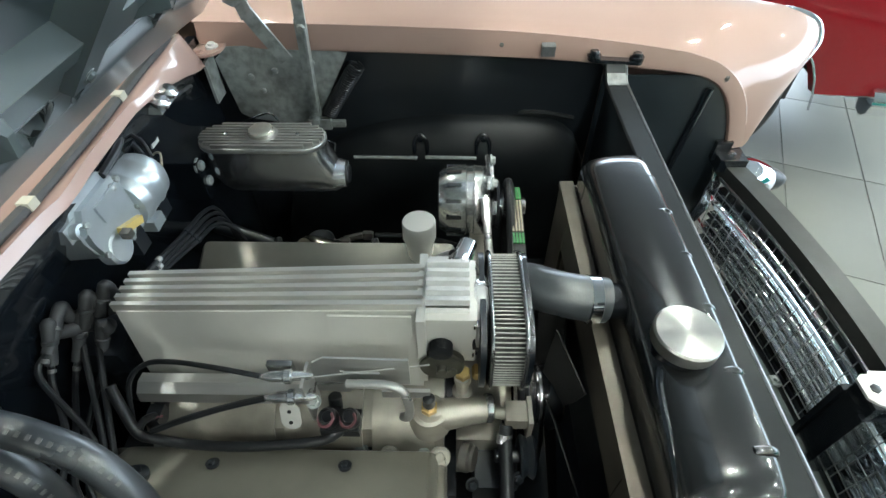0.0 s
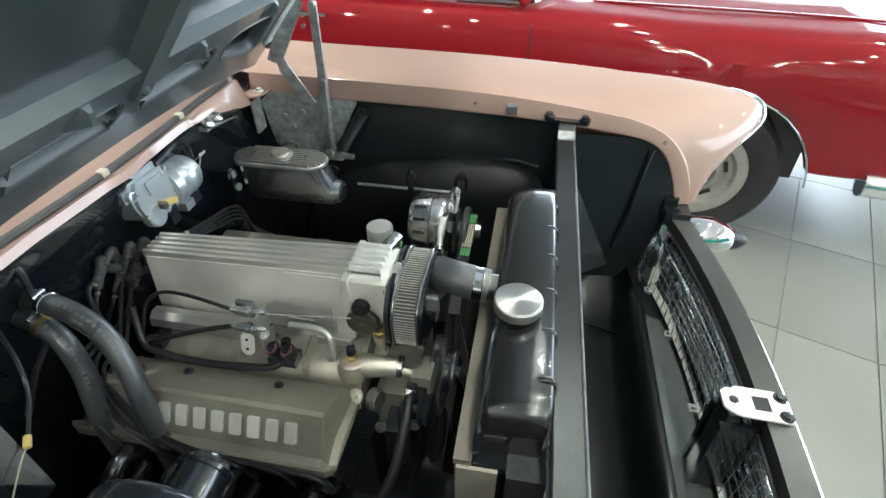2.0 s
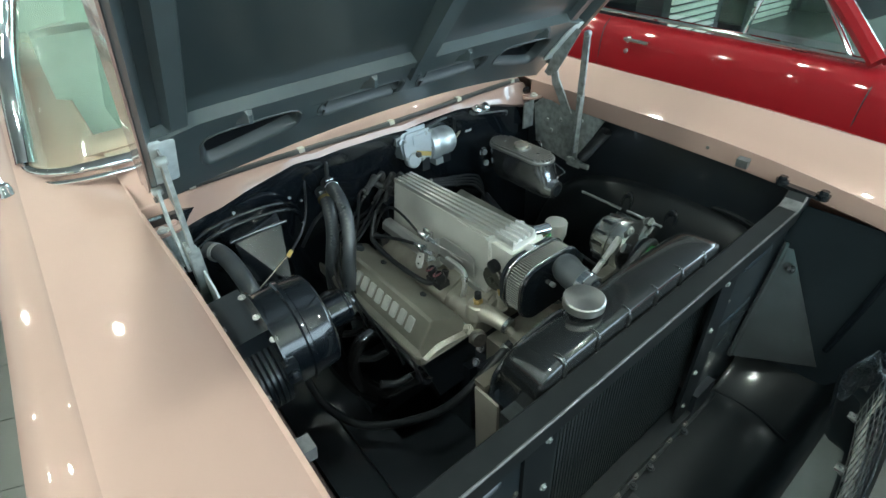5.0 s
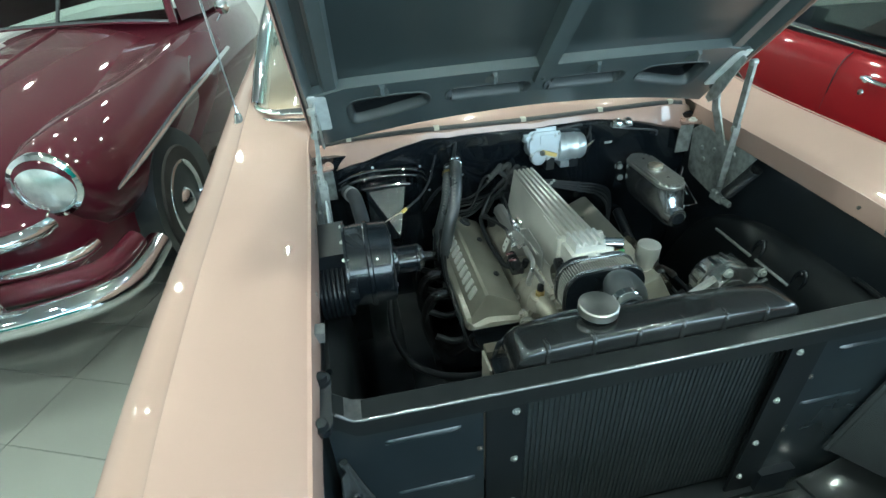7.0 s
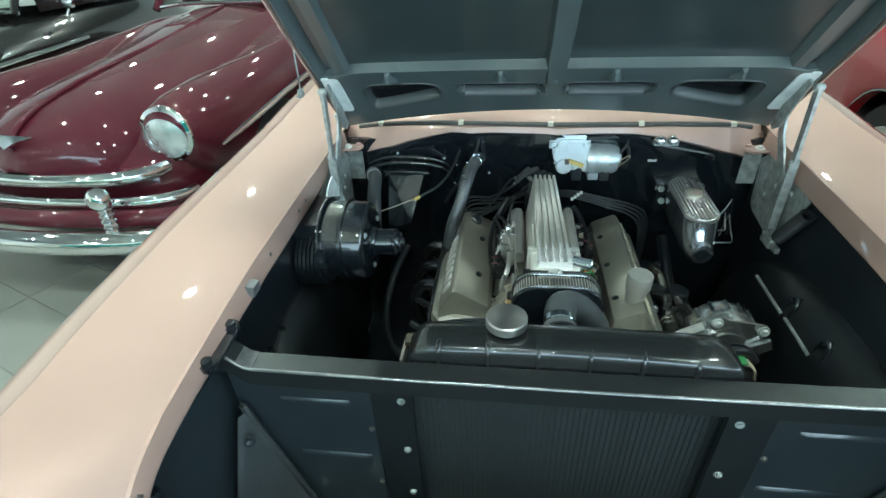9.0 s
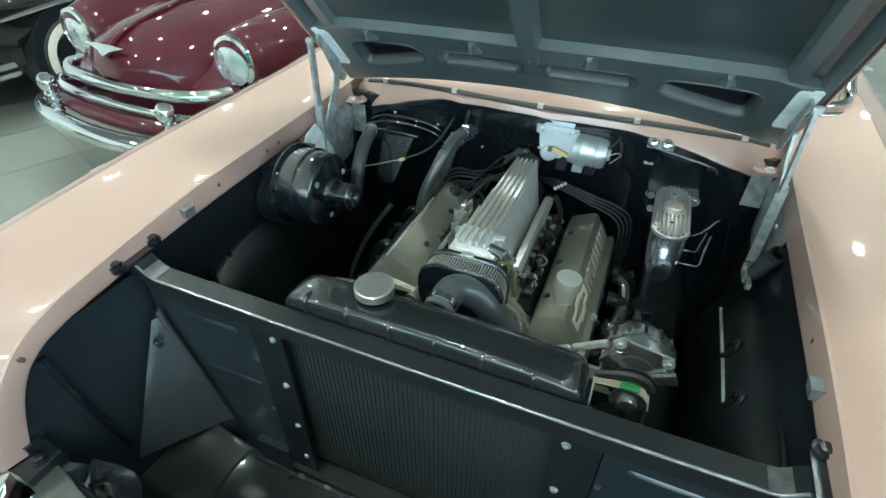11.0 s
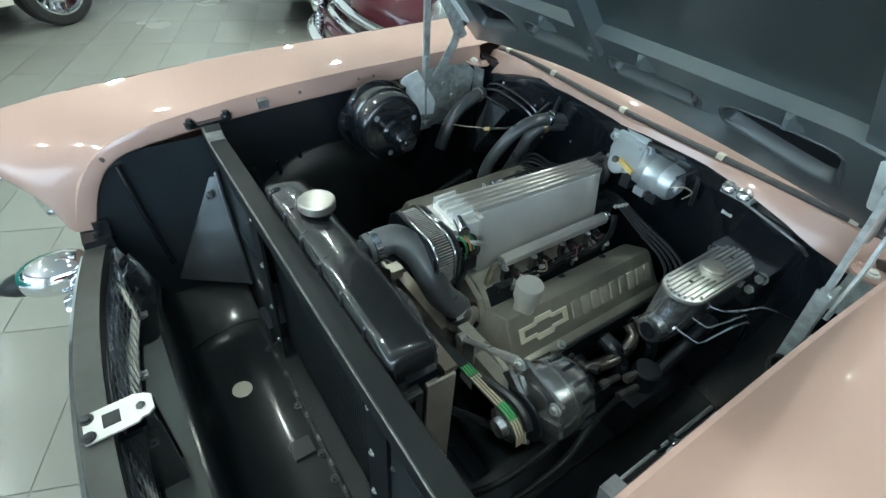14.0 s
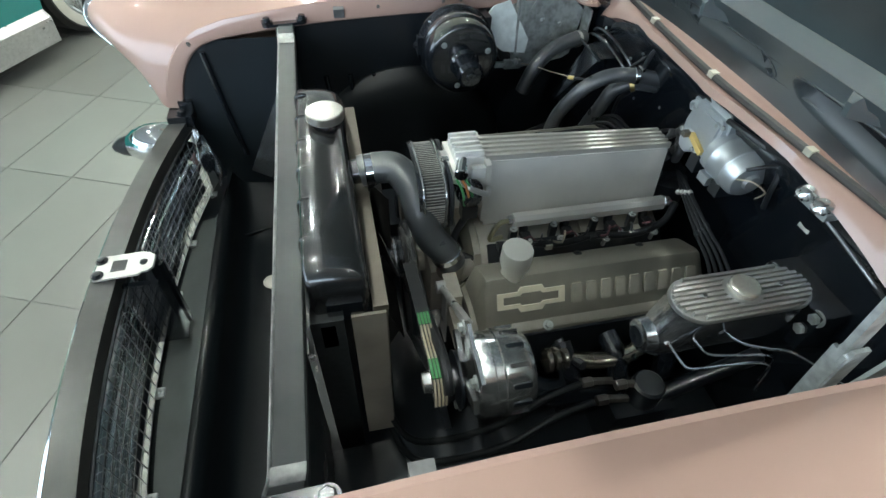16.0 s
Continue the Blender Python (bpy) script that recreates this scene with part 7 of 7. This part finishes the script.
# ---- the other cars ----


def placed(bm, m):
    bmesh.ops.transform(bm, matrix=m, verts=bm.verts)
    return bm


WHEELSIL = material("wheel_silver", (0.32, 0.308, 0.29), 0.38, 0.3, vary=0.15, scale=20)


def road_wheel(parent, m, x, y, s, r=0.335, white=False, rally=False):
    w = part("wheel", placed(lathe((x, y, r), (s, 0, 0), [(-0.20, r - 0.10), (-0.20, r - 0.02), (-0.17, r), (-0.03, r), (0.0, r - 0.025), (0.006, r - 0.06), (0.0, r - 0.105)] + ([(-0.012, r - 0.145)] if rally else []), 48, cap=False), m), TYRE, parent, "black tyre")
    if white:
        part("white_wall", placed(lathe((x, y, r), (s, 0, 0), [(0.004, r - 0.035), (0.009, r - 0.06), (0.004, r - 0.10)], 40, cap=False), m), WWALL, w, "white wall band")
    if rally:
        q = r - 0.155
        part("rim", placed(lathe((x, y, r), (s, 0, 0), [(-0.16, q), (-0.02, q + 0.02), (0.004, q + 0.018), (0.010, q + 0.004), (0.004, q - 0.028), (-0.022, q - 0.040), (-0.034, q - 0.070), (-0.026, 0.110), (-0.008, 0.096), (-0.004, 0.088), (-0.020, 0.082), (-0.022, 0)], 48), m), WHEELSIL, w, "pale slotted steel rim")
        for i in range(5):
            a = 2 * math.pi * i / 5 + 0.35
            part("slot", placed(rbox((-0.012, -0.026, -0.009), (0.012, 0.026, 0.009), 0.007, m=pose(x - s * 0.038, y + 0.130 * math.cos(a), r + 0.130 * math.sin(a), math.degrees(a) + 90, 0, 0)), m), RUBBER, w)
        part("hub_plate", placed(lathe((x, y, r), (s, 0, 0), [(-0.024, 0.080), (-0.017, 0.079), (-0.012, 0.060), (-0.010, 0)], 28), m), GLOSS, w, "black hub plate")
        part("hub_cap", placed(lathe((x, y, r), (s, 0, 0), [(-0.014, 0.036), (0.004, 0.034), (0.008, 0.024), (0.006, 0.0)], 24), m), WHEELSIL, w)
    else:
        part("rim", placed(lathe((x, y, r), (s, 0, 0), [(-0.16, r - 0.11), (-0.02, r - 0.09), (0.004, r - 0.10), (0.008, r - 0.112), (-0.03, r - 0.135), (-0.045, 0.14), (-0.02, 0.12), (-0.015, 0.08), (0.0, 0.07), (0.012, 0.055), (0.02, 0.03), (0.022, 0)], 40), m), CHROME, w, "chrome rim")
    return w


def slab_car(name, label, paint, m, white=False, rally=False, near=1, skirt=False):
    """A long two-door with flat sides. Local: y to the tail from the front axle, x across, near side at +/-0.93."""
    c = thing(name, label, "car", "showroom cars", m.translation)
    def low(y, base):
        z = base
        for yc in (0.0, 2.95):
            if abs(y - yc) < 0.43:
                z = max(z, 0.335 + math.sqrt(0.43**2 - (y - yc) ** 2))
        return z
    ys = sorted({*np.linspace(-0.95, 4.2, 40), 0.93, 0.935, 3.0, 3.005, *np.linspace(-0.44, 0.44, 19), *np.linspace(2.51, 3.39, 19)})
    rings = []
    for y in ys:
        e = max(0, (-0.45 - y) / 0.5)
        top = 0.985 - 0.04 * e + 0.03 * np.clip((y - 0.2) / 0.8, 0, 1)
        zb = low(y, 0.45 if y < -0.4 else 0.27)
        w = 0.93 - 0.05 * e * e - 0.05 * max(0, (y - 3.4) / 0.8)
        mid = max(zb + 0.02, 0.72)
        half = [(w - 0.07, zb), (w - 0.012, zb + 0.01), (w - 0.004, (zb + mid) / 2), (w, mid), (w - 0.004, mid + 0.10 if mid < 0.8 else mid + 0.03), (w - 0.02, top - 0.09), (w - 0.04, top - 0.03), (w - 0.075, top), (w - 0.16, top + 0.012), (w - 0.40, top + 0.018), (0, top + 0.045 + 0.07 * np.clip((0.8 - y) / 0.4, 0, 1))]
        if 0.932 < y < 3.003:
            half[-3:] = [(w - 0.115, top), (w - 0.125, 0.80), (0, 0.80)]
        ring = [V(a, y, z) for a, z in half] + [V(-a, y, z) for a, z in half[-2::-1]]
        rings.append(ring)
    part("body", placed(thick(loft(rings, closed=False), -0.004), m), paint, c, "", sharp=45)
    for y, r in ((rings[0][0].y, rings[0]), (rings[-1][0].y, rings[-1])):
        part("end_panel", placed(loft([r, [V(p.x * 0.96, p.y + (-0.03 if y < 0 else 0.03), 0.5 + (p.z - 0.5) * 0.9) for p in r]]), m), paint, c)
    part("inner_tub", placed(rbox((-0.84, -0.9, 0.46), (0.84, -0.45, 0.8), 0.02), m), SATIN, c)
    part("inner_tub", placed(rbox((-0.86, 0.45, 0.24), (0.86, 2.5, 0.85), 0.02), m), SATIN, c)
    part("inner_tub", placed(rbox((-0.68, -0.45, 0.3), (0.68, 4.1, 0.8), 0.02), m), SATIN, c)
    for s in (1, -1):
        for yc in (0.0, 2.95):
            road_wheel(c, m, s * 0.86, yc, s, r=0.355 if rally else 0.335, white=white, rally=rally)
            if skirt:
                part("fender_skirt", placed(prism([(0.43 * math.cos(a), 0.335 + 0.43 * math.sin(a)) for a in np.linspace(0.2, math.pi - 0.2, 15)], (s * 0.915, yc, 0), (0, 1, 0), (0, 0, 1), 0.008), m), paint, c)
            part("arch_trim", placed(tube([V(s * 0.924, yc + 0.43 * math.cos(a), 0.335 + 0.43 * math.sin(a)) for a in np.linspace(0.12, math.pi - 0.12, 19)], 0.0045, 6, 1), m), RIMD, c, "dull bright arch trim")
        part("door_seam", placed(tube([(s * 0.9285, 0.83, 0.32), (s * 0.9315, 0.83, 0.72), (s * 0.914, 0.83, 0.93), (s * 0.868, 0.83, 1.0)], 0.0025, 6, 4), m), RUBBER, c, "dark door gap")
        part("door_seam", placed(tube([(s * 0.9285, 2.12, 0.32), (s * 0.9315, 2.12, 0.72), (s * 0.914, 2.12, 0.95), (s * 0.868, 2.12, 1.02)], 0.0025, 6, 4), m), RUBBER, c, "dark door gap")
        part("door_card", placed(rbox((min(s * 0.780, s * 0.802), 0.96, 0.80), (max(s * 0.780, s * 0.802), 2.96, 1.0), 0.008), m), SATIN, c, "black door trim")
        hd = part("door_handle", placed(join(rod((s * 0.925, 1.92, 0.955), (s * 0.948, 1.92, 0.955), 0.016, 16), rod((s * 0.948, 1.80, 0.957), (s * 0.948, 1.94, 0.957), 0.009, 12), rod((s * 0.928, 1.80, 0.957), (s * 0.948, 1.80, 0.957), 0.008, 12)), m), CHROME, c, "chrome door handle")
        part("door_lock", placed(lathe((s * 0.932, 1.93, 0.895), (s, 0, 0), [(0, 0.014), (0.006, 0.012), (0.007, 0)], 20), m), CHROME, hd)
        # glasshouse
        part("window_sill", placed(tube([(s * 0.85, 0.88, 1.040), (s * 0.855, 1.6, 1.052), (s * 0.85, 3.0, 1.06)], 0.012, 8, 4), m), CHROME, c, "bright window sill moulding")
        part("screen_pillar", placed(tube([(s * 0.845, 0.86, 1.04), (s * 0.78, 1.12, 1.25), (s * 0.70, 1.42, 1.44)], 0.032, 8, 4), m), paint, c)
        part("vent_frame", placed(tube([(s * 0.85, 0.95, 1.05), (s * 0.80, 1.15, 1.24), (s * 0.77, 1.33, 1.36), (s * 0.82, 1.36, 1.2), (s * 0.85, 1.38, 1.05)], 0.009, 8, 3), m), CHROME, c, "chrome quarter light frame")
        gl = part("side_glass", placed(prism([(0.95, 1.05), (2.9, 1.06), (2.6, 1.38), (1.45, 1.40)], (s * 0.835, 0, 0), (0, 1, 0), (-0.15 * s, 0, 1), 0.004), m), GLASS, c, "clear side window")
        gl.visible_shadow = False
    part("windscreen_frame", placed(tube([(-0.84, 0.84, 1.045), (-0.5, 0.72, 1.055), (0, 0.69, 1.06), (0.5, 0.72, 1.055), (0.84, 0.84, 1.045)], 0.013, 8, 5), m), CHROME, c, "bright windscreen moulding")
    ws_ = part("windscreen", placed(thick(loft([smooth_path([(-0.83, 0.86, 1.05), (-0.5, 0.74, 1.06), (0, 0.71, 1.065), (0.5, 0.74, 1.06), (0.83, 0.86, 1.05)], 4), smooth_path([(-0.69, 1.42, 1.43), (-0.4, 1.34, 1.44), (0, 1.32, 1.445), (0.4, 1.34, 1.44), (0.69, 1.42, 1.43)], 4)], closed=False), 0.004), m), GLASS, c, "curved windscreen")
    ws_.visible_shadow = False
    part("roof", placed(bevelled(loft([[V(-0.70, y, z - 0.03), V(-0.5, y, z), V(0, y, z + 0.02), V(0.5, y, z), V(0.70, y, z - 0.03), V(0, y, z - 0.05)] for y, z in ((1.40, 1.44), (1.9, 1.46), (2.7, 1.42), (3.1, 1.30))]), 0.01), m), paint, c)
    part("wiper", placed(tube([(near * 0.62, 0.72, 1.05), (near * 0.45, 0.80, 1.10), (near * 0.30, 0.85, 1.13)], 0.006, 6, 3), m), CHROME, c, "chrome wiper arm")
    part("dashboard", placed(rbox((-0.775, 0.945, 0.82), (0.775, 1.20, 1.03), 0.03), m), SATIN, c)
    part("rear_seat", placed(rbox((-0.76, 2.70, 0.82), (0.76, 2.92, 1.12), 0.05, 3), m), SATIN, c, "black rear bench")
    for s in (1, -1):
        st = part("front_seat", placed(rbox((s * 0.40 - 0.27, 1.95, 0.55), (s * 0.40 + 0.27, 2.12, 1.20), 0.05, 3), m), SATIN, c, "black ribbed seat")
        for k in range(9):
            part("seat_rib", placed(rbox((s * 0.40 - 0.20, 1.935, 0.84 + 0.038 * k), (s * 0.40 + 0.20, 1.952, 0.864 + 0.038 * k), 0.006), m), SEATV, st, "pale ribbed seat band")
    if skirt:
        part("sill_panel", placed(bevelled(loft([[V(near * 0.90, y, 0.10), V(near * 0.955, y, 0.115), V(near * 0.965, y, 0.26), V(near * 0.93, y, 0.30), V(near * 0.88, y, 0.28)] for y in (0.44, 1.4, 2.5)]), 0.006), m), BRUSHED, c, "ribbed bright sill panel")
    part("hood_crease", placed(tube([(near * 0.62, -0.9, 0.99), (near * 0.63, -0.3, 1.012), (near * 0.64, 0.6, 1.02)], 0.006, 6, 4), m), paint, c)
    part("sill_moulding", placed(tube([(near * 0.90, -0.93, 0.455), (near * 0.905, -0.44, 0.455)], 0.010, 8, 2), m), ZINC, c, "dull lower moulding")
    part("front_bumper", placed(tube([(-0.92, -0.62, 0.44), (-0.90, -0.92, 0.44), (-0.6, -1.04, 0.45), (0, -1.08, 0.45), (0.6, -1.04, 0.45), (0.90, -0.92, 0.44), (0.92, -0.62, 0.44)], 0.055, 12, 4), m), CHROME, c, "chrome bumper")
    return c


def put_car(bm, m):
    """Lengthen the bonnet of the rounded cars, then set the piece in its place."""
    for v in bm.verts:
        k = min(1.0, max(0.0, (v.co.y - 0.85) / 0.5))
        k = k * k * (3 - 2 * k)
        v.co.y += 0.42 * k
        v.co.z += 0.07 * k if v.co.z > 0.85 else 0.0
    return placed(bm, m)


def round_car(name, label, paint, m, white=False):
    """A rounded fastback with pontoon wings. Local: y to the tail from the headlamp line, x across."""
    c = thing(name, label, "car", "showroom cars", m.translation)
    hull = []
    for y, w, z0, z1 in ((-0.25, 0.40, 0.42, 0.60), (-0.18, 0.62, 0.38, 0.66), (0.0, 0.74, 0.34, 0.78), (0.4, 0.80, 0.30, 0.84), (1.2, 0.88, 0.28, 0.96), (2.2, 0.90, 0.27, 0.98), (3.4, 0.88, 0.30, 0.95), (4.1, 0.7, 0.36, 0.80), (4.3, 0.5, 0.45, 0.65)):
        hull.append([V(w * a, y, z0 + (z1 - z0) * b) for a, b in ((-0.92, 0), (-1, 0.12), (-1, 0.5), (-0.98, 0.8), (-0.9, 0.95), (-0.7, 1), (0.7, 1), (0.9, 0.95), (0.98, 0.8), (1, 0.5), (1, 0.12), (0.92, 0))])
    part("body", put_car(loft(hull), m), paint, c, "", sharp=60)
    bon = []
    for y, w, z in ((-0.36, 0.12, 0.70), (-0.34, 0.24, 0.78), (-0.26, 0.36, 0.86), (-0.1, 0.43, 0.925), (0.2, 0.48, 0.975), (0.7, 0.54, 1.02), (1.35, 0.62, 1.06)):
        bon.append([V(w * math.cos(a) * 1.12, y + 0.05 * abs(math.cos(a)) ** 3, 0.60 + (z - 0.60) * math.sin(a) ** 0.7) for a in np.linspace(0, math.pi, 21)])
    part("bonnet", put_car(loft(bon, closed=False), m), paint, c, "smooth rounded bonnet", sharp=60)
    part("bonnet_ridge", put_car(tube([(0, -0.335, 0.80), (0, -0.2, 0.90), (0, 0.2, 0.98), (0, 0.8, 1.03), (0, 1.3, 1.06)], lambda t: 0.010 + 0.006 * (1 - t), 10, 5), m), paint, c, "raised bonnet ridge")
    part("emblem", put_car(prism([(-0.16, 0.03), (-0.05, 0.0), (0, -0.03), (0.05, 0.0), (0.16, 0.03), (0.05, 0.035), (-0.05, 0.035)][::-1], (0, -0.325, 0.83), (1, 0, 0), (0, 0.5, 0.86), 0.02, 0.004), m), CHROME, c, "chrome winged badge")
    for s in (1, -1):
        wing = []
        for y, w, z0, z1 in ((-0.06, 0.13, 0.66, 0.90), (-0.03, 0.165, 0.60, 0.935), (0.06, 0.195, 0.50, 0.965), (0.3, 0.215, 0.42, 0.985), (0.8, 0.21, 0.42, 0.985), (1.4, 0.17, 0.45, 0.965), (2.2, 0.12, 0.50, 0.93)):
            cx = s * (0.66 + 0.02 * min(1, max(0, y)))
            wing.append([V(cx + w * math.cos(a), y - 0.03 * (0.5 + 0.5 * math.sin(a)), (z0 + z1) / 2 + (z1 - z0) / 2 * math.sin(a)) for a in np.linspace(0, 2 * math.pi, 29)[:-1]])
        wg = part("wing", put_car(loft(wing), m), paint, c, "rounded front wing", sharp=60)
        part("headlamp_rim", put_car(lathe((s * 0.66, -0.02, 0.795), (s * 0.03, -1, 0.04), [(-0.02, 0.132), (0.04, 0.142), (0.06, 0.138), (0.066, 0.118), (0.05, 0.110)], 40, cap=False), m), CHROME, wg, "chrome headlamp rim")
        part("headlamp_bowl", put_car(lathe((s * 0.66, -0.06, 0.795), (s * 0.03, -1, 0.04), [(-0.05, 0.03), (-0.02, 0.08), (0.01, 0.112)], 32, cap=False), m), CHROME, wg)
        part("headlamp_lens", put_car(lathe((s * 0.66, -0.066, 0.795), (s * 0.03, -1, 0.04), [(0, 0.116), (0.016, 0.107), (0.030, 0.072), (0.036, 0.025), (0.037, 0.0)], 36), m), LENS, wg, "ribbed headlamp glass")
        part("side_spear", put_car(tube([(s * 0.862, 0.05, 0.70), (s * 0.898, 0.5, 0.755), (s * 0.895, 1.2, 0.80), (s * 0.885, 1.9, 0.82)], lambda t: 0.006 + 0.012 * math.sin(min(1, t * 4) * math.pi / 2), 8, 5), m), CHROME, c, "chrome side spear")
        road_wheel(c, m, s * 0.90, 0.62, s, white=white)
        road_wheel(c, m, s * 0.86, 3.45, s, white=white)
        # black disc painted in for the shade under the wing
        part("arch_shadow", put_car(lathe((s * 0.885, 0.62, 0.36), (s, 0, 0), [(-0.25, 0.39), (0.004, 0.39)], 36), m), SATIN, c, "dark disc for the shade in the wheel opening")
        gd = part("bumper_guard", put_car(lathe((s * 0.50, -0.455, 0.36), (0, 0.10, 1), [(0, 0.036)] + [(0.02 + 0.028 * k + o, r) for k in range(7) for o, r in ((0, 0.026), (0.008, 0.034), (0.018, 0.034), (0.026, 0.026))] + [(0.225, 0.03), (0.235, 0.048)], 20), m), CHROME, c, "ribbed chrome bumper guard")
        part("guard_knob", put_car(lathe((s * 0.50, -0.40, 0.615), (0, -1, 0.1), [(0, 0.02), (0.01, 0.042), (0.03, 0.056), (0.055, 0.057), (0.075, 0.046), (0.085, 0.026), (0.087, 0.0)], 28), m), CHROME, gd, "rounded chrome knob")
        part("screen_pillar", put_car(tube([(s * 0.70, 1.42, 1.02), (s * 0.60, 1.75, 1.40)], 0.03, 8, 1, smooth=False), m), paint, c)
    for z, w, yo, r in ((0.655, 0.60, -0.36, 0.034), (0.545, 0.74, -0.37, 0.028), (0.455, 0.66, -0.36, 0.014)):
        part("grille_bar", put_car(tube([(-w - 0.03, yo + 0.24, z - 0.01), (-w, yo + 0.13, z), (-w * 0.7, yo + 0.04, z), (0, yo, z), (w * 0.7, yo + 0.04, z), (w, yo + 0.13, z), (w + 0.03, yo + 0.24, z - 0.01)], r, 14, 5), m), CHROME, c, "chrome grille bar")
    part("grille_recess", put_car(bevelled(loft([[V(a, b, 0.40) for a, b in ((-0.66, -0.12), (-0.45, -0.27), (0.45, -0.27), (0.66, -0.12))], [V(a, b, 0.66) for a, b in ((-0.62, -0.12), (-0.45, -0.26), (0.45, -0.26), (0.62, -0.12))]]), 0.01), m), MAROON, c)
    part("bumper", put_car(tube([(-0.93, 0.05, 0.40), (-0.90, -0.28, 0.40), (-0.6, -0.45, 0.40), (0, -0.52, 0.40), (0.6, -0.45, 0.40), (0.90, -0.28, 0.40), (0.93, 0.05, 0.40)], 0.06, 14, 5), m), CHROME, c, "chrome wrap-round bumper")
    part("valance", put_car(tube([(-0.86, 0.0, 0.46), (-0.80, -0.24, 0.46), (-0.5, -0.36, 0.47), (0, -0.41, 0.47), (0.5, -0.36, 0.47), (0.80, -0.24, 0.46), (0.86, 0.0, 0.46)], 0.05, 10, 4), m), paint, c)
    part("windscreen_frame", put_car(tube([(-0.72, 1.45, 1.03), (-0.4, 1.36, 1.07), (0, 1.33, 1.08), (0.4, 1.36, 1.07), (0.72, 1.45, 1.03)], 0.014, 8, 4), m), CHROME, c, "chrome windscreen moulding")
    ws_ = part("windscreen", put_car(thick(loft([smooth_path([(-0.70, 1.46, 1.04), (-0.4, 1.38, 1.08), (0, 1.35, 1.09), (0.4, 1.38, 1.08), (0.70, 1.46, 1.04)], 4), smooth_path([(-0.58, 1.78, 1.40), (-0.3, 1.72, 1.42), (0, 1.70, 1.43), (0.3, 1.72, 1.42), (0.58, 1.78, 1.40)], 4)], closed=False), 0.004), m), GLASS, c, "divided windscreen")
    ws_.visible_shadow = False
    part("centre_post", put_car(rod((0, 1.345, 1.085), (0, 1.695, 1.43), 0.012, 8), m), CHROME, c)
    part("roof", put_car(loft([[V(w * math.cos(a), y, 1.0 + (z - 1.0) * math.sin(a) ** 0.6) for a in np.linspace(0.0, math.pi, 17)] for y, w, z in ((1.72, 0.66, 1.43), (2.1, 0.74, 1.50), (2.8, 0.74, 1.48), (3.5, 0.66, 1.25), (4.0, 0.5, 0.98))], closed=False), m), paint, c)
    part("door_mirror", put_car(join(lathe((0.97, 1.75, 1.07), (0, -1, 0), [(0, 0.055), (0.03, 0.05), (0.05, 0.02), (0.052, 0)], 24), rod((0.90, 1.75, 0.97), (0.97, 1.75, 1.05), 0.008, 10)), m), CHROME, c, "round chrome door mirror")
    return c


slab_car("red_coupe", "glossy red two-door classic coupe parked alongside", REDP, pose(2.409, -0.786, 0, 0, 0, -7), rally=True, near=-1)
round_car("maroon_saloon", "dark maroon rounded classic saloon with chrome grille", MAROON, pose(-2.456, 1.69, 0, 0, 0, -4))
round_car("black_saloon", "black rounded classic saloon with heavy chrome bumper", BLACKP, pose(-5.1, 1.75, 0, 0, 0, -2), white=True)
slab_car("teal_coupe", "teal classic coupe with white wall tyres", TEALP, pose(-3.53, -2.17, 0, 0, 0, -116.6), white=True, near=-1, skirt=True)
slab_car("white_coupe", "white classic coupe parked across the showroom", WWALL, pose(-6.16, -0.66, 0, 0, 0, -151.6), near=-1)

# ---- floor ----
ground = tagged(part("floor", rbox((X0 - 0.2, Y0 - 0.2, -0.15), (X1 + 0.2, Y1 + 0.2, -0.003), 0), GROUT), "grey rectangular floor tiles with dark joints", "floor", kind="structure")
TA, TL, TW, JT = radians(-21.8), 0.70, 0.345, 0.006
ca, sa = math.cos(TA), math.sin(TA)
tm = bmesh.new()
box(tm, (-TL / 2 + JT / 2, -TW / 2 + JT / 2, -0.02), (TL / 2 - JT / 2, TW / 2 - JT / 2, 0.0))
bevelled(tm, 0.0015, segments=1)
tile_mesh = bpy.data.meshes.new("tile")
tm.to_mesh(tile_mesh)
tm.free()
tile_mesh.materials.append(TILE)
spots = []
for i in range(-40, 41):
    for j in range(-60, 61):
        u, v = (i + 0.5) * TL, (j + 0.5) * TW
        x, y = 1.591 + u * ca - v * sa, -1.247 + u * sa + v * ca
        if X0 + 0.45 < x < X1 - 0.45 and Y0 + 0.45 < y < Y1 - 0.45:
            spots.append((x, y))
near = sorted(spots, key=lambda p: (p[0] - 0.2) ** 2 + (p[1] + 0.6) ** 2)
for x, y in near[:280]:
    o = new("tile", tile_mesh)
    o.parent = ground
    o.matrix_local = pose(x, y, 0, 0, 0, math.degrees(TA))
verts, faces = [], []
base = [v.co.copy() for v in tile_mesh.vertices]
fpoly = [tuple(p.vertices) for p in tile_mesh.polygons]
for x, y in near[280:]:
    k = len(verts)
    verts += [(x + c.x * ca - c.y * sa, y + c.x * sa + c.y * ca, c.z) for c in base]
    faces += [tuple(q + k for q in f) for f in fpoly]
me = bpy.data.meshes.new("far_tiles")
me.from_pydata(verts, [], faces)
me.materials.append(TILE)
o = new("far_tiles", me)
o.parent = ground
tagged(o, "", "", "", "stuff")
